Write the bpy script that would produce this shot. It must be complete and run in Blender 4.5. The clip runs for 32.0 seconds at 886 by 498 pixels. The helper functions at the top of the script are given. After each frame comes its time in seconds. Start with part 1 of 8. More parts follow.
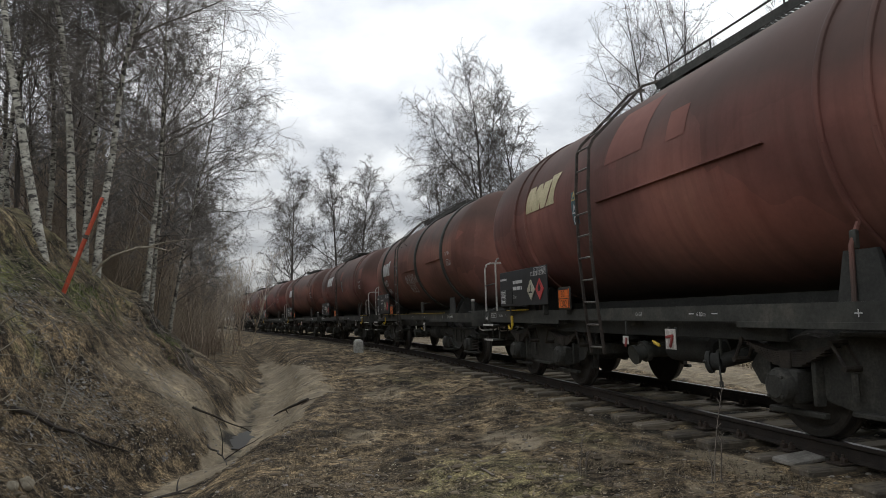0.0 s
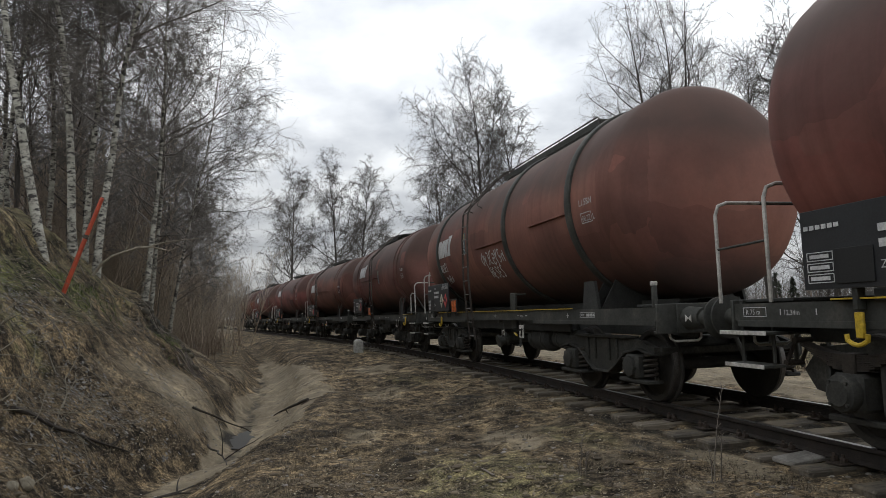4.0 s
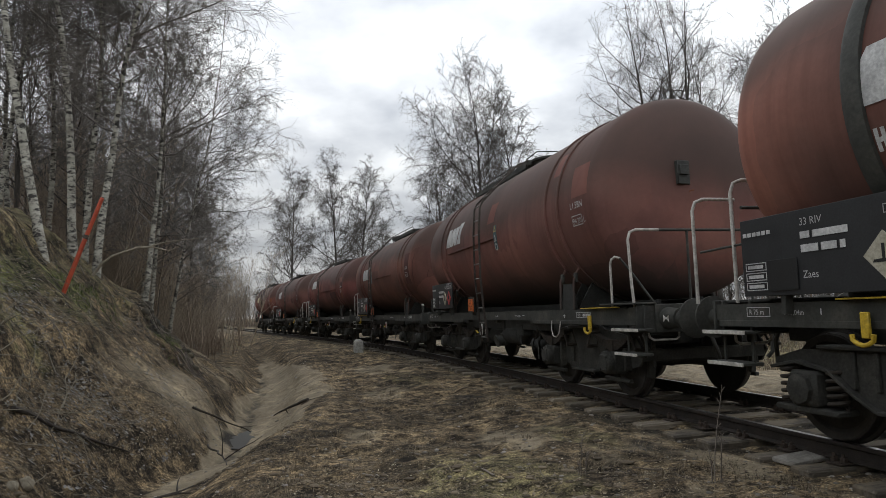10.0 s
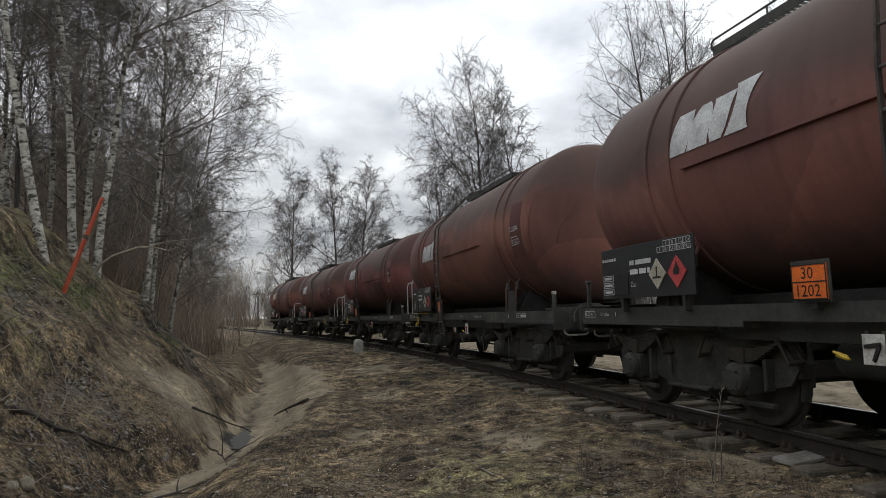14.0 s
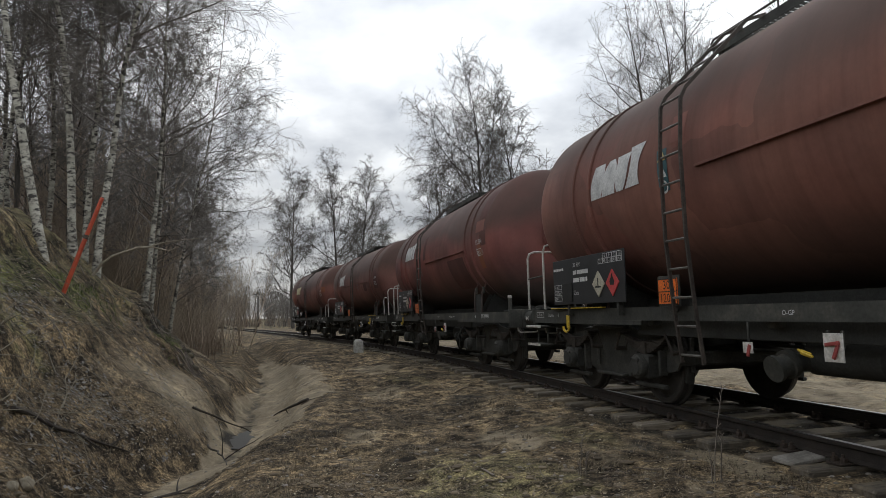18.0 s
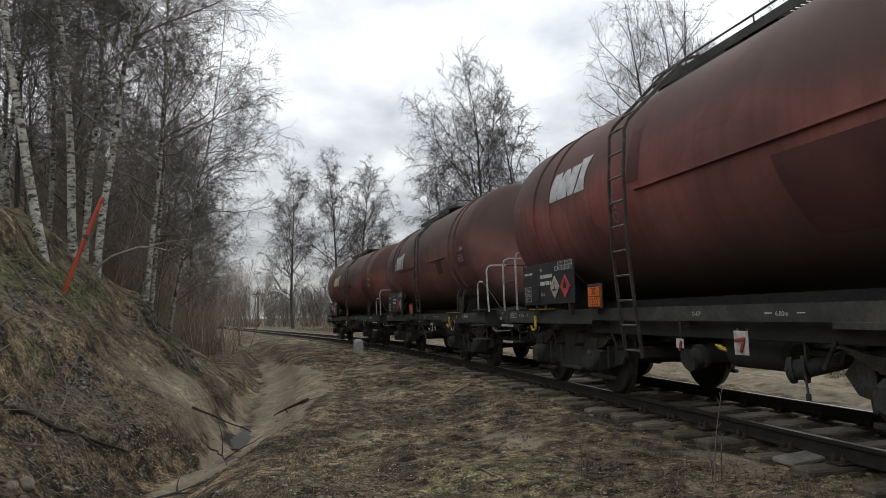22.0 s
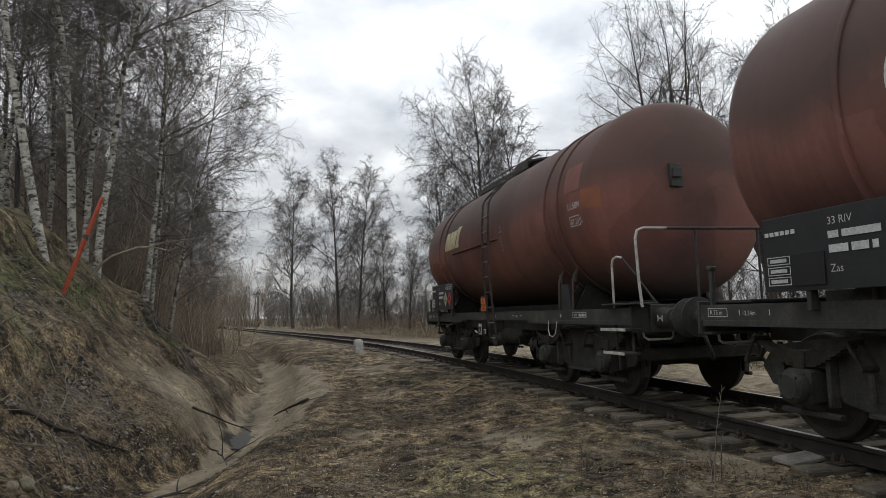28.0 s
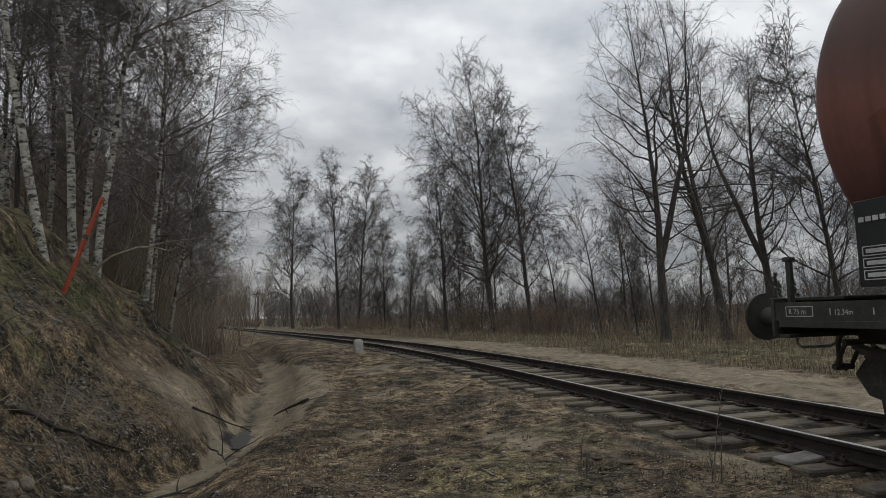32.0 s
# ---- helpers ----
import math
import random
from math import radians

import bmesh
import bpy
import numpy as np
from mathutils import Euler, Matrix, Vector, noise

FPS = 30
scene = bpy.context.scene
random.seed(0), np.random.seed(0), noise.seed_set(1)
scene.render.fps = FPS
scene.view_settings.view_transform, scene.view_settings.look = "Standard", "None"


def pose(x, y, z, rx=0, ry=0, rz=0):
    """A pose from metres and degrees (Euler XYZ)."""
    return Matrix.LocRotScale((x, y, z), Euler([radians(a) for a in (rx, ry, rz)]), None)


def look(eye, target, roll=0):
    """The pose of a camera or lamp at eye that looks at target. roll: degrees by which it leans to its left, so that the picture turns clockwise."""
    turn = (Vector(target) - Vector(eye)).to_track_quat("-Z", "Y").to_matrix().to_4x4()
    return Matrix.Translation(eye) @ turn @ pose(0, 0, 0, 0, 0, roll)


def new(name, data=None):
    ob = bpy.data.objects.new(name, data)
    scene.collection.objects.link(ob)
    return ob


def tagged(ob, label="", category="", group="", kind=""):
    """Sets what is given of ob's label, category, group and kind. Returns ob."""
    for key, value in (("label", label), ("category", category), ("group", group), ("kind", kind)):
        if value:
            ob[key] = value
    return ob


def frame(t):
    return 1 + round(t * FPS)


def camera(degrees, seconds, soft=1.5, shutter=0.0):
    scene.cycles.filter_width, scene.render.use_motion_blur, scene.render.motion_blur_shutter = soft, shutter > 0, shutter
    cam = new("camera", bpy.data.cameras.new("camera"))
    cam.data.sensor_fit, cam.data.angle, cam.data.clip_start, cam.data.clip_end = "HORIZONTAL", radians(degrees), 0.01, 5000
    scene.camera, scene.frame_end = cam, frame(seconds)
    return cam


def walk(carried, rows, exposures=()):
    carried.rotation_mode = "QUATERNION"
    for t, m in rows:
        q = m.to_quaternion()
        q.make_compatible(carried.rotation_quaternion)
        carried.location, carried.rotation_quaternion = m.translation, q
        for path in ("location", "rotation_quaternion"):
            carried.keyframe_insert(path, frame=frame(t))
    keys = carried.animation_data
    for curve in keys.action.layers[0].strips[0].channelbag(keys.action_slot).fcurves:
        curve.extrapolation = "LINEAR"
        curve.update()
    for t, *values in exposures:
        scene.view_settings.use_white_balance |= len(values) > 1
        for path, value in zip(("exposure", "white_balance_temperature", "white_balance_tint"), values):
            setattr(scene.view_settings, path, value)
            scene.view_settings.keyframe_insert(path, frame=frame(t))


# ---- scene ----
# ================= camera =================
EYE = (0.0, 0.0, 1.2020)
TILT = radians(5.4341)
cam = camera(67.075, 32.0, soft=0.75)
VIEW = look(EYE, (0.0, math.cos(TILT), EYE[2] + math.sin(TILT)), -1.7710)
walk(cam, [(0.0, VIEW), (32.0, VIEW)],
     exposures=[(0.0, 0.0), (24.0, 0.0), (29.0, 0.0), (30.5, -0.03), (31.0, -0.12), (31.5, -0.33), (32.0, -0.53)])

# ================= world and sun =================
SUN_EL, SUN_AZ = radians(32), radians(-25)
world = bpy.data.worlds.new("overcast_sky")
scene.world = world
world.use_nodes = True
wn, wl = world.node_tree.nodes, world.node_tree.links
wn.clear()


def sky_nodes():
    out = wn.new("ShaderNodeOutputWorld")
    clear = wn.new("ShaderNodeBackground")
    cloud = wn.new("ShaderNodeBackground")
    mix = wn.new("ShaderNodeMixShader")
    sky = wn.new("ShaderNodeTexSky")
    sky.sky_type = "NISHITA"
    sky.sun_disc = False
    sky.sun_elevation, sky.sun_rotation = SUN_EL, SUN_AZ
    clear.inputs["Strength"].default_value = 0.08
    coord = wn.new("ShaderNodeTexCoord")
    # flatten the dome, so that the clouds draw together towards the horizon
    sep = wn.new("ShaderNodeSeparateXYZ")
    zz = wn.new("ShaderNodeMath")
    zz.operation = "MULTIPLY_ADD"
    zz.inputs[1].default_value, zz.inputs[2].default_value = 0.9, 0.22
    zm = wn.new("ShaderNodeMath")
    zm.operation = "MAXIMUM"
    zm.inputs[1].default_value = 0.12
    dx, dy = wn.new("ShaderNodeMath"), wn.new("ShaderNodeMath")
    dx.operation = dy.operation = "DIVIDE"
    comb = wn.new("ShaderNodeCombineXYZ")
    n1, n2 = wn.new("ShaderNodeTexNoise"), wn.new("ShaderNodeTexNoise")
    n1.inputs["Scale"].default_value, n1.inputs["Detail"].default_value, n1.inputs["Roughness"].default_value = 1.5, 5, 0.5
    n2.inputs["Scale"].default_value, n2.inputs["Detail"].default_value, n2.inputs["Roughness"].default_value = 4.0, 6, 0.5
    add = wn.new("ShaderNodeMath")
    add.operation = "MULTIPLY_ADD"
    add.inputs[1].default_value = 0.62
    ramp = wn.new("ShaderNodeValToRGB")
    e = ramp.color_ramp.elements
    e[0].position, e[0].color = 0.58, (0.445, 0.475, 0.52, 1)
    e[1].position, e[1].color = 0.98, (0.905, 0.928, 0.94, 1)
    mid = e.new(0.8)
    mid.color = (0.66, 0.688, 0.722, 1)
    cloud.inputs["Strength"].default_value = 1.4
    wl.new(coord.outputs["Generated"], sep.inputs[0])
    wl.new(sep.outputs["Z"], zz.inputs[0])
    wl.new(zz.outputs[0], zm.inputs[0])
    wl.new(sep.outputs["X"], dx.inputs[0])
    wl.new(sep.outputs["Y"], dy.inputs[0])
    wl.new(zm.outputs[0], dx.inputs[1])
    wl.new(zm.outputs[0], dy.inputs[1])
    wl.new(dx.outputs[0], comb.inputs[0])
    wl.new(dy.outputs[0], comb.inputs[1])
    wl.new(comb.outputs[0], n1.inputs["Vector"])
    wl.new(comb.outputs[0], n2.inputs["Vector"])
    wl.new(n2.outputs[0], add.inputs[0])
    wl.new(n1.outputs[0], add.inputs[2])
    wl.new(add.outputs[0], ramp.inputs[0])
    # thicker, greyer cloud low in the sky
    low = wn.new("ShaderNodeMapRange")
    low.interpolation_type = "SMOOTHSTEP"
    low.inputs["From Min"].default_value, low.inputs["From Max"].default_value = 0.03, 0.42
    low.inputs["To Min"].default_value, low.inputs["To Max"].default_value = 0.51, 1.16
    tint = wn.new("ShaderNodeVectorMath")
    tint.operation = "SCALE"
    wl.new(sep.outputs["Z"], low.inputs["Value"])
    wl.new(ramp.outputs[0], tint.inputs[0])
    wl.new(low.outputs[0], tint.inputs["Scale"])
    wl.new(tint.outputs[0], cloud.inputs["Color"])
    wl.new(sky.outputs[0], clear.inputs["Color"])
    mix.inputs[0].default_value = 0.94
    wl.new(clear.outputs[0], mix.inputs[1])
    wl.new(cloud.outputs[0], mix.inputs[2])
    wl.new(mix.outputs[0], out.inputs["Surface"])


sky_nodes()
sun_data = bpy.data.lights.new("sun", "SUN")
sun_data.energy, sun_data.angle, sun_data.color = 0.5, radians(35), (1.0, 0.985, 0.955)
sun = new("sun", sun_data)
# the lamp shines down its own -Z
sun.matrix_world = look((0, 0, 50), (-math.sin(SUN_AZ) * -50, -math.cos(SUN_AZ) * 50, 50 - 50 * math.tan(SUN_EL)))

# ================= track line: arc length q runs away from the viewer, v sideways towards the bank =================
KNOT_Q = np.array([-15, 0, 20, 40, 65, 100, 160.0])
KNOT_K = np.array([0.004098, 0.000708, 0.007487, -0.000152, 0.000322, 0.00073, 0.00073])
DQ = 0.25
QS = np.arange(-130, 240, DQ)
PHI = np.cumsum(np.interp(QS, KNOT_Q, KNOT_K)) * DQ
Q_ZERO = int(np.searchsorted(QS, 0))
PHI = PHI - PHI[Q_ZERO] + 1.814484
TX = np.cumsum(np.cos(PHI)) * DQ
TY = np.cumsum(np.sin(PHI)) * DQ
TX, TY = TX - TX[Q_ZERO] + 3.43313, TY - TY[Q_ZERO] + 8.69061


def place(q, v=0.0):
    """The ground plan's x, y of track place q, v."""
    a = np.interp(q, QS, PHI)
    return np.interp(q, QS, TX) - np.sin(a) * v, np.interp(q, QS, TY) + np.cos(a) * v


def to_track(x, y):
    """q, v of points in the plan."""
    x, y = np.atleast_1d(x).astype(float), np.atleast_1d(y).astype(float)
    cx, cy, ca, cq = TX[::4], TY[::4], PHI[::4], QS[::4]
    qo, vo = np.empty(len(x)), np.empty(len(x))
    for s in range(0, len(x), 4000):
        d = (x[s:s + 4000, None] - cx) ** 2 + (y[s:s + 4000, None] - cy) ** 2
        i = d.argmin(1)
        ex, ey = x[s:s + 4000] - cx[i], y[s:s + 4000] - cy[i]
        along = np.clip(ex * np.cos(ca[i]) + ey * np.sin(ca[i]), -0.6, 0.6)
        qo[s:s + 4000] = cq[i] + along
        vo[s:s + 4000] = -ex * np.sin(ca[i]) + ey * np.cos(ca[i])
    return qo, vo


def hash2(i, j, seed):
    n = np.sin(i * 127.1 + j * 311.7 + seed * 74.7) * 43758.5453
    return n - np.floor(n)


def value_noise(x, y, seed=0):
    i, j = np.floor(x), np.floor(y)
    fx, fy = x - i, y - j
    fx, fy = fx * fx * (3 - 2 * fx), fy * fy * (3 - 2 * fy)
    a, b = hash2(i, j, seed), hash2(i + 1, j, seed)
    c, d = hash2(i, j + 1, seed), hash2(i + 1, j + 1, seed)
    return (a + (b - a) * fx) * (1 - fy) + (c + (d - c) * fx) * fy - 0.5


def smooth(a, b, x):
    t = np.clip((x - a) / (b - a), 0, 1)
    return t * t * (3 - 2 * t)


def ditch_v(q):
    return np.interp(q, [-20, 0, 2, 6, 13, 22, 35, 60], [8.0, 7.0, 6.55, 6.0, 5.75, 5.35, 4.6, 4.2]) + 0.30 * value_noise(q * 0.6, q * 0 + 2, 44)


def height(x, y):
    x, y = np.atleast_1d(x).astype(float), np.atleast_1d(y).astype(float)
    q, v = to_track(x, y)
    # the flat strip on both sides of the track
    z = -0.200 - 0.02 * smooth(0.9, 0.6, np.abs(v)) - 0.145 * smooth(1.3, 4.5, v) - 0.10 * smooth(-2.2, -7, v) - 0.35 * smooth(-7, -22, v)
    z -= 0.030 * smooth(0.80, 1.0, np.abs(v)) * smooth(1.9, 1.4, np.abs(v))
    z += -0.05 * smooth(-2.5, -4, v) * smooth(-7, -5, v)
    # ditch with an undercut, uneven right bank
    dv = ditch_v(q)
    depth = np.interp(q, [-20, -3, 1, 5, 25, 45, 60], [0.1, 0.3, 0.46, 0.55, 0.5, 0.3, 0.1])
    d = v - dv
    wob = 0.16 * value_noise(q * 0.55, q * 0 + 3, 5)
    z -= depth * smooth(-1.55 + wob, -0.2, d) * (1 - smooth(0.12, 0.75, d))
    z -= 0.07 * smooth(0.22, 0.05, np.abs(d - 0.02 - 0.35 * value_noise(q * 0.9, q * 0 + 5, 18))) * smooth(1, 3, q) * smooth(24, 18, q)
    lip = -0.95 + 0.12 * value_noise(q * 0.7, q * 0 + 9, 15)
    z += 0.09 * (smooth(lip + 0.12, lip - 0.12, d) - smooth(lip - 0.1, lip - 1.4, d)) * smooth(-2, 2, q) * smooth(45, 25, q)
    # bank: a curved rise up to a crest, with slips in its face
    crest = np.interp(q, [-30, 3, 6, 10, 17, 30, 45, 80], [3.6, 3.4, 3.15, 2.88, 2.5, 1.65, 1.2, 0.8])
    toe = dv + 0.45
    rise = np.clip((v - toe) / (10.6 - toe), 0, 1)
    face = 0.55 * rise + 0.45 * rise * rise * (3 - 2 * rise)
    bank = face * (crest + 0.7) + 0.35 * smooth(10.6, 18, v) - 0.1 * smooth(10.6, 11.4, v)
    fade = smooth(140, 90, q) * (1 - 0.94 * smooth(8.3 + 0.3 * (10 - v), 18.5, q))
    z += bank * fade
    onface = smooth(0.03, 0.15, rise) * smooth(1.02, 0.9, rise)
    ridge = 0.5 - np.abs(value_noise(x * 1.15 + 0.4 * y, y * 0.8, 4)) * 2
    z += onface * fade * (0.30 * value_noise(x * 0.55, y * 0.55, 2) + 0.15 * value_noise(x * 1.4, y * 1.4, 3) + 0.04 * ridge + 0.08 * value_noise(x * 3.3, y * 3.3, 6)
                          + 0.04 * value_noise(x * 4.7, y * 4.7, 11))
    # broken ledges on the face, their turf hanging over
    for lv, q0, q1, dz in ((8.2, 6.0, 10.5, 0.32), (7.35, 6.4, 9.6, 0.22), (9.3, 1.0, 7.0, 0.16), (8.1, -2.0, 3.6, 0.18)):
        lv = lv + 0.5 * value_noise(q * 0.8, q * 0 + lv, 16) + 0.14 * value_noise(q * 2.0, q * 0 + lv, 17)
        z += dz * (smooth(lv - 0.12, lv + 0.12, v) - smooth(lv + 0.1, lv + 1.0, v)) * smooth(q0 - 0.8, q0 + 0.8, q) * smooth(q1 + 0.8, q1 - 0.8, q)
    near = np.clip(1.3 - np.hypot(x, y) / 60, 0.15, 1)
    bump = 0.10 * value_noise(x * 0.7, y * 0.7, 7) + 0.085 * value_noise(x * 2.3, y * 2.3, 8) + 0.060 * value_noise(x * 4.6 + 0.3 * y, y * 4.6, 9)
    z += bump * near * (0.35 + 0.65 * smooth(1.2, 2.2, np.abs(v))) * (1 - 0.55 * smooth(1.25, 0.8, np.abs(d + 0.6)))
    return z


def ground_z(x, y):
    return float(height(x, y)[0])


# ================= materials =================
def mat(name):
    m = bpy.data.materials.new(name)
    m.use_nodes = True
    return m, m.node_tree.nodes, m.node_tree.links, m.node_tree.nodes["Principled BSDF"]


def noise_node(n, l, scale, detail=4, rough=0.55, coord="Object", stretch=None):
    tc = n.new("ShaderNodeTexCoord")
    t = n.new("ShaderNodeTexNoise")
    t.inputs["Scale"].default_value, t.inputs["Detail"].default_value, t.inputs["Roughness"].default_value = scale, detail, rough
    if stretch:
        mp = n.new("ShaderNodeMapping")
        mp.inputs["Scale"].default_value = stretch
        l.new(tc.outputs[coord], mp.inputs[0])
        l.new(mp.outputs[0], t.inputs["Vector"])
    else:
        l.new(tc.outputs[coord], t.inputs["Vector"])
    return t.outputs[0]


def ramp_node(n, l, fac, stops):
    r = n.new("ShaderNodeValToRGB")
    e = r.color_ramp.elements
    e[0].position, e[0].color = stops[0][0], (*stops[0][1], 1)
    e[1].position, e[1].color = stops[-1][0], (*stops[-1][1], 1)
    for pos, col in stops[1:-1]:
        s = e.new(pos)
        s.color = (*col, 1)
    l.new(fac, r.inputs[0])
    return r.outputs[0]


def mix_node(n, l, fac, a, b, blend="MIX"):
    m = n.new("ShaderNodeMix")
    m.data_type, m.blend_type = "RGBA", blend
    for sock, val in ((m.inputs[0], fac), (m.inputs[6], a), (m.inputs[7], b)):
        if isinstance(val, (int, float)):
            sock.default_value = val
        elif isinstance(val, tuple):
            sock.default_value = (*val, 1)
        else:
            l.new(val, sock)
    return m.outputs[2]


def bump_node(n, l, bsdf, fac, strength, distance):
    b = n.new("ShaderNodeBump")
    b.inputs["Strength"].default_value, b.inputs["Distance"].default_value = strength, distance
    l.new(fac, b.inputs["Height"])
    l.new(b.outputs[0], bsdf.inputs["Normal"])


def worn(name, stops, scale, rough=0.7, metal=0.0, fine=40.0, bump=0.2, dist=0.01, coord="Object", stretch=None):
    """A surface with coarse colour stains and fine grain."""
    m, n, l, b = mat(name)
    coarse = noise_node(n, l, scale, 5, 0.6, coord, stretch)
    col = ramp_node(n, l, coarse, stops)
    grain = noise_node(n, l, fine, 3, 0.6, coord)
    g = ramp_node(n, l, grain, [(0.3, (0.72, 0.72, 0.72)), (0.7, (1.15, 1.15, 1.15))])
    l.new(mix_node(n, l, 1.0, col, g, "MULTIPLY"), b.inputs["Base Color"])
    b.inputs["Roughness"].default_value, b.inputs["Metallic"].default_value = rough, metal
    bump_node(n, l, b, grain, bump, dist)
    return m


def plain(name, col, rough=0.6, metal=0.0):
    v = [tuple(c * k for c in col) for k in (0.75, 1.0, 1.15)]
    return worn(name, [(0.3, v[0]), (0.5, v[1]), (0.75, v[2])], 6.0, rough, metal, 60, 0.1, 0.003)


# ================= mesh helpers =================
class Geo:
    """Collects corners and faces of one mesh."""

    def __init__(self):
        self.v, self.f = [], []

    def add(self, verts, faces):
        o = len(self.v)
        self.v += [tuple(p) for p in verts]
        self.f += [tuple(i + o for i in f) for f in faces]
        return self

    def box(self, c, s, ch=0.006, rx=0, ry=0, rz=0):
        """A box with chamfered edges."""
        hx, hy, hz = s[0] / 2, s[1] / 2, s[2] / 2
        ch = min(ch, hx * 0.45, hy * 0.45, hz * 0.45)
        m = pose(*c, rx, ry, rz)
        vs, ids = [], {}
        for sx in (-1, 1):
            for sy in (-1, 1):
                for sz in (-1, 1):
                    for ax in range(3):
                        p = [sx * (hx - ch), sy * (hy - ch), sz * (hz - ch)]
                        p[ax] = (sx * hx, sy * hy, sz * hz)[ax]
                        ids[sx, sy, sz, ax] = len(vs)
                        vs.append(m @ Vector(p))
        fs = []
        sg = (-1, 1)
        for ax in range(3):
            o1, o2 = [a for a in range(3) if a != ax]
            for s0 in sg:
                quad = []
                for a, b in ((-1, -1), (1, -1), (1, 1), (-1, 1)):
                    k = [0, 0, 0]
                    k[ax], k[o1], k[o2] = s0, a, b
                    quad.append(ids[(*k, ax)])
                flip = (s0 > 0) == (ax != 1)
                fs.append(tuple(quad if flip else quad[::-1]))
        for ax in range(3):
            o1, o2 = [a for a in range(3) if a != ax]
            for a in sg:
                for b in sg:
                    k0, k1 = [0, 0, 0], [0, 0, 0]
                    k0[ax], k0[o1], k0[o2] = -1, a, b
                    k1[ax], k1[o1], k1[o2] = 1, a, b
                    q = (ids[(*k0, o1)], ids[(*k1, o1)], ids[(*k1, o2)], ids[(*k0, o2)])
                    fs.append(q if (a * b > 0) == (ax != 1) else q[::-1])
        for sx in sg:
            for sy in sg:
                for sz in sg:
                    t = tuple(ids[sx, sy, sz, a] for a in range(3))
                    fs.append(t if sx * sy * sz > 0 else t[::-1])
        return self.add(vs, fs)

    def tube(self, pts, r, n=8, cap=True):
        """A round bar along a line of points; r: one radius, or one for each point."""
        pts = [Vector(p) for p in pts]
        rs = [r] * len(pts) if isinstance(r, (int, float)) else r
        vs, up = [], None
        for i, p in enumerate(pts):
            d = (pts[min(i + 1, len(pts) - 1)] - pts[max(i - 1, 0)]).normalized()
            if up is None:
                up = d.orthogonal().normalized()
            up = (up - d * up.dot(d)).normalized()
            sd = d.cross(up)
            for k in range(n):
                a = 2 * math.pi * k / n
                vs.append(p + (up * math.cos(a) + sd * math.sin(a)) * rs[i])
        fs = []
        for i in range(len(pts) - 1):
            for k in range(n):
                k2 = (k + 1) % n
                fs.append((i * n + k, i * n + k2, (i + 1) * n + k2, (i + 1) * n + k))
        if cap:
            fs.append(tuple(range(n - 1, -1, -1)))
            fs.append(tuple(range((len(pts) - 1) * n, len(pts) * n)))
        return self.add(vs, fs)

    def lathe(self, prof, base, axis, n=24, closed=False):
        """Turns (along, radius) pairs about an axis through base."""
        base, ax = Vector(base), Vector(axis).normalized()
        e1 = ax.orthogonal().normalized()
        e2 = ax.cross(e1)
        vs = []
        for t, r in prof:
            for k in range(n):
                a = 2 * math.pi * k / n
                vs.append(base + ax * t + (e1 * math.cos(a) + e2 * math.sin(a)) * r)
        fs = []
        m = len(prof)
        for i in range(m if closed else m - 1):
            j = (i + 1) % m
            for k in range(n):
                k2 = (k + 1) % n
                fs.append((i * n + k, i * n + k2, j * n + k2, j * n + k))
        if not closed:
            fs.append(tuple(range(n - 1, -1, -1)))
            fs.append(tuple(range((m - 1) * n, m * n)))
        return self.add(vs, fs)

    def plate(self, poly, y0, y1, mirror=False):
        """A flat sheet with an outline in x, z, from y0 to y1."""
        n = len(poly)
        vs = [(x, y0, z) for x, z in poly] + [(x, y1, z) for x, z in poly]
        fs = [tuple(range(n)), tuple(range(2 * n - 1, n - 1, -1))]
        fs += [((i + 1) % n, i, n + i, n + (i + 1) % n) for i in range(n)]
        return self.add(vs, fs)

    def sweep_x(self, poly, x0, x1):
        """A bar with a y, z outline from x0 to x1."""
        n = len(poly)
        vs = [(x0, y, z) for y, z in poly] + [(x1, y, z) for y, z in poly]
        fs = [tuple(range(n)), tuple(range(2 * n - 1, n - 1, -1))]
        fs += [((i + 1) % n, i, n + i, n + (i + 1) % n) for i in range(n)]
        return self.add(vs, fs)

    def mesh(self, name, smooth_angle=40):
        me = bpy.data.meshes.new(name)
        me.from_pydata(self.v, [], self.f)
        bm = bmesh.new()
        bm.from_mesh(me)
        bmesh.ops.recalc_face_normals(bm, faces=bm.faces)
        bm.to_mesh(me)
        bm.free()
        if smooth_angle:
            me.shade_smooth()
            me.set_sharp_from_angle(angle=radians(smooth_angle))
        return me


def quick_mesh(name, verts, faces):
    """A large mesh, straight from lists."""
    me = bpy.data.meshes.new(name)
    me.from_pydata(verts, [], faces)
    return me


def part(name, geo, material, parent=None, label="", at=None, smooth_angle=40):
    me = geo.mesh(name, smooth_angle) if isinstance(geo, Geo) else geo
    if material is not None and not me.materials:
        me.materials.append(material)
    ob = new(name, me)
    if parent is not None:
        ob.parent = parent
    if at is not None:
        ob.matrix_basis = at
    if label:
        ob["label"] = label
    return ob


def thing(name, at, label, category, group="", kind=""):
    ob = new(name)
    ob.empty_display_size = 0.3
    ob.matrix_basis = at
    return tagged(ob, label, category, group, kind)


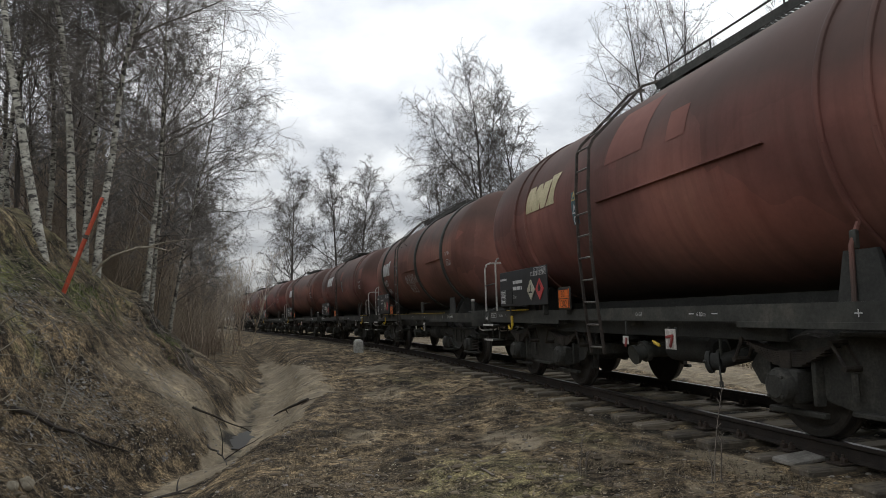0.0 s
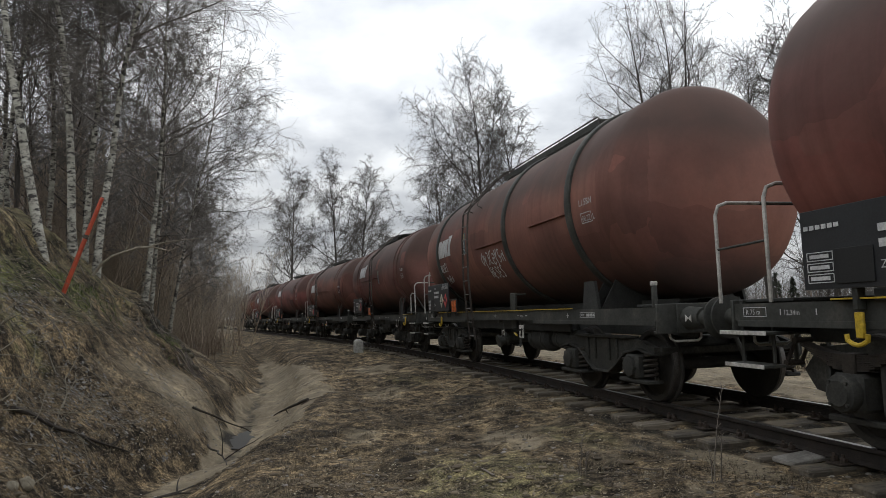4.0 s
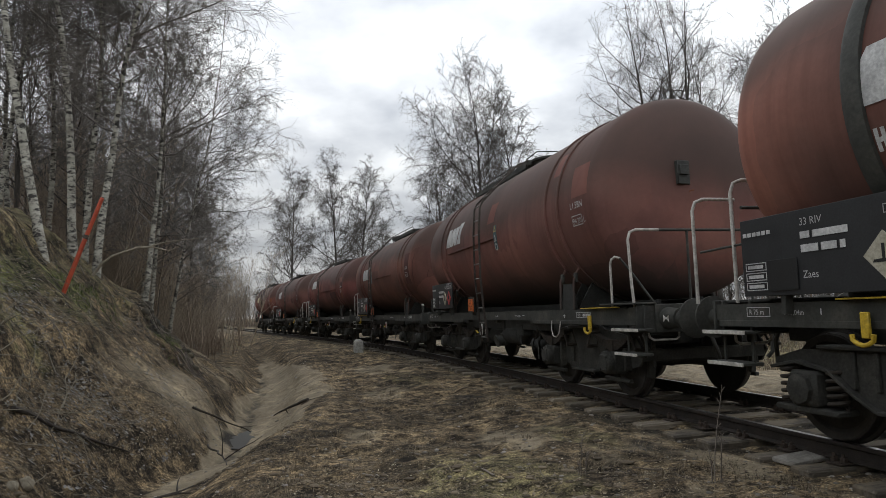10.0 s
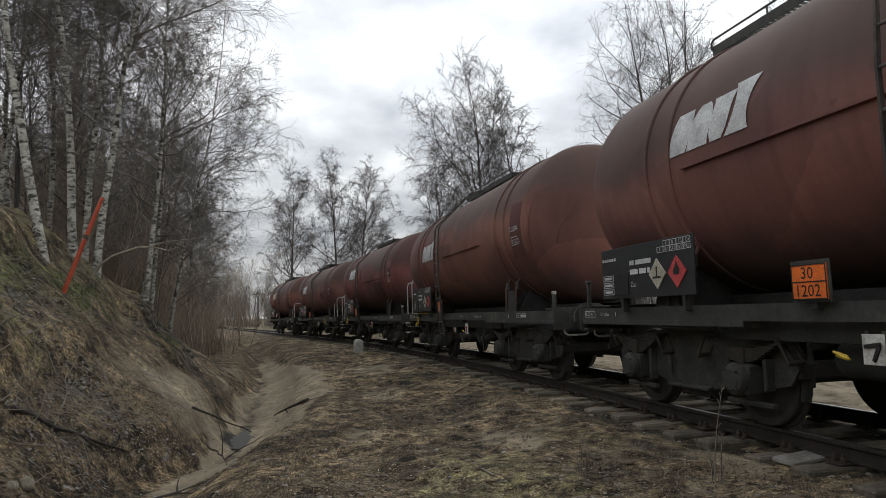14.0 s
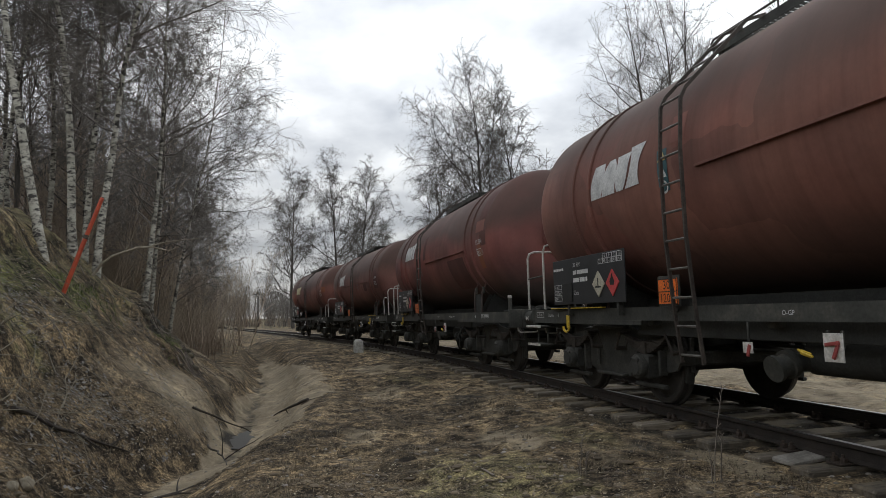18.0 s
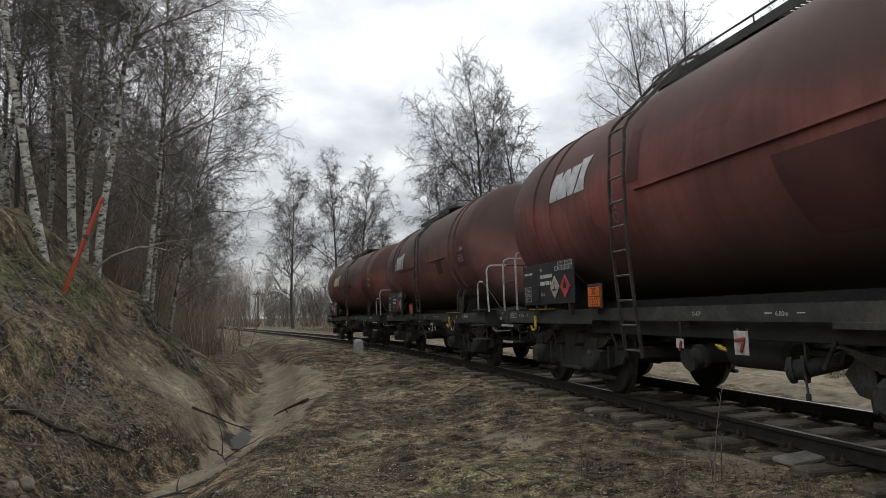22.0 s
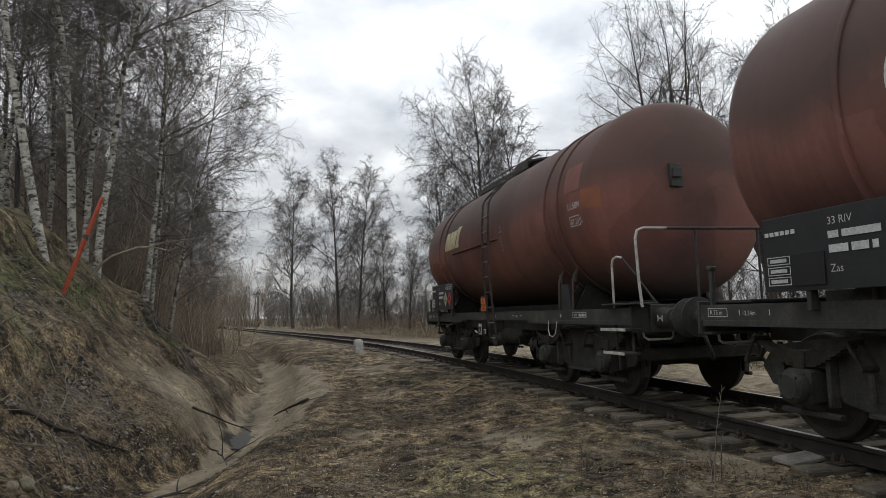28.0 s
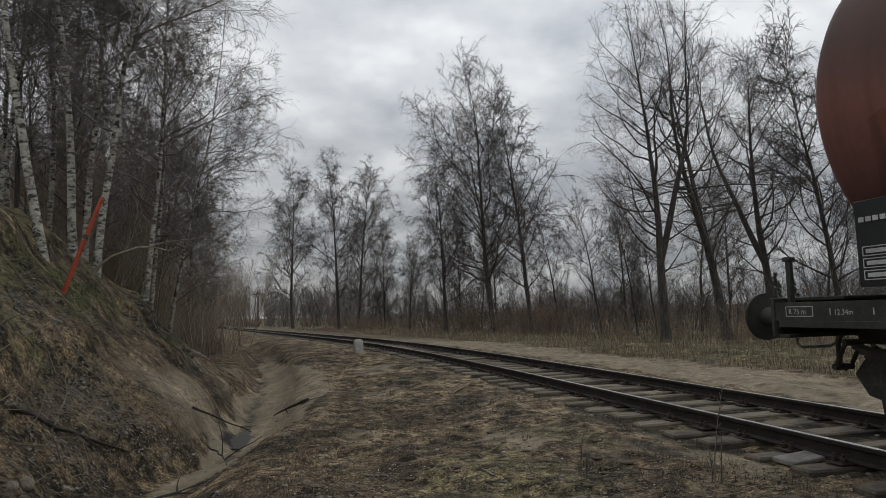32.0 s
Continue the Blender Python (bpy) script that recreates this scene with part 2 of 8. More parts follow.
# ================= ground =================
def ground_material():
    m, n, l, b = mat("soil_and_grass")

    def attr(name):
        a = n.new("ShaderNodeAttribute")
        a.attribute_name = name
        return a.outputs["Fac"]
    big = noise_node(n, l, 0.55, 6, 0.6)
    mid = noise_node(n, l, 3.2, 6, 0.65)
    fine = noise_node(n, l, 26, 5, 0.7)
    specks = noise_node(n, l, 70, 2, 0.5)
    soil = ramp_node(n, l, mid, [(0.30, (0.070, 0.0525, 0.0342)), (0.5, (0.148, 0.1148, 0.0747)), (0.70, (0.262, 0.2059, 0.1368))])
    litter = ramp_node(n, l, fine, [(0.40, (0.052, 0.0396, 0.0252)), (0.5, (0.160, 0.1237, 0.0783)), (0.60, (0.335, 0.2673, 0.1755))])
    base = mix_node(n, l, 0.5, soil, litter)
    sand = ramp_node(n, l, mid, [(0.25, (0.205, 0.167, 0.115)), (0.55, (0.285, 0.238, 0.168)), (0.8, (0.350, 0.296, 0.214))])
    grass = ramp_node(n, l, fine, [(0.3, (0.082, 0.074, 0.038)), (0.5, (0.164, 0.147, 0.080)), (0.7, (0.258, 0.232, 0.136))])
    moss = ramp_node(n, l, fine, [(0.3, (0.046, 0.051, 0.020)), (0.55, (0.104, 0.111, 0.048)), (0.75, (0.190, 0.188, 0.094))])
    wet = ramp_node(n, l, mid, [(0.3, (0.020, 0.019, 0.017)), (0.7, (0.060, 0.054, 0.044))])
    mould = ramp_node(n, l, fine, [(0.40, (0.040, 0.0307, 0.0189)), (0.5, (0.122, 0.0921, 0.0567)), (0.61, (0.250, 0.1960, 0.1278))])
    rough_edge = n.new("ShaderNodeMath")
    rough_edge.operation = "MULTIPLY_ADD"
    rough_edge.inputs[1].default_value, rough_edge.inputs[2].default_value = 1.3, -0.65
    l.new(mid, rough_edge.inputs[0])

    def zone(name):
        a = n.new("ShaderNodeMath")
        a.operation = "ADD"
        l.new(attr(name), a.inputs[0])
        l.new(rough_edge.outputs[0], a.inputs[1])
        c = n.new("ShaderNodeMapRange")
        c.inputs["From Min"].default_value, c.inputs["From Max"].default_value = 0.3, 0.7
        l.new(a.outputs[0], c.inputs["Value"])
        return c.outputs[0]
    sandy = zone("sand")
    col = mix_node(n, l, sandy, base, sand)
    col = mix_node(n, l, zone("mould"), col, mould)
    col = mix_node(n, l, zone("grass"), col, grass)
    col = mix_node(n, l, zone("moss"), col, moss)
    col = mix_node(n, l, zone("wet"), col, wet)
    patch = noise_node(n, l, 1.5, 9, 0.72)
    tone = ramp_node(n, l, patch, [(0.40, (0.36, 0.36, 0.36)), (0.5, (0.96, 0.95, 0.94)), (0.60, (1.62, 1.60, 1.55))])
    clots = noise_node(n, l, 5.5, 8, 0.72)
    clot = ramp_node(n, l, clots, [(0.435, (0.24, 0.23, 0.22)), (0.485, (0.92, 0.92, 0.92)), (0.545, (1.10, 1.09, 1.07)), (0.575, (1.62, 1.58, 1.50))])
    tone = mix_node(n, l, 1.0, tone, clot, "MULTIPLY")
    grit = ramp_node(n, l, specks, [(0.40, (0.62, 0.61, 0.60)), (0.5, (1.0, 1.0, 1.0)), (0.60, (1.38, 1.37, 1.34))])
    tone = mix_node(n, l, 1.0, tone, grit, "MULTIPLY")
    wide = ramp_node(n, l, big, [(0.34, (0.46, 0.46, 0.46)), (0.66, (1.26, 1.24, 1.19))])
    tone = mix_node(n, l, 1.0, tone, wide, "MULTIPLY")
    calm = n.new("ShaderNodeMath")
    calm.operation = "MULTIPLY"
    calm.inputs[1].default_value = 0.72
    l.new(sandy, calm.inputs[0])
    tone = mix_node(n, l, calm.outputs[0], tone, (1.0, 1.0, 1.0))
    l.new(mix_node(n, l, 1.0, col, tone, "MULTIPLY"), b.inputs["Base Color"])
    b.inputs["Roughness"].default_value = 0.95
    b.inputs["Specular IOR Level"].default_value = 0.25
    s = n.new("ShaderNodeMath")
    s.operation = "ADD"
    l.new(fine, s.inputs[0])
    l.new(specks, s.inputs[1])
    bump_node(n, l, b, s.outputs[0], 0.7, 0.03)
    return m


M_GROUND = ground_material()


def spaced(stops):
    """Grid lines with their own spacing: (from, to, step) stretches."""
    out = []
    for a, b, s in stops:
        out += list(np.arange(a, b, s))
    return np.array(out + [stops[-1][1]])


def ditch_bed(q, d):
    """Washed sand in the ditch: one in its bed, nought beside it."""
    half = np.interp(q, [-1, 1.2, 2.5, 4, 6, 10, 14, 20, 30], [0.05, 0.22, 0.42, 0.80, 1.02, 0.95, 0.70, 0.42, 0.15])
    mid = np.interp(q, [1, 3, 6, 12, 22], [-0.14, -0.36, -0.68, -0.58, -0.35])
    half = half * (1 + 0.5 * value_noise(q * 1.6, d * 1.2, 91)) + 0.10 * value_noise(q * 5, d * 5, 92)
    return smooth(half + 0.10, half - 0.12, np.abs(d - mid)) * smooth(0.2, 1.6, q) * smooth(34, 20, q)


def build_ground():
    gx = spaced([(-1500, -300, 150), (-300, -80, 22), (-80, -30, 3), (-30, -14, 0.5), (-14, -9, 0.11), (-9, 5, 0.065), (5, 8, 0.11), (8, 20, 0.35), (20, 50, 1.5), (50, 120, 7),
                 (120, 300, 20), (300, 1500, 150)])
    gy = spaced([(-300, -60, 24), (-60, -10, 3), (-10, 3, 0.5), (3, 14, 0.065), (14, 30, 0.09), (30, 45, 0.35), (45, 110, 1.6), (110, 300, 12), (300, 2500, 180)])
    xx, yy = np.meshgrid(gx, gy)
    x, y = xx.ravel(), yy.ravel()
    z = height(x, y)
    nx, ny = len(gx), len(gy)
    ii = (np.arange(ny - 1)[:, None] * nx + np.arange(nx - 1)).ravel()
    faces = np.stack([ii, ii + 1, ii + nx + 1, ii + nx], 1)
    me = quick_mesh("ground", np.stack([x, y, z], 1).tolist(), faces.tolist())
    q, v = to_track(x, y)
    far = smooth(60, 110, np.hypot(x, y))
    n1 = value_noise(x * 0.35, y * 0.35, 21)
    n2 = value_noise(x * 1.1, y * 1.1, 22)
    d = v - ditch_v(q)
    def blob(q0, v0, rq, rv):
        return smooth(1.0, 0.45, np.hypot((q - q0) / rq, (v - v0) / rv))

    face = smooth(0.25, 0.6, d)
    sand = 0.72 * smooth(-1.6, -2.4, v) * smooth(-7.5, -4.2, v + 1.5 * n1)
    bed = ditch_bed(q, d)
    sand += bed
    sand += 0.34 * smooth(0.9, 1.4, v) * smooth(3.4, 2.1, v + 1.2 * n1) * smooth(60, 40, q)
    sand += 0.55 * (blob(11, 2.9, 2.2, 0.8) + blob(-0.2, 2.9, 1.0, 0.45) + blob(-2.2, 1.5, 0.8, 0.3) + blob(5.5, 3.4, 1.5, 0.7) + blob(1.2, 4.4, 0.9, 0.35))
    sand += 0.58 * smooth(-0.12, 0.2, n1 + 0.7 * n2) * face * smooth(2.4, 1.2, d) * smooth(1.5, 3.5, q) + 0.30 * blob(4.5, 7.0, 1.8, 0.5) + 0.4 * blob(7.5, 8.9, 2.5, 0.4)
    sand += 0.60 * smooth(9.1, 9.6, v) * smooth(13.5, 11.5, v)
    grass_up = 0.42 * face * smooth(7.6, 8.6, v + 0.8 * n2) * smooth(11.5, 9.5, v) * smooth(-6, -2, q)
    mould = 0.95 * face * smooth(13.0, 11.0, v) * (1 - 0.7 * smooth(0.05, 0.3, n1 + 0.7 * n2) * smooth(2.6, 1.4, d))
    mould = mould * (1 - 0.9 * smooth(9.0, 9.6, v + n2) * smooth(11, 8, q)) + 0.6 * blob(16, 4.2, 3.0, 0.45) + 0.42 * smooth(0.1, 0.35, n2 - n1) * smooth(3.2, 4.2, v)
    mould += 0.7 * smooth(18, 34, q) * smooth(-1.5, -2.5, v) * smooth(120, 90, q)
    grass = (0.95 - 0.5 * smooth(18, 34, q)) * smooth(-4.6, -7.0, v + 1.6 * n1)
    grass += 0.26 * smooth(0.9, 0.2, np.abs(v - 3.4 + 1.2 * n1)) * smooth(9, 14, q) * smooth(60, 30, q)
    grass += 0.30 * smooth(9.2, 9.8, v) * smooth(12.5, 11, v) * smooth(12, 8, q)
    grass += grass_up
    grass += 0.62 * blob(-2.2, 3.6, 2.2, 1.1) + 0.5 * blob(-0.6, 2.2, 1.2, 0.5) + 0.45 * blob(7.5, 2.6, 2.5, 0.8)
    moss = 0.40 * smooth(8.0, 8.5, v + 0.8 * n2) * smooth(9.6, 9.0, v + 0.5 * n1) * smooth(11, 7, q) * smooth(-0.25, 0.1, n1 + n2)
    moss += 0.62 * (blob(7.6, 7.55, 1.0, 0.35) + blob(4.4, 8.7, 1.0, 0.35) + 0.6 * blob(2.8, 9.0, 1.4, 0.4) + 0.8 * blob(10.5, 7.9, 1.4, 0.3)) + 0.35 * smooth(-8, -14, v) * (n1 > 0.2)
    # wet and oily soil; also a darker tone below ledges and along the toe
    wet = 0.8 * blob(4.9, 6.2, 0.9, 0.28) + 0.62 * blob(3.3, 2.4, 0.9, 0.45) + 0.55 * blob(0.4, 1.3, 2.4, 0.35) + 0.5 * blob(-1.4, 1.75, 0.7, 0.25)
    wet += 0.6 * smooth(1.0, 0.75, np.abs(v)) + 0.7 * (blob(9.0, 7.95, 2.2, 0.25) + blob(13.5, 7.9, 2.0, 0.25) + 0.6 * blob(7.6, 7.1, 0.9, 0.25))
    wet += 0.12 * smooth(0.15, 0.4, d) * smooth(0.95, 0.5, d) * smooth(1.5, 3, q) * smooth(16, 11, q) * smooth(-0.3, 0.2, n2)
    wet += 0.50 * smooth(0.20, 0.06, np.abs(d - 0.02 - 0.35 * value_noise(q * 0.9, q * 0 + 5, 18))) * smooth(2, 3.5, q) * smooth(22, 15, q)
    beside = smooth(2.2, 1.6, np.abs(d + 0.5)) * (1 - bed)
    mould += 0.55 * beside * smooth(4.5, 2.0, q) + 0.50 * beside * smooth(12, 18, q) * smooth(50, 35, q)
    for name, a in (("sand", sand), ("grass", np.maximum(grass, far * 0.45)), ("moss", moss), ("wet", wet), ("mould", mould)):
        at = me.attributes.new(name, "FLOAT", "POINT")
        at.data.foreach_set("value", np.clip(a, 0, 1).astype(np.float32))
    me.materials.append(M_GROUND)
    me.shade_smooth()
    return tagged(new("ground", me), "brown soil, sand and dry grass with a washed-out ditch and a bank", "ground", kind="structure")


ground = build_ground()

# ================= railway track =================
M_RAIL = worn("rusty_rail", [(0.3, (0.016, 0.014, 0.012)), (0.6, (0.038, 0.029, 0.024))], 5, 0.75, 0.2, 80)
M_RAILTOP = plain("worn_rail_top", (0.33, 0.32, 0.31), 0.32, 1.0)


def sleeper_wood():
    """Split old timber; some sleepers dark and oily, others bleached pale."""
    m, n, l, b = mat("weathered_sleeper_wood")
    grain = noise_node(n, l, 3, 6, 0.65, stretch=(9, 0.9, 9))
    blot = noise_node(n, l, 2.5, 5, 0.6)
    col = ramp_node(n, l, grain, [(0.3, (0.040, 0.033, 0.026)), (0.5, (0.105, 0.090, 0.070)), (0.72, (0.250, 0.222, 0.185))])
    info = n.new("ShaderNodeObjectInfo")
    tone = ramp_node(n, l, info.outputs["Random"], [(0.0, (0.50, 0.49, 0.47)), (0.55, (1.15, 1.13, 1.10)), (1.0, (2.3, 2.26, 2.15))])
    col = mix_node(n, l, 1.0, col, tone, "MULTIPLY")
    soil = ramp_node(n, l, blot, [(0.46, (0, 0, 0)), (0.56, (0.9, 0.9, 0.9))])
    l.new(mix_node(n, l, soil, col, (0.150, 0.122, 0.084)), b.inputs["Base Color"])
    b.inputs["Roughness"].default_value = 0.92
    bump_node(n, l, b, grain, 0.6, 0.012)
    return m


M_SLEEPER = sleeper_wood()
M_CHAIR = worn("rusty_baseplate", [(0.3, (0.03, 0.023, 0.019)), (0.7, (0.07, 0.050, 0.038))], 12, 0.85, 0.2)
SLOPE = -0.001040


def build_track():
    track = thing("railway_track", pose(0, 0, 0), "rusty single railway track on worn timber sleepers", "track", kind="structure")
    prof = [(-0.062, -0.148), (0.062, -0.148), (0.062, -0.138), (0.012, -0.122), (0.009, -0.045), (0.034, -0.034), (0.034, -0.006), (0.026, 0.0),
            (-0.026, 0.0), (-0.034, -0.006), (-0.034, -0.034), (-0.009, -0.045), (-0.012, -0.122), (-0.062, -0.138)]
    qs = np.concatenate([np.arange(-105, -12, 1.5), np.arange(-12, 60, 0.5), np.arange(60, 150, 1.5)])
    for side in (0.7525, -0.7525):
        vs, fs, mi = [], [], []
        n = len(prof)
        for q in qs:
            for a, z in prof:
                px, py = place(q, side + a)
                vs.append((px, py, z + SLOPE * q))
        for i in range(len(qs) - 1):
            for k in range(n):
                fs.append((i * n + k, i * n + (k + 1) % n, (i + 1) * n + (k + 1) % n, (i + 1) * n + k))
                mi.append(1 if k == 7 else 0)
        me = quick_mesh("rail", vs, fs)
        me.materials.append(M_RAIL)
        me.materials.append(M_RAILTOP)
        me.polygons.foreach_set("material_index", mi)
        me.update()
        part("rail", me, None, track)
    rng = random.Random(5)
    shapes = []
    for k in range(5):
        g = Geo()
        g.box((0, 0, -0.075), (0.24 + 0.02 * rng.random(), 2.5 + 0.1 * rng.random(), 0.15), 0.018)
        me = g.mesh("sleeper", 30)
        for p in me.vertices:
            p.co.z += 0.012 * noise.noise(Vector((p.co.x * 4 + k, p.co.y * 3, 0)))
            p.co.x += 0.02 * noise.noise(Vector((k, p.co.y * 2, 3)))
        me.materials.append(M_SLEEPER)
        shapes.append(me)
    cg = Geo()
    cg.box((0, 0, 0.008), (0.17, 0.34, 0.016), 0.004)
    for sx in (-1, 1):
        for sy in (-1, 1):
            cg.box((sx * 0.05, sy * 0.10, 0.035), (0.05, 0.05, 0.05), 0.008)
            cg.tube([(sx * 0.05, sy * 0.105, 0.03), (sx * 0.05, sy * 0.105, 0.085)], 0.014, 6)
    chair = cg.mesh("baseplate")
    chair.materials.append(M_CHAIR)
    q = -14.0
    while q < 105:
        a = float(np.interp(q, QS, PHI))
        px, py = place(q, rng.uniform(-0.06, 0.06))
        part("sleeper", rng.choice(shapes), None, track, at=pose(px, py, -0.150 + SLOPE * q - rng.random() * 0.03, rng.uniform(-0.8, 0.8), rng.uniform(-3, 3), math.degrees(a) + rng.uniform(-1.6, 1.6)))
        if q < 40:
            for side in (0.7525, -0.7525):
                cx, cy = place(q, side)
                part("baseplate", chair, None, track, at=pose(cx, cy, -0.168 + SLOPE * q, 0, 0, math.degrees(a)))
        q += 0.62 + rng.uniform(-0.04, 0.04)
    return track


track = build_track()


# ================= trees =================
def bark_material():
    m, n, l, b = mat("birch_bark")
    white = noise_node(n, l, 2.2, 5, 0.6, stretch=(1, 1, 2.2))
    marks = noise_node(n, l, 7.0, 5, 0.7, stretch=(1, 1, 2.2))
    col = ramp_node(n, l, white, [(0.3, (0.15, 0.14, 0.115)), (0.5, (0.34, 0.325, 0.275)), (0.75, (0.50, 0.485, 0.42))])
    dark = ramp_node(n, l, marks, [(0.47, (0.0, 0.0, 0.0)), (0.58, (1, 1, 1))])
    l.new(mix_node(n, l, dark, col, (0.035, 0.031, 0.028)), b.inputs["Base Color"])
    b.inputs["Roughness"].default_value = 0.85
    bump_node(n, l, b, marks, 0.4, 0.02)
    return m


M_BIRCH = bark_material()
M_BARK = worn("dark_bark", [(0.3, (0.034, 0.030, 0.027)), (0.55, (0.076, 0.067, 0.059)), (0.75, (0.14, 0.125, 0.11))], 4, 0.9, 0, 25, 0.6, 0.02, stretch=(3, 3, 0.6))
M_TWIG = worn("bare_twigs", [(0.3, (0.0530, 0.0465, 0.0406)), (0.7, (0.1121, 0.0996, 0.0882))], 1.5, 0.85, 0, 20)
M_BIRCHTWIG = worn("pale_birch_twigs", [(0.3, (0.1026, 0.0910, 0.0809)), (0.7, (0.2166, 0.1949, 0.1760))], 1.5, 0.85, 0, 20)
M_REDTWIG = worn("reddish_brush_twigs", [(0.3, (0.130, 0.094, 0.070)), (0.7, (0.260, 0.194, 0.144))], 0.8, 0.9, 0, 20)
M_FARTWIG = worn("grey_far_branches", [(0.3, (0.105, 0.092, 0.080)), (0.7, (0.190, 0.170, 0.150))], 0.3, 0.9, 0, 20)
M_THICKET = worn("grey_brown_saplings", [(0.3, (0.230, 0.186, 0.138)), (0.7, (0.430, 0.352, 0.268))], 1.2, 0.9, 0, 20)
M_NEEDLE = worn("conifer_needles", [(0.3, (0.022, 0.032, 0.018)), (0.7, (0.060, 0.078, 0.042))], 2.0, 0.9, 0, 20)


def bent_line(rng, p, d, length, n, wander, droop):
    pts = [p.copy()]
    for _ in range(n):
        d = (d + Vector((rng.gauss(0, wander), rng.gauss(0, wander), rng.gauss(0, wander) + droop))).normalized()
        p = p + d * (length / n)
        pts.append(p)
    return pts, d


def side_way(rng, d, angle):
    o = d.orthogonal().normalized()
    o.rotate(Matrix.Rotation(rng.uniform(0, 2 * math.pi), 3, d))
    return (d * math.cos(angle) + o * math.sin(angle)).normalized()


def at_line(pts, t):
    f = t * (len(pts) - 1)
    i = min(int(f), len(pts) - 2)
    return pts[i].lerp(pts[i + 1], f - i), (pts[i + 1] - pts[i]).normalized()


def fast_mesh(name, verts, quads, material, islands=False):
    me = bpy.data.meshes.new(name)
    nv, nf = len(verts), len(quads)
    me.vertices.add(nv)
    me.vertices.foreach_set("co", np.ascontiguousarray(verts, dtype=np.float32).ravel())
    me.loops.add(nf * 4)
    me.loops.foreach_set("vertex_index", np.ascontiguousarray(quads, dtype=np.int32).ravel())
    me.polygons.add(nf)
    me.polygons.foreach_set("loop_start", np.arange(0, nf * 4, 4, dtype=np.int32))
    me.update(calc_edges=True)
    me.materials.append(material)
    return me


def twig_tubes(rng, p, d, length, radius, segs, sides, wander, bend, taper=0.35):
    """Crooked tapering tubes, all at once: starts p, ways d, lengths, radii; returns corners, quads and the lines."""
    n = len(p)
    lines = [p]
    ref = rng.normal(0, 1, (n, 3))
    e1 = np.cross(d, ref)
    e1 /= np.linalg.norm(e1, axis=1, keepdims=True) + 1e-9
    e2 = np.cross(d, e1)
    for _ in range(segs):
        d = d + rng.normal(0, wander, (n, 3)) + np.array([0, 0, 1.0]) * np.reshape(bend, (-1, 1))
        d = d / np.linalg.norm(d, axis=1, keepdims=True)
        lines.append(lines[-1] + d * (length / segs)[:, None])
    pts = np.stack(lines, 1)
    ang = 2 * np.pi * np.arange(sides) / sides
    ring = e1[:, None, :] * np.cos(ang)[None, :, None] + e2[:, None, :] * np.sin(ang)[None, :, None]
    fall = 1 - (1 - taper) * np.arange(segs + 1) / segs
    v = pts[:, :, None, :] + ring[:, None, :, :] * (radius[:, None] * fall)[:, :, None, None]
    o = np.arange(n)[:, None, None] * ((segs + 1) * sides)
    s, k = np.arange(segs)[None, :, None] * sides, np.arange(sides)[None, None, :]
    k2 = (k + 1) % sides
    f = np.stack([o + s + k, o + s + k2, o + s + sides + k2, o + s + sides + k], -1)
    return v.reshape(-1, 3), f.reshape(-1, 4), pts


def sprout(rng, pts, per, lo, a0, a1):
    """Side shoots along lines: their starts, ways, the line's number and the place on it."""
    n, m = pts.shape[0], pts.shape[1] - 1
    who = np.repeat(np.arange(n), per)
    t = lo + (0.99 - lo) * rng.random(len(who))
    i = np.minimum((t * m).astype(int), m - 1)
    a, b = pts[who, i], pts[who, i + 1]
    p = a + (b - a) * (t * m - i)[:, None]
    d = (b - a) / (np.linalg.norm(b - a, axis=1, keepdims=True) + 1e-9)
    o = rng.normal(0, 1, (len(who), 3))
    o -= d * (o * d).sum(1, keepdims=True)
    o /= np.linalg.norm(o, axis=1, keepdims=True) + 1e-9
    ang = rng.uniform(a0, a1, len(who))[:, None]
    return p, d * np.cos(ang) + o * np.sin(ang), who, t


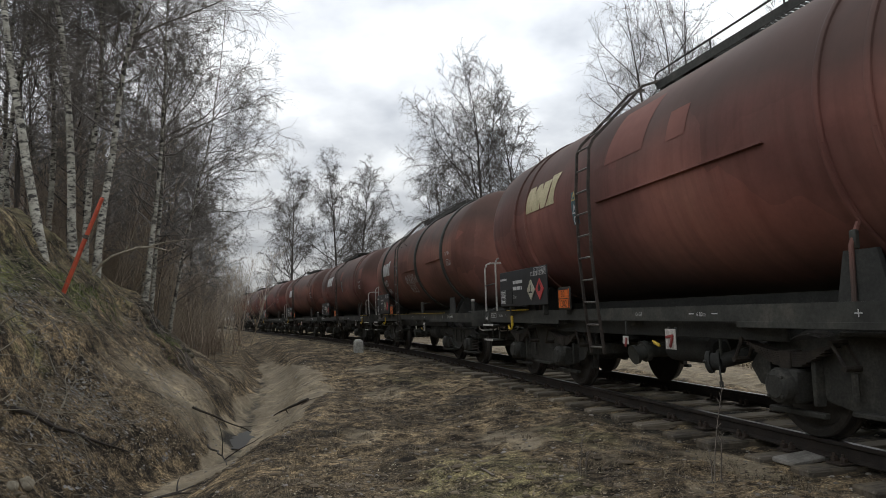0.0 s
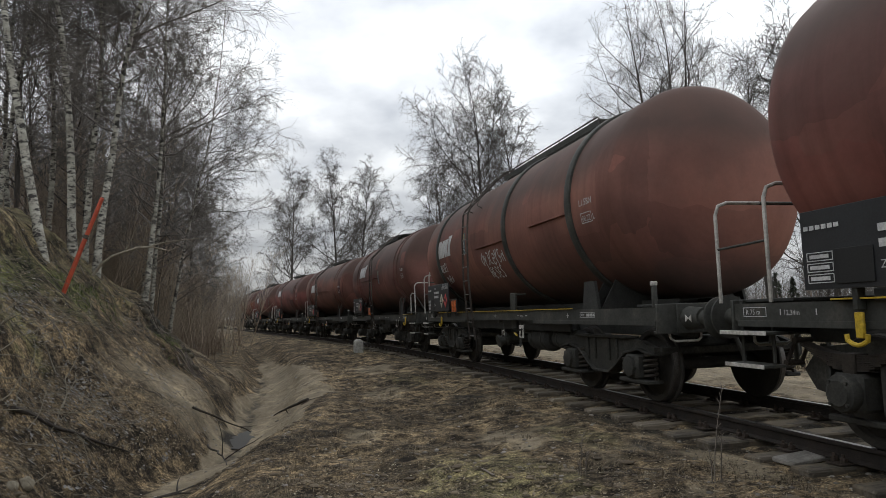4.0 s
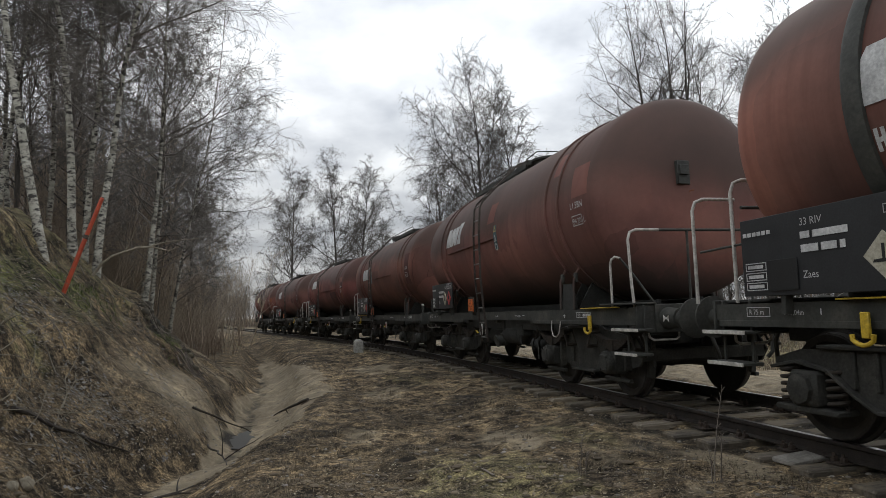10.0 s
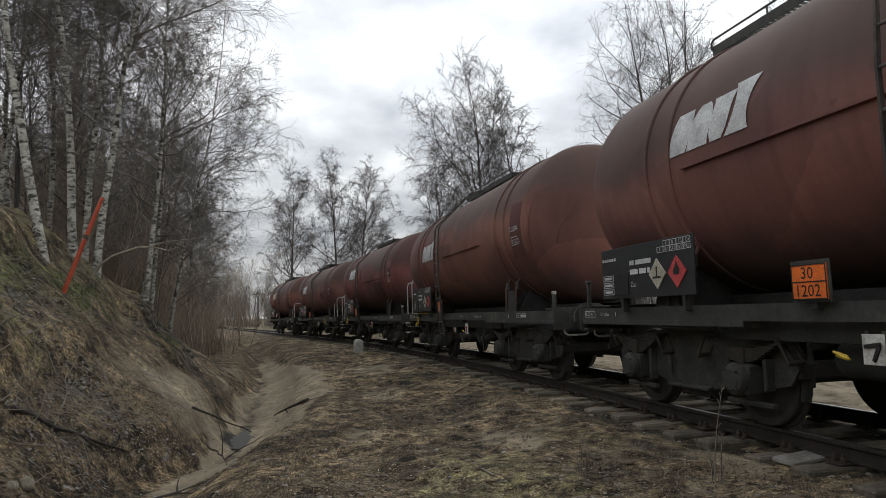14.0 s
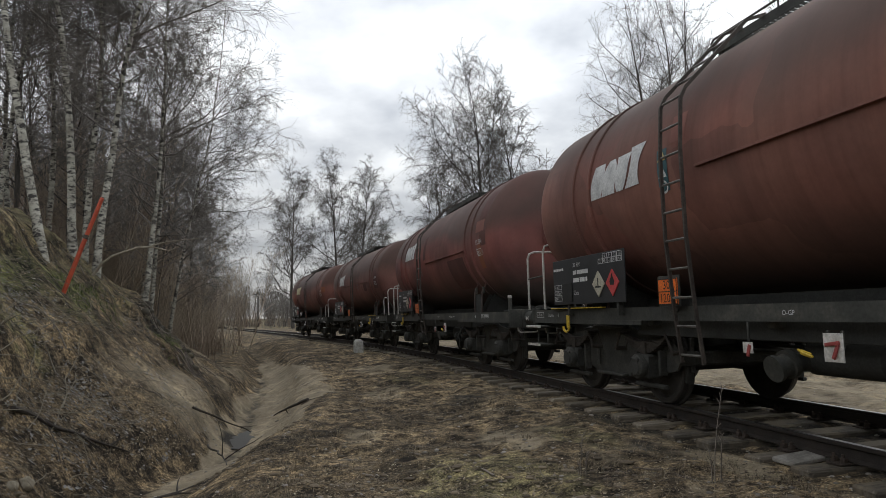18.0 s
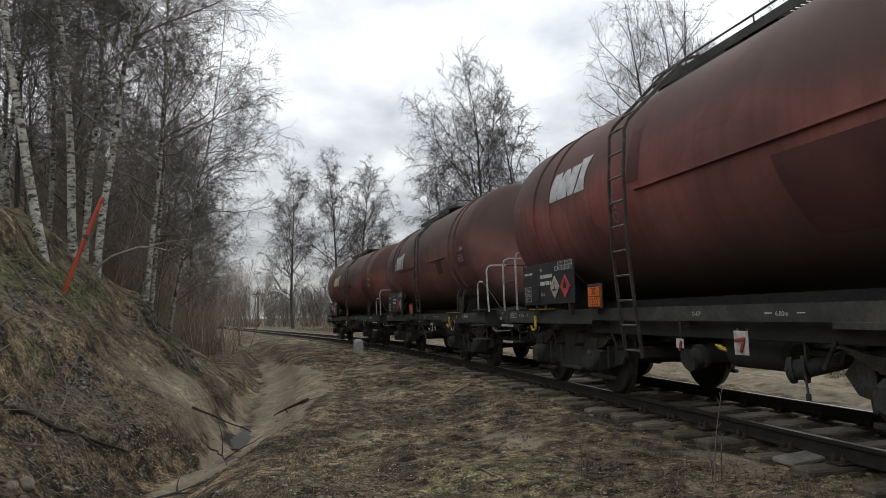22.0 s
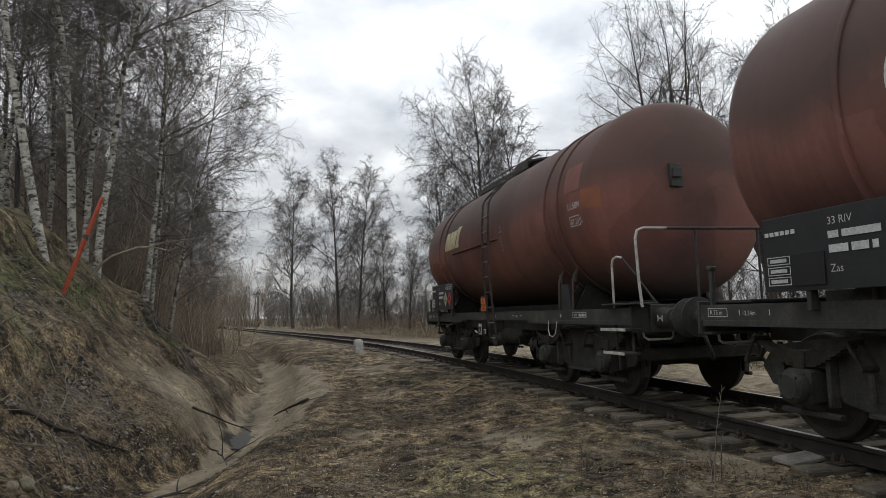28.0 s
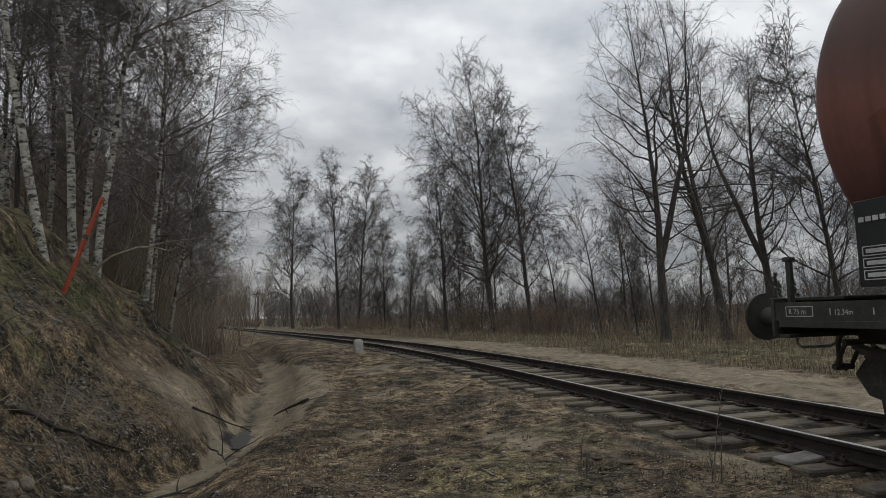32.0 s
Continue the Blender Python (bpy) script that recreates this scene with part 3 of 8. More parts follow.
def bare_tree(seed, tall, r0, first=0.22, limbs=26, boughs=6, twigs=9, ends=0, spread=0.34, droop=-0.10, rise=0.09, fork=0.0, lean=0.0, fine=0.006, bark=None, mat_crown=None, open_way=0.9,
              dome=False, crook=0.14):
    """Trunk with limbs, and a crown of crooked boughs and hanging twigs; returns their two meshes."""
    rng, nr = random.Random(seed), np.random.default_rng(seed)
    tg = Geo()
    stems = []
    pts, d = bent_line(rng, Vector((0, 0, -0.4)), Vector((lean, 0, 1)).normalized(), tall * (1.0 if not fork else 0.97), 14, 0.035, 0.03)
    rs = [max(0.012, r0 * (1 - i / 14) ** 1.15 + (0.35 * r0 if i == 0 else 0)) for i in range(15)]
    tg.tube(pts, rs, 9)
    stems.append((pts, rs, first))
    if fork:
        b, _ = at_line(pts, fork)
        p2, d = bent_line(rng, b, Vector((0.34, 0.1, 1)).normalized(), tall * 0.78, 12, 0.05, 0.07)
        r2 = [max(0.012, r0 * 0.72 * (1 - i / 12) ** 1.15) for i in range(13)]
        tg.tube(p2, r2, 8)
        stems.append((p2, r2, 0.15))
    P, D, L, R = [], [], [], []
    for pts, rs, lo in stems:
        count = limbs if pts is stems[0][0] else int(limbs * 0.7)
        for k in range(count):
            t = lo + (0.96 - lo) * (k + rng.random()) / count
            p, d = at_line(pts, min(t, 0.98))
            rr = rs[min(int(t * (len(rs) - 1)), len(rs) - 1)]
            s0 = (t - lo) / (1 - lo)
            reach = (0.75 + 0.9 * s0 * (1 - s0)) * (1 - s0 ** 2.6 * 0.6) if dome else (0.55 + 1.5 * s0 * (1 - s0)) * (1 - s0 ** 2.2 * 0.85)
            ln = tall * spread * reach * rng.uniform(0.55, 1.15)
            w = side_way(rng, d, rng.uniform(0.75, 1.15) * open_way * (1.1 - 0.55 * s0) + 0.10)
            P.append(p)
            D.append(w)
            L.append(ln)
            R.append(max(fine * 1.6, min(rr * 0.5, (0.007 if bark else 0.011) * ln + 0.004)))
    P, D, L, R = np.array(P), np.array(D), np.array(L), np.array(R)
    lv, lf, lines = twig_tubes(nr, P, D, L, R, 8, 5, crook, rise, 0.22)
    per = np.maximum(3, (boughs * L / L.mean() + 0.5).astype(int))
    p, d, who, t = sprout(nr, lines, per, 0.15, 0.5, 1.1)
    bl = L[who] * nr.uniform(0.22, 0.55, len(who)) * (1.2 - 0.7 * t)
    bv, bf, blines = twig_tubes(nr, p, d, bl, np.full(len(who), fine * 1.7), 5, 3, crook * 1.3, 0.05 + droop * 0.3, 0.5)
    cv, cf = [bv], [bf]
    per = np.maximum(3, (twigs * bl / bl.mean() + 0.5).astype(int))
    p, d, who, t = sprout(nr, np.concatenate([blines]), per, 0.1, 0.4, 1.1)
    wl_ = bl[who] * nr.uniform(0.25, 0.60, len(who)) * (1.15 - 0.5 * t) + 0.10
    v, f, tlines = twig_tubes(nr, p, d, wl_, np.full(len(who), fine), 3, 3, crook * 1.3, droop, 0.5)
    cv.append(v)
    cf.append(f)
    if ends:
        p, d, who, t = sprout(nr, tlines, ends, 0.15, 0.3, 1.0)
        v, f, _ = twig_tubes(nr, p, d, wl_[who] * nr.uniform(0.3, 0.7, len(who)) + 0.05, np.full(len(who), fine * 0.62), 2, 3, 0.15, droop * 1.4, 0.6)
        cv.append(v)
        cf.append(f)
    if bark:
        cv.append(lv)
        cf.append(lf)
    else:
        tg.add(lv.tolist(), lf.tolist())
    shift = np.cumsum([0] + [len(a) for a in cv])
    tm = tg.mesh("trunk", 60)
    tm.materials.append(bark or M_BARK)
    cm = fast_mesh("crown", np.concatenate(cv), np.concatenate([f + o for f, o in zip(cf, shift)]), mat_crown or M_TWIG)
    return tm, cm


def plant_tree(name, meshes, at, label, group):
    t = thing(name, at, label, "tree", group)
    part("trunk", meshes[0], None, t)
    part("crown", meshes[1], None, t)
    return t


def plant(name, meshes, x, y, turn, size, label, group, lean=0.0, away=0.0):
    """lean: degrees towards +x; away: degrees towards +y."""
    m = Matrix.Translation((x, y, ground_z(x, y) - 0.03)) @ Matrix.Rotation(radians(lean), 4, "Y") @ Matrix.Rotation(radians(-away), 4, "X") \
        @ Matrix.Rotation(radians(turn), 4, "Z") @ Matrix.Diagonal((size, size, size, 1))
    return plant_tree(name, meshes, m, label, group)


BIRCH = [bare_tree(11, 14, 0.088, 0.24, 44, 6, 9, 3, 0.24, -0.12, 0.03, bark=M_BIRCH, mat_crown=M_BIRCHTWIG, fine=0.0042, open_way=1.1),
         bare_tree(12, 13, 0.078, 0.22, 42, 6, 9, 3, 0.26, -0.12, 0.03, bark=M_BIRCH, mat_crown=M_BIRCHTWIG, fine=0.0042, open_way=1.1),
         bare_tree(13, 12, 0.066, 0.18, 40, 6, 9, 3, 0.29, -0.13, 0.02, bark=M_BIRCH, mat_crown=M_BIRCHTWIG, fine=0.0040, open_way=1.1),
         bare_tree(14, 14, 0.085, 0.28, 36, 6, 8, 0, 0.26, -0.08, 0.05, mat_crown=M_BIRCHTWIG, fine=0.0055)]
# the same kinds deeper in the wood, with coarser twigs
WOOD = [bare_tree(15, 14, 0.085, 0.26, 36, 6, 8, 0, 0.25, -0.12, 0.03, bark=M_BIRCH, mat_crown=M_BIRCHTWIG, fine=0.0060, open_way=1.1),
        bare_tree(16, 13, 0.075, 0.24, 34, 6, 8, 0, 0.27, -0.12, 0.03, bark=M_BIRCH, mat_crown=M_BIRCHTWIG, fine=0.0060, open_way=1.1),
        bare_tree(17, 12, 0.066, 0.20, 32, 6, 8, 0, 0.30, -0.13, 0.03, bark=M_BIRCH, mat_crown=M_BIRCHTWIG, fine=0.0060, open_way=1.1), BIRCH[3]]
BROAD = [bare_tree(21, 16, 0.17, 0.16, 40, 9, 10, 1, 0.32, -0.24, 0.12, fine=0.0105, open_way=0.95, dome=True),
         bare_tree(22, 20, 0.21, 0.18, 40, 9, 9, 1, 0.34, -0.26, 0.13, fork=0.09, fine=0.0092, open_way=0.95, dome=True),
         bare_tree(23, 15, 0.22, 0.20, 34, 8, 8, 1, 0.33, -0.10, 0.13, fork=0.26, fine=0.0044, open_way=1.25, dome=True, crook=0.19),
         bare_tree(24, 9, 0.09, 0.15, 30, 6, 9, 0, 0.32, -0.08, 0.08, fine=0.0075, dome=True),
         bare_tree(25, 15, 0.16, 0.18, 40, 9, 10, 1, 0.34, -0.24, 0.12, fine=0.0105, open_way=0.95, dome=True)]


def spruce(seed, tall):
    """A dark conifer: whorls of drooping boughs with sprays of needles."""
    rng = random.Random(seed)
    tg, cg = Geo(), Geo()
    tg.tube([(0, 0, -0.3), (0, 0, tall * 0.5), (0, 0, tall)], [0.16, 0.10, 0.015], 8)
    z = tall * 0.12
    while z < tall * 0.98:
        ln = (tall - z) * 0.24 + 0.15
        for _ in range(7):
            a = rng.uniform(0, 2 * math.pi)
            l2 = ln * rng.uniform(0.6, 1.1)
            pts = []
            for i in range(5):
                t = i / 4
                pts.append(Vector((math.cos(a) * l2 * t, math.sin(a) * l2 * t, z + 0.10 * t * l2 - 0.38 * l2 * t * t)))
            tg.tube(pts, [0.022, 0.018, 0.012, 0.008, 0.004], 4, False)
            for _ in range(26):
                t = rng.uniform(0.12, 1)
                p, d = at_line(pts, min(t, 0.99))
                w = side_way(rng, d, rng.uniform(0.5, 1.1))
                n2 = w.cross(Vector((0, 0, 1))).normalized() * rng.uniform(0.03, 0.07)
                e = p + w * rng.uniform(0.15, 0.38) + Vector((0, 0, -0.06))
                cg.add([p - n2 * 0.4, p + n2 * 0.4, e + n2, e - n2], [(0, 1, 2, 3)])
        z += rng.uniform(0.28, 0.42)
    tm, cm = tg.mesh("trunk", 60), quick_mesh("crown", cg.v, cg.f)
    tm.materials.append(M_BARK)
    cm.materials.append(M_NEEDLE)
    return tm, cm


SPRUCE = [spruce(31, 11), spruce(32, 8)]

# trees beyond the track: q, v, kind, size, turn
for q_, v_, k_, s_, turn_ in [(84, -6.8, 4, 1.50, 20), (68, -9, 0, 1.28, 140), (63, -9.7, 4, 1.18, 250), (40.5, -10.4, 0, 0.95, 40), (37.7, -13, 1, 1.08, 80), (36.0, -15.3, 4, 1.28, 70),
                              (17.3, -11.0, 2, 1.02, 325), (18.6, -15.5, 2, 1.10, 205), (20.4, -20.4, 2, 1.16, 130), (18.2, -22.0, 4, 1.12, 80), (12, -24, 0, 1.1, 170), (9, -19, 4, 1.1, 120),
                              (52, -17, 4, 0.85, 30), (30, -25, 3, 1.3, 60), (25, -30, 3, 1.2, 10), (24, -16, 3, 0.85, 130), (46, -24, 3, 1.4, 200), (58, -22, 3, 1.3, 310), (16, -32, 4, 1.0, 50),
                              (75, -20, 3, 1.5, 90), (70, -15, 0, 0.8, 15), (56, -13, 3, 1.1, 75), (33, -19, 3, 1.2, 160), (62, -26, 4, 0.9, 35), (44, -30, 0, 0.85, 95), (36, -34, 4, 0.85, 185), (28, -18, 3, 1.0, 220)]:
    x_, y_ = place(q_, v_)
    plant("roadside_tree", BROAD[k_], x_, y_, turn_, s_, "tall bare tree with dark branching limbs beyond the track" if k_ != 3 else "small bare tree among the brush beyond the track",
          "trees beyond the track", -4.5 if k_ == 1 else -3.0 if k_ == 2 else 0.0)

# white-stemmed birches on the bank: x, y, kind, size, turn, lean
for x_, y_, k_, s_, turn_, ln_, aw_ in [(-6.6, 10.95, 0, 0.95, 10, -9.0, 3), (-7.2, 12.95, 0, 1.0, 100, -3.2, 2), (-7.9, 14.6, 1, 1.0, 200, -0.5, 0), (-6.8, 13.05, 1, 1.05, 320, 5.0, 0),
                                        (-6.85, 15.3, 2, 1.0, 40, 9.0, 2), (-8.6, 19.5, 2, 1.1, 140, 7.0, 0), (-9.4, 22.5, 2, 1.1, 210, 6.0, 0)]:
    plant("birch_tree", BIRCH[k_], x_, y_, turn_, s_, "slender bare birch with white bark on the bank", "birches on the bank", ln_, aw_)

rng_w = random.Random(77)
for i_ in range(48):
    q_ = 9 + 60 * (i_ / 48) ** 1.15 + rng_w.uniform(-1, 1)
    v_ = 10.8 + rng_w.random() ** 1.3 * 10
    if q_ > 18:
        v_ -= 1.8 * min(1, (q_ - 18) / 12)
    x_, y_ = place(q_, v_)
    k_ = rng_w.choice((0, 1, 2, 3, 3))
    plant("birch_tree" if k_ < 3 else "wood_tree", WOOD[k_], x_, y_, rng_w.uniform(0, 360), rng_w.uniform(0.8, 1.12),
          "slender bare birch in the wood behind the bank" if k_ < 3 else "slender dark-barked bare tree in the wood behind the bank",
          "wood behind the bank", rng_w.uniform(-3, 4), rng_w.uniform(-3, 3))
for q_, v_, k_, s_ in [(8, 12.8, 3, 1.0), (9.5, 11.5, 1, 1.0), (10.5, 13.4, 3, 1.05), (12, 11.2, 0, 1.05), (13.5, 12.4, 3, 1.1), (15.5, 10.8, 1, 1.1), (19, 10.0, 2, 1.0), (22, 9.4, 3, 0.85), (25.5, 8.9, 2, 1.0), (28, 8.3, 3, 0.8), (31, 7.9, 2, 0.95), (34, 7.5, 1, 0.85), (38, 7.2, 2, 0.85), (42, 7.0, 3, 0.8), (47, 6.6, 2, 0.8), (53, 6.6, 1, 0.8)]:
    x_, y_ = place(q_, v_)
    plant("birch_tree" if k_ < 3 else "wood_tree", (BIRCH if q_ < 24 else WOOD)[k_], x_, y_, q_ * 71, s_, "slender bare tree leaning out of the wood over the bank", "wood behind the bank", 3.0, 0.0)
for i_ in range(16):
    q_, v_ = 15 + 17 * rng_w.random(), 12.5 + 6 * rng_w.random()
    x_, y_ = place(q_, v_)
    plant("wood_tree", WOOD[3], x_, y_, rng_w.uniform(0, 360), rng_w.uniform(0.75, 0.95), "slender dark-barked bare tree in the wood behind the bank", "wood behind the bank", rng_w.uniform(-3, 3), 0.0)
for q_, v_, k_, s_ in [(14, 20, 0, 1.1), (21, 19, 0, 1.15), (28, 17, 0, 1.0), (38, 14, 1, 1.1), (11, 24, 0, 1.2), (32, 22, 0, 1.1)]:
    x_, y_ = place(q_, v_)
    plant("spruce_tree", SPRUCE[k_], x_, y_, q_ * 40, s_, "dark green spruce in the wood behind the bank", "wood behind the bank")

for q_, v_, k_, s_ in [(27, -30, 1, 0.45), (33, -36, 1, 0.55), (46, -33, 0, 0.36), (14, -38, 1, 0.5), (55, -38, 0, 0.4), (20, -46, 0, 0.5)]:
    x_, y_ = place(q_, v_)
    plant("spruce_tree", SPRUCE[k_], x_, y_, q_ * 40, s_, "small dark green spruce among the brush of the field", "conifers in the field")

# ================= brush and far woods =================
def shrub(seed, tall, stems, spread, twigs, fine):
    """Bare brush: a few whippy stems with side twigs, all open quads."""
    rng = random.Random(seed)
    g = Geo()
    for _ in range(stems):
        a = rng.uniform(0, 2 * math.pi)
        r = spread * rng.random()
        pts, _ = bent_line(rng, Vector((r * math.cos(a), r * math.sin(a), -0.1)), Vector((0.25 * math.cos(a), 0.25 * math.sin(a), 1)).normalized(), tall * rng.uniform(0.6, 1.0), 5, 0.08, 0.02)
        w = fine * (1.5 + tall * 0.35)
        g.tube(pts, [w, w * 0.85, w * 0.7, w * 0.5, w * 0.35, w * 0.2], 3, False)
        for _ in range(twigs):
            p, d = at_line(pts, rng.uniform(0.2, 0.98))
            tq, _ = bent_line(rng, p, side_way(rng, d, rng.uniform(0.4, 0.9)), tall * rng.uniform(0.10, 0.26), 2, 0.12, 0.03)
            g.tube(tq, [fine, fine * 0.8, fine * 0.5], 3, False)
    return np.array([tuple(v) for v in g.v]), np.array(g.f)


def scatter(name, kinds, spots, material, label, category):
    """Joins many copies of a few shapes: spots are x, y, z, turn, size, kind."""
    vs, fs, n = [], [], 0
    for x, y, z, turn, size, k in spots:
        v, f = kinds[int(k)]
        c, s = math.cos(turn) * size, math.sin(turn) * size
        vs.append(np.stack([v[:, 0] * c - v[:, 1] * s + x, v[:, 0] * s + v[:, 1] * c + y, v[:, 2] * size + z], 1))
        fs.append(f + n)
        n += len(v)
    me = fast_mesh(name, np.concatenate(vs), np.concatenate(fs), material)
    return tagged(new(name, me), label, category, kind="stuff")


def spots(rng, count, q0, q1, v0, v1, s0, s1, kinds, power=1.0, vpower=1.0):
    q = q0 + (q1 - q0) * rng.random(count) ** power
    v = v0 + (v1 - v0) * rng.random(count) ** vpower
    x, y = place(q, v)
    z = height(x, y)
    return np.stack([x, y, z, rng.uniform(0, 6.28, count), rng.uniform(s0, s1, count), rng.integers(0, kinds, count)], 1)


NPR = np.random.default_rng(4)
THICKET = [shrub(50 + k, 4.0, 3, 0.25, 26, 0.006) for k in range(5)]
BRUSH = [shrub(60 + k, 1.7, 7, 0.35, 9, 0.006) for k in range(5)]
FARWOOD = [shrub(70 + k, 9.0, 3, 1.2, 30, 0.016) for k in range(5)]
SAPLING = [shrub(80 + k, 7.0, 2, 0.5, 46, 0.010) for k in range(5)]
scatter("bank_thicket", THICKET, np.concatenate([spots(NPR, 240, 7, 75, 13.5, 26, 0.9, 2.4, 5, 1.1, 1.0)[:165], spots(NPR, 40, 14, 30, 11.5, 15, 0.8, 1.6, 5), spots(NPR, 150, 22, 80, 7.5, 12, 0.6, 1.5, 5, 1.1),
                                                 spots(NPR, 60, 45, 85, 6.5, 11, 0.7, 1.7, 5, 1.0)]), M_THICKET, "dense bare saplings of the wood behind the bank", "thicket")
scatter("bank_saplings", SAPLING, np.concatenate([spots(NPR, 36, 30, 60, 5.0, 8.5, 0.5, 1.0, 5), spots(NPR, 50, 16, 45, 8.5, 12, 0.7, 1.3, 5), spots(NPR, 70, 15, 32, 11, 18, 0.9, 1.5, 5)]), M_THICKET, "tall thin saplings at the edge of the wood", "saplings")
scatter("bank_brush", BRUSH, np.concatenate([spots(NPR, 170, 15, 75, 6.6, 12.5, 0.4, 1.1, 5, 0.9), spots(NPR, 14, 7, 14, 9.4, 11.2, 0.3, 0.6, 5)]), M_REDTWIG,
        "thin brown brush on the bank", "brush")
scatter("trackside_brush", BRUSH, np.concatenate([spots(NPR, 230, 10, 95, -11.5, -24, 0.6, 1.5, 5, 1.0, 1.0), spots(NPR, 44, 26, 46, -11.5, -15, 0.9, 1.9, 5),
                                                  spots(NPR, 26, 55, 95, -7, -12, 0.7, 1.4, 5), spots(NPR, 90, 105, 160, -14, 14, 1.0, 1.9, 5)]), M_REDTWIG, "reddish-brown bare brush beyond the track", "brush")
scatter("field_thicket", THICKET, spots(NPR, 210, 4, 100, -17, -48, 0.6, 1.4, 5), M_TWIG, "bare saplings and bushes in the field", "thicket")
scatter("field_saplings", SAPLING, np.concatenate([spots(NPR, 60, 25, 120, -14, -40, 0.6, 1.2, 5), spots(NPR, 34, 60, 120, -9, -22, 0.6, 1.2, 5), spots(NPR, 34, 2, 40, -26, -50, 0.7, 1.3, 5)]), M_TWIG,
        "thin grey saplings standing in the field beyond the track", "saplings")
far_ = np.concatenate([spots(NPR, 110, 116, 140, 2, 22, 0.5, 0.8, 5), spots(NPR, 60, 88, 125, 12, 24, 0.7, 1.2, 5), spots(NPR, 90, 100, 150, -25, 6, 0.8, 1.3, 5), spots(NPR, 190, 95, 200, -55, 30, 0.7, 1.3, 5), spots(NPR, 200, -20, 130, -60, -115, 0.5, 0.95, 5), spots(NPR, 30, 80, 130, 12, 18, 0.5, 0.9, 5)])
scatter("far_brush", BRUSH, spots(NPR, 300, 10, 150, -24, -62, 1.3, 2.6, 5), M_TWIG, "grey-brown brush along the far side of the field", "brush")
gap_ = np.abs(far_[:, 0] / far_[:, 1] + 0.278) < 0.010
far_ = far_[~(gap_ & (far_[:, 1] > 0))]
scatter("far_wood", FARWOOD, far_, M_FARTWIG, "hazy belt of bare woodland in the distance", "woodland")


# ================= tank wagons =================
def tank_paint(name, a, b, c, seed, grime, oily):
    """Old oxide-red paint with oily runs, sooty dirt, repainted areas and painted underside shade."""
    m, n, l, bs = mat(name)
    tc = n.new("ShaderNodeTexCoord")
    off = n.new("ShaderNodeMapping")
    off.inputs["Location"].default_value = (seed * 3.7, seed * 1.9, 0)
    l.new(tc.outputs["Object"], off.inputs[0])

    def nz(scale, detail, rough, stretch=(1, 1, 1)):
        mp = n.new("ShaderNodeMapping")
        mp.inputs["Scale"].default_value = stretch
        l.new(off.outputs[0], mp.inputs[0])
        t = n.new("ShaderNodeTexNoise")
        t.inputs["Scale"].default_value, t.inputs["Detail"].default_value, t.inputs["Roughness"].default_value = scale, detail, rough
        l.new(mp.outputs[0], t.inputs["Vector"])
        return t.outputs[0]
    big = nz(0.45, 3, 0.5)
    runs = nz(1.3, 4, 0.6, (5.0, 0.30, 0.30))
    fine = nz(14, 4, 0.7)
    dust = nz(1.2, 6, 0.7)
    col = ramp_node(n, l, big, [(0.34, a), (0.5, b), (0.66, c)])
    dirt = ramp_node(n, l, runs, [(0.46, (1, 1, 1)), (0.64, (0.72, 0.70, 0.70)), (0.80, (0.50, 0.48, 0.48))])
    col = mix_node(n, l, 0.55, col, dirt, "MULTIPLY")
    dusk = nz(0.55, 3, 0.5, (0.7, 1.0, 1.0))
    cloud_ = ramp_node(n, l, dusk, [(0.40, (0.62, 0.64, 0.67)), (0.49, (0.92, 0.93, 0.94)), (0.58, (1.10, 1.06, 1.04))])
    col = mix_node(n, l, 0.8, col, cloud_, "MULTIPLY")
    # rolled-on repairs: squarish areas of another batch, with ragged edges
    warp = n.new("ShaderNodeVectorMath")
    warp.operation = "MULTIPLY_ADD"
    warp.inputs[1].default_value = (0.16, 0.16, 0.16)
    wn = n.new("ShaderNodeTexNoise")
    wn.inputs["Scale"].default_value, wn.inputs["Detail"].default_value = 2.6, 3
    l.new(off.outputs[0], wn.inputs["Vector"])
    l.new(wn.outputs["Color"], warp.inputs[0])
    l.new(off.outputs[0], warp.inputs[2])
    cell = n.new("ShaderNodeTexVoronoi")
    cell.distance = "CHEBYCHEV"
    cell.inputs["Scale"].default_value = 0.62
    l.new(warp.outputs[0], cell.inputs["Vector"])
    batch = ramp_node(n, l, cell.outputs["Color"], [(0.25, (0.82, 0.79, 0.80)), (0.42, (1.06, 1.05, 1.05)), (0.60, (1.14, 1.13, 1.09)), (0.78, (1.20, 1.02, 1.01))])
    col = mix_node(n, l, 0.75, col, batch, "MULTIPLY")
    g = ramp_node(n, l, fine, [(0.3, (0.92, 0.92, 0.92)), (0.7, (1.06, 1.05, 1.05))])
    col = mix_node(n, l, 1.0, col, g, "MULTIPLY")
    # faded brown dust film
    dm = ramp_node(n, l, dust, [(0.50, (0, 0, 0)), (0.75, (0.26, 0.26, 0.26))])
    col = mix_node(n, l, dm, col, (0.17, 0.115, 0.095))
    # soot and oil thrown up from below, plus painted underside shade; uneven upper edge
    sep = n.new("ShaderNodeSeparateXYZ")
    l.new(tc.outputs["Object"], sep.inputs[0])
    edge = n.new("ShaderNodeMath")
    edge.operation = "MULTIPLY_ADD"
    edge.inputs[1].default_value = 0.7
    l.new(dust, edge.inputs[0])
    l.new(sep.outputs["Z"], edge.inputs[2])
    soot_shade = n.new("ShaderNodeMapRange")
    soot_shade.interpolation_type = "SMOOTHSTEP"
    soot_shade.inputs["From Min"].default_value, soot_shade.inputs["From Max"].default_value = oily, oily + 0.95
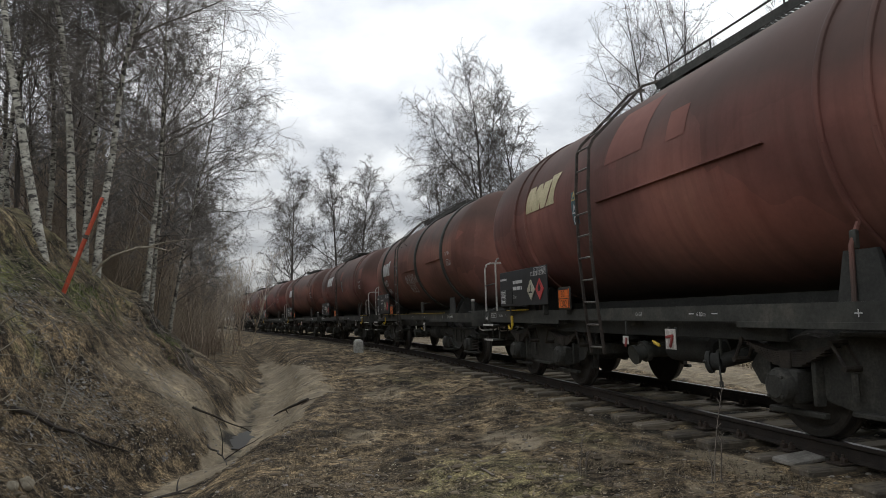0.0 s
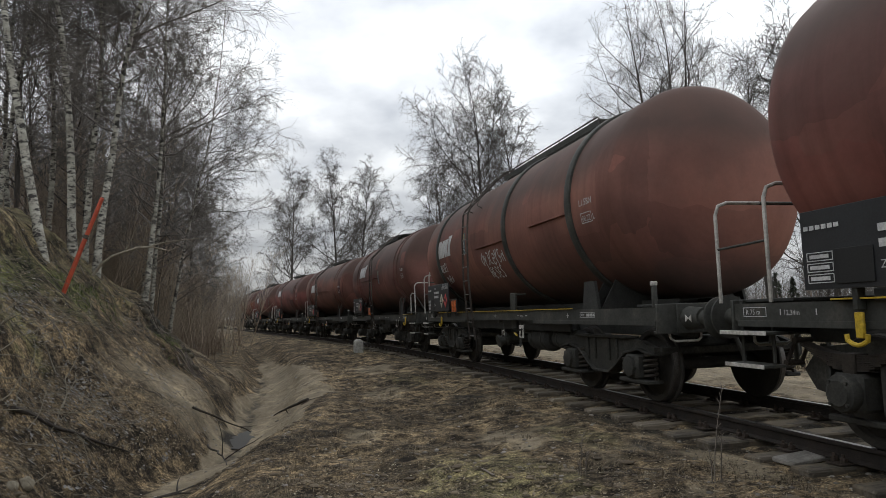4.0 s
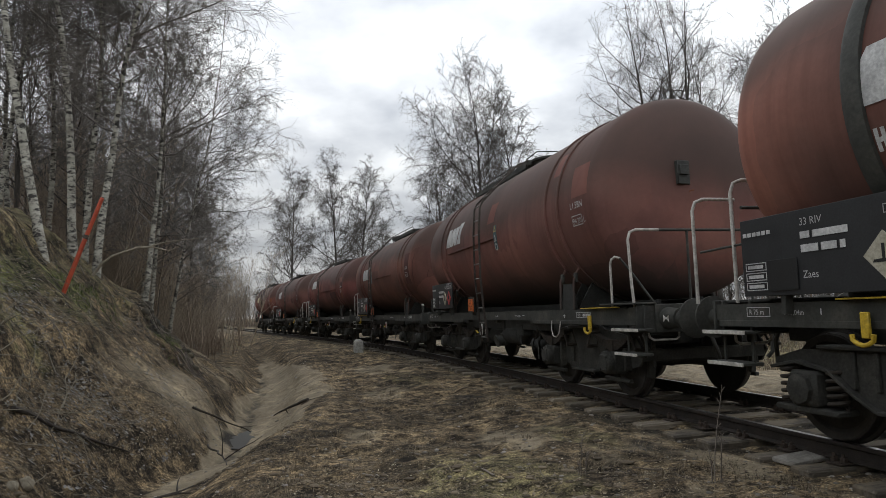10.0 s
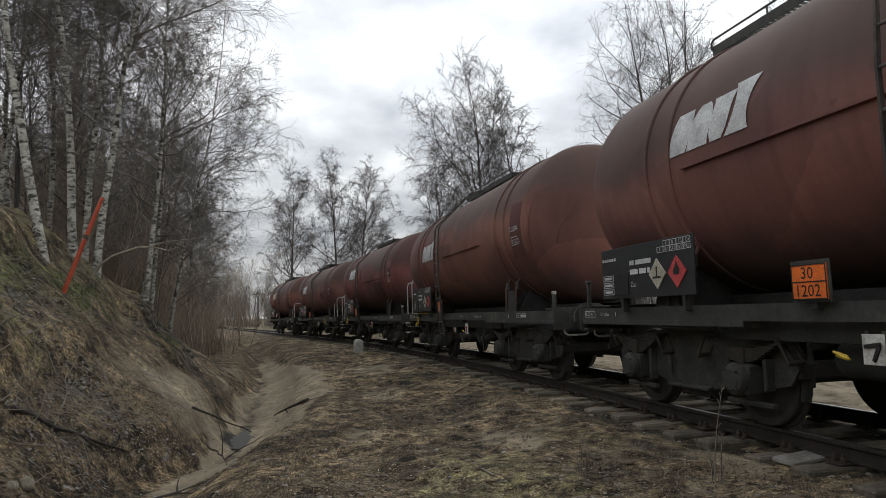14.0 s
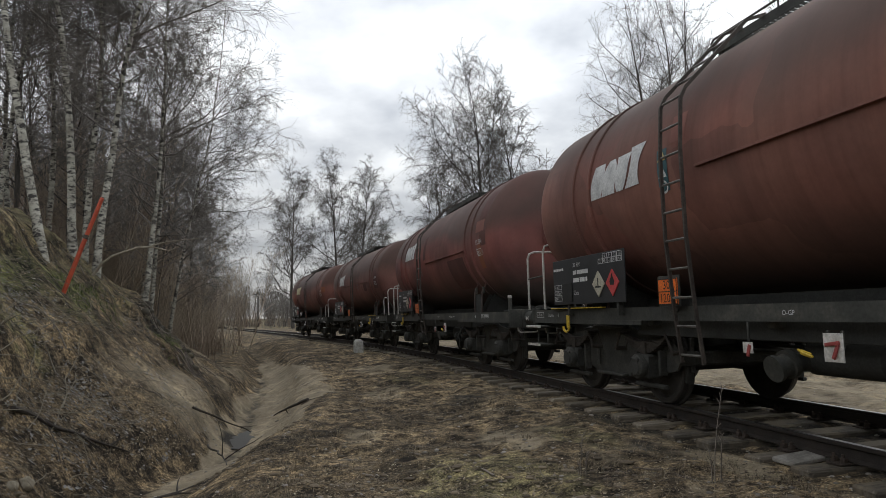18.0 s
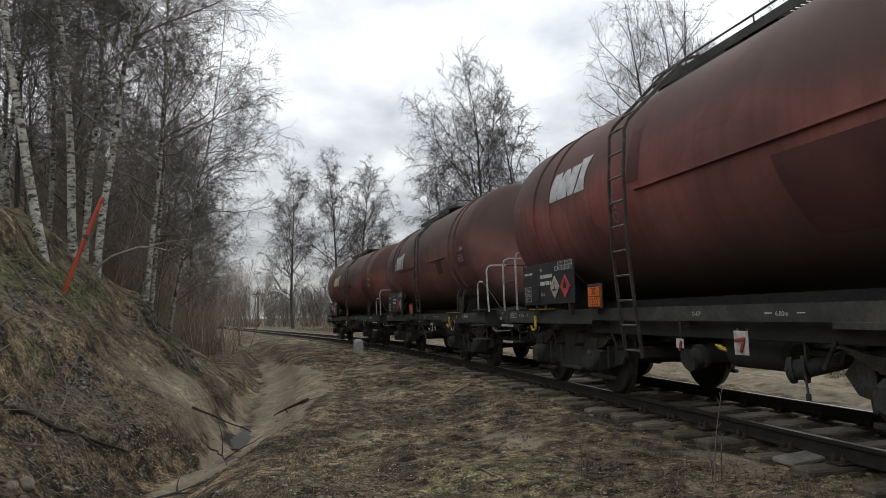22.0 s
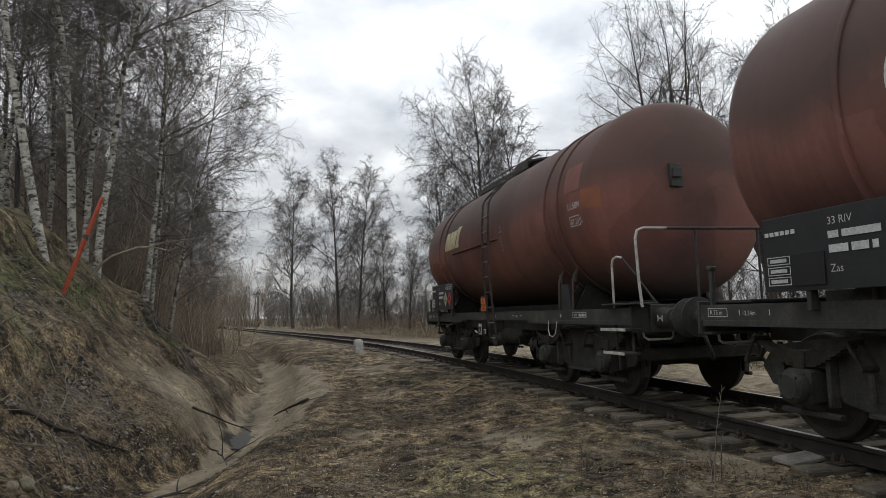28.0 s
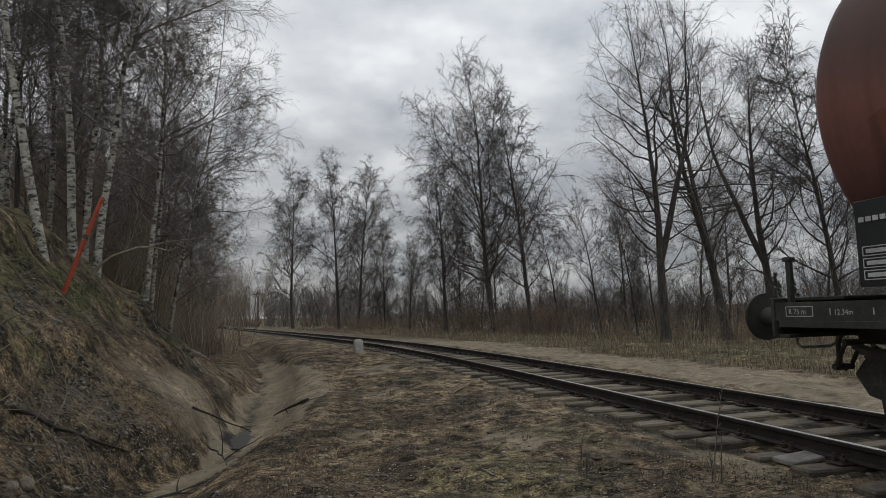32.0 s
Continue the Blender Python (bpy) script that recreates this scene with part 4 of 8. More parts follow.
    soot_shade.inputs["To Min"].default_value, soot_shade.inputs["To Max"].default_value = 0.88, 0.0
    l.new(edge.outputs[0], soot_shade.inputs["Value"])
    col = mix_node(n, l, soot_shade.outputs[0], col, (0.046, 0.046, 0.041))
    # spilled product and grime over the top, running down to an uneven edge
    edge2 = n.new("ShaderNodeMath")
    edge2.operation = "MULTIPLY_ADD"
    edge2.inputs[1].default_value = 1.7
    l.new(big, edge2.inputs[0])
    l.new(sep.outputs["Z"], edge2.inputs[2])
    spill = n.new("ShaderNodeMapRange")
    spill.interpolation_type = "SMOOTHSTEP"
    spill.inputs["From Min"].default_value, spill.inputs["From Max"].default_value = grime, grime + 0.58
    spill.inputs["To Min"].default_value, spill.inputs["To Max"].default_value = 0.0, 0.80
    l.new(edge2.outputs[0], spill.inputs["Value"])
    col = mix_node(n, l, spill.outputs[0], col, (0.070, 0.050, 0.043))
    l.new(col, bs.inputs["Base Color"])
    rg = n.new("ShaderNodeMapRange")
    rg.inputs["To Min"].default_value, rg.inputs["To Max"].default_value = 0.58, 0.82
    l.new(dust, rg.inputs["Value"])
    l.new(rg.outputs[0], bs.inputs["Roughness"])
    bs.inputs["Specular IOR Level"].default_value = 0.22
    bump_node(n, l, bs, fine, 0.05, 0.004)
    return m


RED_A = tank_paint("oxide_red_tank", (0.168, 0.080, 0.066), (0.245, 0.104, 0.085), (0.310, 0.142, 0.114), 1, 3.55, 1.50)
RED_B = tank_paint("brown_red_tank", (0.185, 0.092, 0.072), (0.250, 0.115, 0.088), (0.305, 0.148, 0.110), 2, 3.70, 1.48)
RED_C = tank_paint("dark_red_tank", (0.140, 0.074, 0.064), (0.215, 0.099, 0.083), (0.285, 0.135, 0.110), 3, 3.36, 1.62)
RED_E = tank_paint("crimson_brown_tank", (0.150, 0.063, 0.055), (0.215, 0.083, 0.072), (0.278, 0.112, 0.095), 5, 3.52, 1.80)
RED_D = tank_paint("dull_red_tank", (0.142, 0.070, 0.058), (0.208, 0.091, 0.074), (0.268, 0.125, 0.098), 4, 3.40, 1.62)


def patch_paint(name, dark, light):
    """Rolled-on paint over the old coat: soft clouds, hardly any grain."""
    m, n, l, b = mat(name)
    l.new(ramp_node(n, l, noise_node(n, l, 1.6, 4, 0.55), [(0.35, dark), (0.65, light)]), b.inputs["Base Color"])
    b.inputs["Roughness"].default_value, b.inputs["Specular IOR Level"].default_value = 0.75, 0.22
    return m


M_PATCH_L = patch_paint("lighter_touched_up_paint", (0.170, 0.074, 0.061), (0.228, 0.102, 0.082))
M_PATCH_O = patch_paint("orange_brown_primer_patch", (0.200, 0.078, 0.045), (0.270, 0.108, 0.062))
M_PATCH_D = patch_paint("dark_grimy_paint_patch", (0.085, 0.038, 0.034), (0.125, 0.055, 0.048))
M_FRAME = worn("grimy_black_steel", [(0.3, (0.028, 0.029, 0.026)), (0.55, (0.054, 0.055, 0.048)), (0.75, (0.105, 0.097, 0.080))], 3, 0.7, 0.1, 30, 0.25, 0.006)
M_BOGIE = worn("oily_dusty_iron", [(0.3, (0.027, 0.0270, 0.0240)), (0.55, (0.048, 0.047, 0.041)), (0.75, (0.088, 0.083, 0.070))], 5, 0.8, 0.15, 40, 0.35, 0.008)
M_LADDER = worn("grimy_brown_ladder_steel", [(0.3, (0.034, 0.028, 0.024)), (0.55, (0.062, 0.050, 0.042)), (0.75, (0.115, 0.095, 0.080))], 5, 0.75, 0.1)
M_SPRING = worn("rusty_leaf_spring", [(0.3, (0.024, 0.020, 0.017)), (0.7, (0.058, 0.047, 0.037))], 8, 0.85, 0.1)
M_WHEEL = worn("wheel_steel", [(0.3, (0.024, 0.0225, 0.020)), (0.7, (0.054, 0.047, 0.040))], 4, 0.85, 0.1)
M_TREAD = plain("worn_wheel_tread", (0.14, 0.13, 0.12), 0.5, 0.8)
M_RUNG = worn("worn_rung_steel", [(0.3, (0.07, 0.064, 0.058)), (0.7, (0.20, 0.19, 0.175))], 7, 0.55, 0.3)
# near-black steel; on the infill plates and beams it stands in for shade
M_DARKSTEEL = worn("near_black_steel", [(0.3, (0.0250, 0.0258, 0.0240)), (0.7, (0.0480, 0.0485, 0.0440))], 4, 0.9)
M_FADED = worn("faded_sign_paint", [(0.3, (0.15, 0.12, 0.11)), (0.7, (0.25, 0.21, 0.19))], 8, 0.7)
M_RAILING = worn("dull_grey_railing_paint", [(0.3, (0.2900, 0.2755, 0.2465)), (0.7, (0.6090, 0.5800, 0.5365))], 9, 0.6)
M_WHITE = worn("chipped_white_paint", [(0.3, (0.30, 0.28, 0.25)), (0.5, (0.55, 0.53, 0.49)), (0.7, (0.66, 0.65, 0.62))], 9, 0.6)
M_YELLOW = worn("yellow_paint", [(0.3, (0.42, 0.28, 0.02)), (0.7, (0.66, 0.46, 0.04))], 9, 0.55)
M_ORANGE = plain("orange_reflective_plate", (0.80, 0.17, 0.025), 0.5)
M_BLACK = plain("black_panel_paint", (0.020, 0.021, 0.023), 0.55)
M_INK = plain("black_lettering", (0.012, 0.012, 0.012), 0.6)
M_LETTER = worn("white_lettering", [(0.3, (0.42, 0.42, 0.42)), (0.6, (0.62, 0.62, 0.61))], 6, 0.6)
M_CREAM = worn("cream_lettering", [(0.3, (0.42, 0.36, 0.20)), (0.6, (0.56, 0.49, 0.30))], 6, 0.6)
M_SIGNYELLOW = plain("faded_yellow_sign", (0.48, 0.37, 0.13), 0.6)
M_REDSIGN = plain("red_sign_paint", (0.50, 0.065, 0.065), 0.5)
M_DIAMOND = worn("cream_sign_paint", [(0.3, (0.34, 0.31, 0.23)), (0.7, (0.50, 0.47, 0.38))], 8, 0.6)
M_BLUESIGN = plain("dark_teal_sign", (0.030, 0.085, 0.10), 0.5)
M_LEVER = plain("worn_red_paint", (0.30, 0.055, 0.050), 0.6)
M_TEAL = plain("blue_axlebox_cover", (0.035, 0.050, 0.075), 0.5)

TANK_R, TANK_Z = 1.40, 2.70
PIVOT = 3.40
WHEEL_R = 0.46


def text_mesh(body, size):
    cu = bpy.data.curves.new("lettering", "FONT")
    cu.body, cu.size = body, size
    cu.resolution_u = 2
    ob = bpy.data.objects.new("lettering", cu)
    scene.collection.objects.link(ob)
    bpy.context.view_layer.update()
    me = bpy.data.meshes.new_from_object(ob)
    bpy.data.objects.remove(ob)
    bpy.data.curves.remove(cu)
    return me


def on_tank(u, z_mid, pts, faces, lift=0.0085):
    """Lays flat shapes (along, up) on the tank's side that faces the bank (y < 0), about the height z_mid."""
    a0 = math.asin((z_mid - TANK_Z) / TANK_R)
    g = Geo()
    vs = []
    for x, s in pts:
        a = a0 + s / TANK_R
        over = min(0.995, max(0.0, abs(u + x) - 4.60) / 0.46)
        r = TANK_R * (1 - over * over) ** 0.4 + lift
        vs.append((u + x, -r * math.cos(a), TANK_Z + r * math.sin(a)))
    return g.add(vs, faces)


def tank_text(name, body, size, u, z, material, parent):
    me = text_mesh(body, size)
    pts = [(v.co.x, v.co.y) for v in me.vertices]
    faces = [tuple(p.vertices) for p in me.polygons]
    g = on_tank(u, z, pts, faces)
    bpy.data.meshes.remove(me)
    me = quick_mesh(name, g.v, g.f)
    return part(name, me, material, parent)


def grid_patch(w, h, nx=6, ny=8, slant=0.0):
    pts = [(w * i / nx + slant * (h * j / ny), h * j / ny) for j in range(ny + 1) for i in range(nx + 1)]
    fs = [(j * (nx + 1) + i, j * (nx + 1) + i + 1, (j + 1) * (nx + 1) + i + 1, (j + 1) * (nx + 1) + i) for j in range(ny) for i in range(nx)]
    return pts, fs


def patch_on_tank(name, u, z, w, h, material, parent, slant=0.0, lift=0.0045):
    pts, fs = grid_patch(w, h, 4, max(6, int(h / 0.07)), slant)
    g = on_tank(u, z, pts, fs, lift)
    me = quick_mesh(name, g.v, g.f)
    me.shade_smooth()
    return part(name, me, material, parent)


def flat_text(name, body, size, x, z, y, material, parent):
    """Writing on an upright panel that faces the bank."""
    me = text_mesh(body, size)
    for v in me.vertices:
        v.co = (x + v.co.x, y, z + v.co.y)
    return part(name, me, material, parent)


def bars(name, rects, y, material, parent, label=""):
    """Flat bars x, z, width, height on an upright panel."""
    g = Geo()
    for x, z, w, h in rects:
        g.box((x + w / 2, y, z + h / 2), (w, 0.003, h), 0.0005)
    return tagged(part(name, g, material, parent, label, smooth_angle=0), kind="stuff")


def outline(x, z, w, h, t):
    return [(x, z, w, t), (x, z + h - t, w, t), (x, z, t, h), (x + w - t, z, t, h)]


def logo_shapes():
    """Four slanted shapes in a row, each with its own taper: plain stand-ins for the owner's mark."""
    sl, h, n = 0.30, 0.42, 8
    shapes = []
    for x, w, top, ends, waist in ((0.0, 0.31, h, (0.84, 0.86), 1.12), (0.31, 0.34, h, (1.0, 0.42), 0.98), (0.62, 0.32, h, (0.50, 1.0), 0.86), (0.90, 0.34, h + 0.05, (0.96, 0.96), 0.56)):
        pts, fs = [], []
        for j in range(n + 1):
            t = j / n
            k = (ends[0] + (ends[1] - ends[0]) * t) * (1 - 4 * t * (1 - t)) + waist * 4 * t * (1 - t)
            c = x + w / 2 + sl * top * t
            pts += [(c - w * k / 2, top * t), (c + w * k / 2, top * t)]
        for j in range(n):
            fs.append((2 * j, 2 * j + 1, 2 * j + 3, 2 * j + 2))
        shapes.append((pts, fs))
    return shapes


def tank_mesh(half):
    """A barrel with dished ends."""
    prof = []
    dish = 0.46
    for k in range(0, 9):
        a = math.pi / 2 * k / 8
        prof.append((-half - dish * math.cos(a), max(0.02, TANK_R * math.sin(a) ** 0.8)))
    for k in range(1, 12):
        prof.append((-half + 2 * half * k / 12, TANK_R))
    for k in range(8, -1, -1):
        a = math.pi / 2 * k / 8
        prof.append((half + dish * math.cos(a), max(0.02, TANK_R * math.sin(a) ** 0.8)))
    return Geo().lathe(prof, (0, 0, TANK_Z), (1, 0, 0), 72).mesh("tank", 50)


def ring_geo(x, w, t):
    return Geo().lathe([(x - w / 2, TANK_R - 0.01), (x - w / 2, TANK_R + t * 0.7), (x - w * 0.3, TANK_R + t), (x + w * 0.3, TANK_R + t), (x + w / 2, TANK_R + t * 0.7),
                        (x + w / 2, TANK_R - 0.01)], (0, 0, TANK_Z), (1, 0, 0), 72, True)


def wheelset_mesh():
    g = Geo()
    g.lathe([(-1.05, 0.06), (-0.72, 0.075), (0.72, 0.075), (1.05, 0.06)], (0, 0, 0), (0, 1, 0), 16)
    for s in (-1, 1):
        prof = [(0.68, 0.10), (0.68, 0.33), (0.685, WHEEL_R + 0.028), (0.712, WHEEL_R + 0.028), (0.725, WHEEL_R), (0.80, WHEEL_R - 0.005), (0.815, WHEEL_R - 0.02),
                (0.81, 0.385), (0.775, 0.36), (0.765, 0.17), (0.80, 0.14), (0.80, 0.10)]
        g.lathe([(s * a, r) for a, r in prof], (0, 0, 0), (0, 1, 0), 40, True)
    me = g.mesh("wheelset", 35)
    me.materials.append(M_WHEEL)
    me.materials.append(M_TREAD)
    for p in me.polygons:
        c = p.center
        r = math.hypot(c.x, c.z)
        if r > WHEEL_R - 0.012 and 0.72 < abs(c.y) < 0.81:
            p.material_index = 1
    return me


WHEELSET = wheelset_mesh()


def spring_arc(x, s, y, top, drop, w, leaves):
    """A leaf spring: a fan of bent leaves, longest on top."""
    g = Geo()
    for k in range(leaves):
        half = w * (1 - 0.78 * k / leaves)
        pts = []
        n = 8
        for i in range(n + 1):
            t = -1 + 2 * i / n
            pts.append((x + half * t, top - drop * (1 - (half * t / w) ** 2) - 0.016 * k))
        poly = pts + [(a, b - 0.014) for a, b in pts[::-1]]
        g.plate(poly, y - 0.055 * s, y + 0.055 * s)
    return g


def leaf_bogie():
    """Parts of a bogie with leaf springs over the axle boxes: name, mesh, material, sub-parts."""
    parts = []
    fg = Geo()
    for s in (-1, 1):
        # pressed side plate with deep belly
        poly = [(-1.62, 0.60), (-1.45, 0.80), (-0.62, 0.90), (-0.45, 0.965), (0.45, 0.965), (0.62, 0.90), (1.45, 0.80), (1.62, 0.60), (1.50, 0.44), (1.30, 0.40), (1.22, 0.64),
                (0.78, 0.64), (0.70, 0.36), (0.30, 0.28), (-0.30, 0.28), (-0.70, 0.36), (-0.78, 0.64), (-1.22, 0.64), (-1.30, 0.40), (-1.50, 0.44)]
        fg.plate(poly, s * 0.90, s * 0.93)
        for sx in (-1, 1):
            fg.box((sx * 0.74, s * 0.97, 0.52), (0.05, 0.10, 0.42), 0.01)
            fg.box((sx * 1.27, s * 0.97, 0.52), (0.05, 0.10, 0.30), 0.01)
            fg.box((sx * 1.0, s * 0.965, 0.235), (0.66, 0.07, 0.05), 0.01)
        fg.box((0, s * 0.97, 0.30), (0.75, 0.10, 0.04), 0.01)
        fg.box((0, s * 0.965, 0.93), (0.9, 0.09, 0.04), 0.01)
        fg.tube([(-0.34, s * 0.99, 0.62), (-0.34, s * 0.99, 0.40)], 0.028, 8)
    fg.box((0, 0, 0.72), (0.42, 1.8, 0.20), 0.02)
    fg.box((-1.55, 0, 0.58), (0.10, 1.8, 0.16), 0.02)
    fg.box((1.55, 0, 0.58), (0.10, 1.8, 0.16), 0.02)
    parts.append(("bogie_frame", fg.mesh("bogie_frame"), M_BOGIE))
    for sx in (-1, 1):
        for s in (-1, 1):
            b = Geo()
            b.box((sx * 1.0, s * 1.00, 0.47), (0.30, 0.22, 0.30), 0.03)
            b.lathe([(0, 0.155), (0.05, 0.155), (0.075, 0.14), (0.085, 0.11), (0.10, 0.10), (0.10, 0.02)], (sx * 1.0, s * 1.10, 0.47), (0, s, 0), 20)
            for k in range(4):
                a = math.pi / 4 + k * math.pi / 2
                b.tube([(sx * 1.0 + 0.118 * math.cos(a), s * 1.17, 0.47 + 0.118 * math.sin(a)), (sx * 1.0 + 0.118 * math.cos(a), s * 1.20, 0.47 + 0.118 * math.sin(a))], 0.016, 6)
            parts.append(("axle_box", b.mesh("axle_box"), M_BOGIE))
            sp = spring_arc(sx * 1.0, s, s * 1.0, 0.86, 0.10, 0.56, 8)
            sp.box((sx * 1.0, s * 1.0, 0.69), (0.13, 0.15, 0.17), 0.01)
            parts.append(("leaf_spring", sp.mesh("leaf_spring"), M_SPRING))
            for e in (-1, 1):
                sh = Geo()
                ex = sx * 1.0 + e * 0.56
                for w in (0.075, -0.075):
                    sh.tube([(ex - e * 0.02, s * 1.0 + w, 0.86), (ex + e * 0.10, s * 1.0 + w, 0.66)], 0.017, 6)
                sh.tube([(ex - e * 0.02, s * 1.0 - 0.09, 0.86), (ex - e * 0.02, s * 1.0 + 0.09, 0.86)], 0.026, 8)
                sh.tube([(ex + e * 0.10, s * 1.0 - 0.09, 0.66), (ex + e * 0.10, s * 1.0 + 0.09, 0.66)], 0.026, 8)
                parts.append(("spring_shackle", sh.mesh("spring_shackle"), M_SPRING))
    for sx in (-1, 1):
        for e in (-1, 1):
            for s in (-1, 1):
                k = Geo()
                k.box((sx * 1.0 + e * 0.50, s * 0.765, 0.44), (0.06, 0.09, 0.32), 0.015, ry=e * 8)
                k.box((sx * 1.0 + e * 0.57, s * 0.765, 0.62), (0.04, 0.05, 0.40), 0.01)
                parts.append(("brake_shoe", k.mesh("brake_shoe"), M_BOGIE))
    return parts


def coil_bogie():
    """A cast bogie with a fish-belly side frame and pairs of coil springs."""
    parts = []
    fg = Geo()
    for s in (-1, 1):
        top = [(-1.30, 0.70), (-1.0, 0.78), (-0.62, 0.80), (0.62, 0.80), (1.0, 0.78), (1.30, 0.70)]
        low = [(1.30, 0.62), (1.0, 0.68), (0.66, 0.62), (0.40, 0.44), (0.20, 0.34), (-0.20, 0.34), (-0.40, 0.44), (-0.66, 0.62), (-1.0, 0.68), (-1.30, 0.62)]
        fg.plate(top + low, s * 0.95, s * 1.03)
        line = [(-1.30, 0.62), (-1.0, 0.68), (-0.66, 0.62), (-0.40, 0.44), (-0.20, 0.34), (0.20, 0.34), (0.40, 0.44), (0.66, 0.62), (1.0, 0.68), (1.30, 0.62)]
        for (xa, za), (xb, zb) in zip(line, line[1:]):
            ln = math.hypot(xb - xa, zb - za)
            fg.box(((xa + xb) / 2, s * 0.99, (za + zb) / 2), (ln + 0.02, 0.20, 0.03), 0.006, ry=-math.degrees(math.atan2(zb - za, xb - xa)))
        fg.box((0, s * 0.99, 0.815), (1.5, 0.20, 0.03), 0.008)
        for gx in (-0.42, -0.2, 0.2, 0.42):
            fg.box((gx, s * 1.03, 0.64), (0.04, 0.06, 0.30), 0.01)
    fg.box((0, 0, 0.66), (0.36, 1.9, 0.22), 0.03)
    fg.box((-1.28, 0, 0.66), (0.08, 1.9, 0.10), 0.02)
    fg.box((1.28, 0, 0.66), (0.08, 1.9, 0.10), 0.02)
    parts.append(("bogie_frame", fg.mesh("bogie_frame"), M_BOGIE))
    for sx in (-1, 1):
        for s in (-1, 1):
            b = Geo()
            b.box((sx * 0.9, s * 1.0, 0.46), (0.30, 0.26, 0.30), 0.03)
            b.box((sx * 0.9, s * 1.0, 0.28), (0.70, 0.22, 0.05), 0.012)
            b.lathe([(0, 0.13), (0.04, 0.13), (0.05, 0.11), (0.05, 0.02)], (sx * 0.9, s * 1.13, 0.46), (0, s, 0), 8)
            parts.append(("axle_box", b.mesh("axle_box"), M_BOGIE))
            for e in (-1, 1):
                c = Geo()
                pts = []
                for k in range(0, 61):
                    a = 2 * math.pi * k / 12
                    pts.append((sx * 0.9 + e * 0.26 + 0.075 * math.cos(a), s * 1.0 + 0.075 * math.sin(a), 0.31 + 0.31 * k / 60))
                c.tube(pts, 0.018, 6)
                parts.append(("coil_spring", c.mesh("coil_spring"), M_SPRING))
    for sx in (-1, 1):
        for s in (-1, 1):
            k = Geo()
            k.box((sx * 0.40, s * 0.765, 0.46), (0.06, 0.09, 0.32), 0.015)
            parts.append(("brake_shoe", k.mesh("brake_shoe"), M_BOGIE))
    return parts


LEAF, COIL = leaf_bogie(), coil_bogie()
TANK = {4.60: tank_mesh(4.60), 5.05: tank_mesh(5.05)}


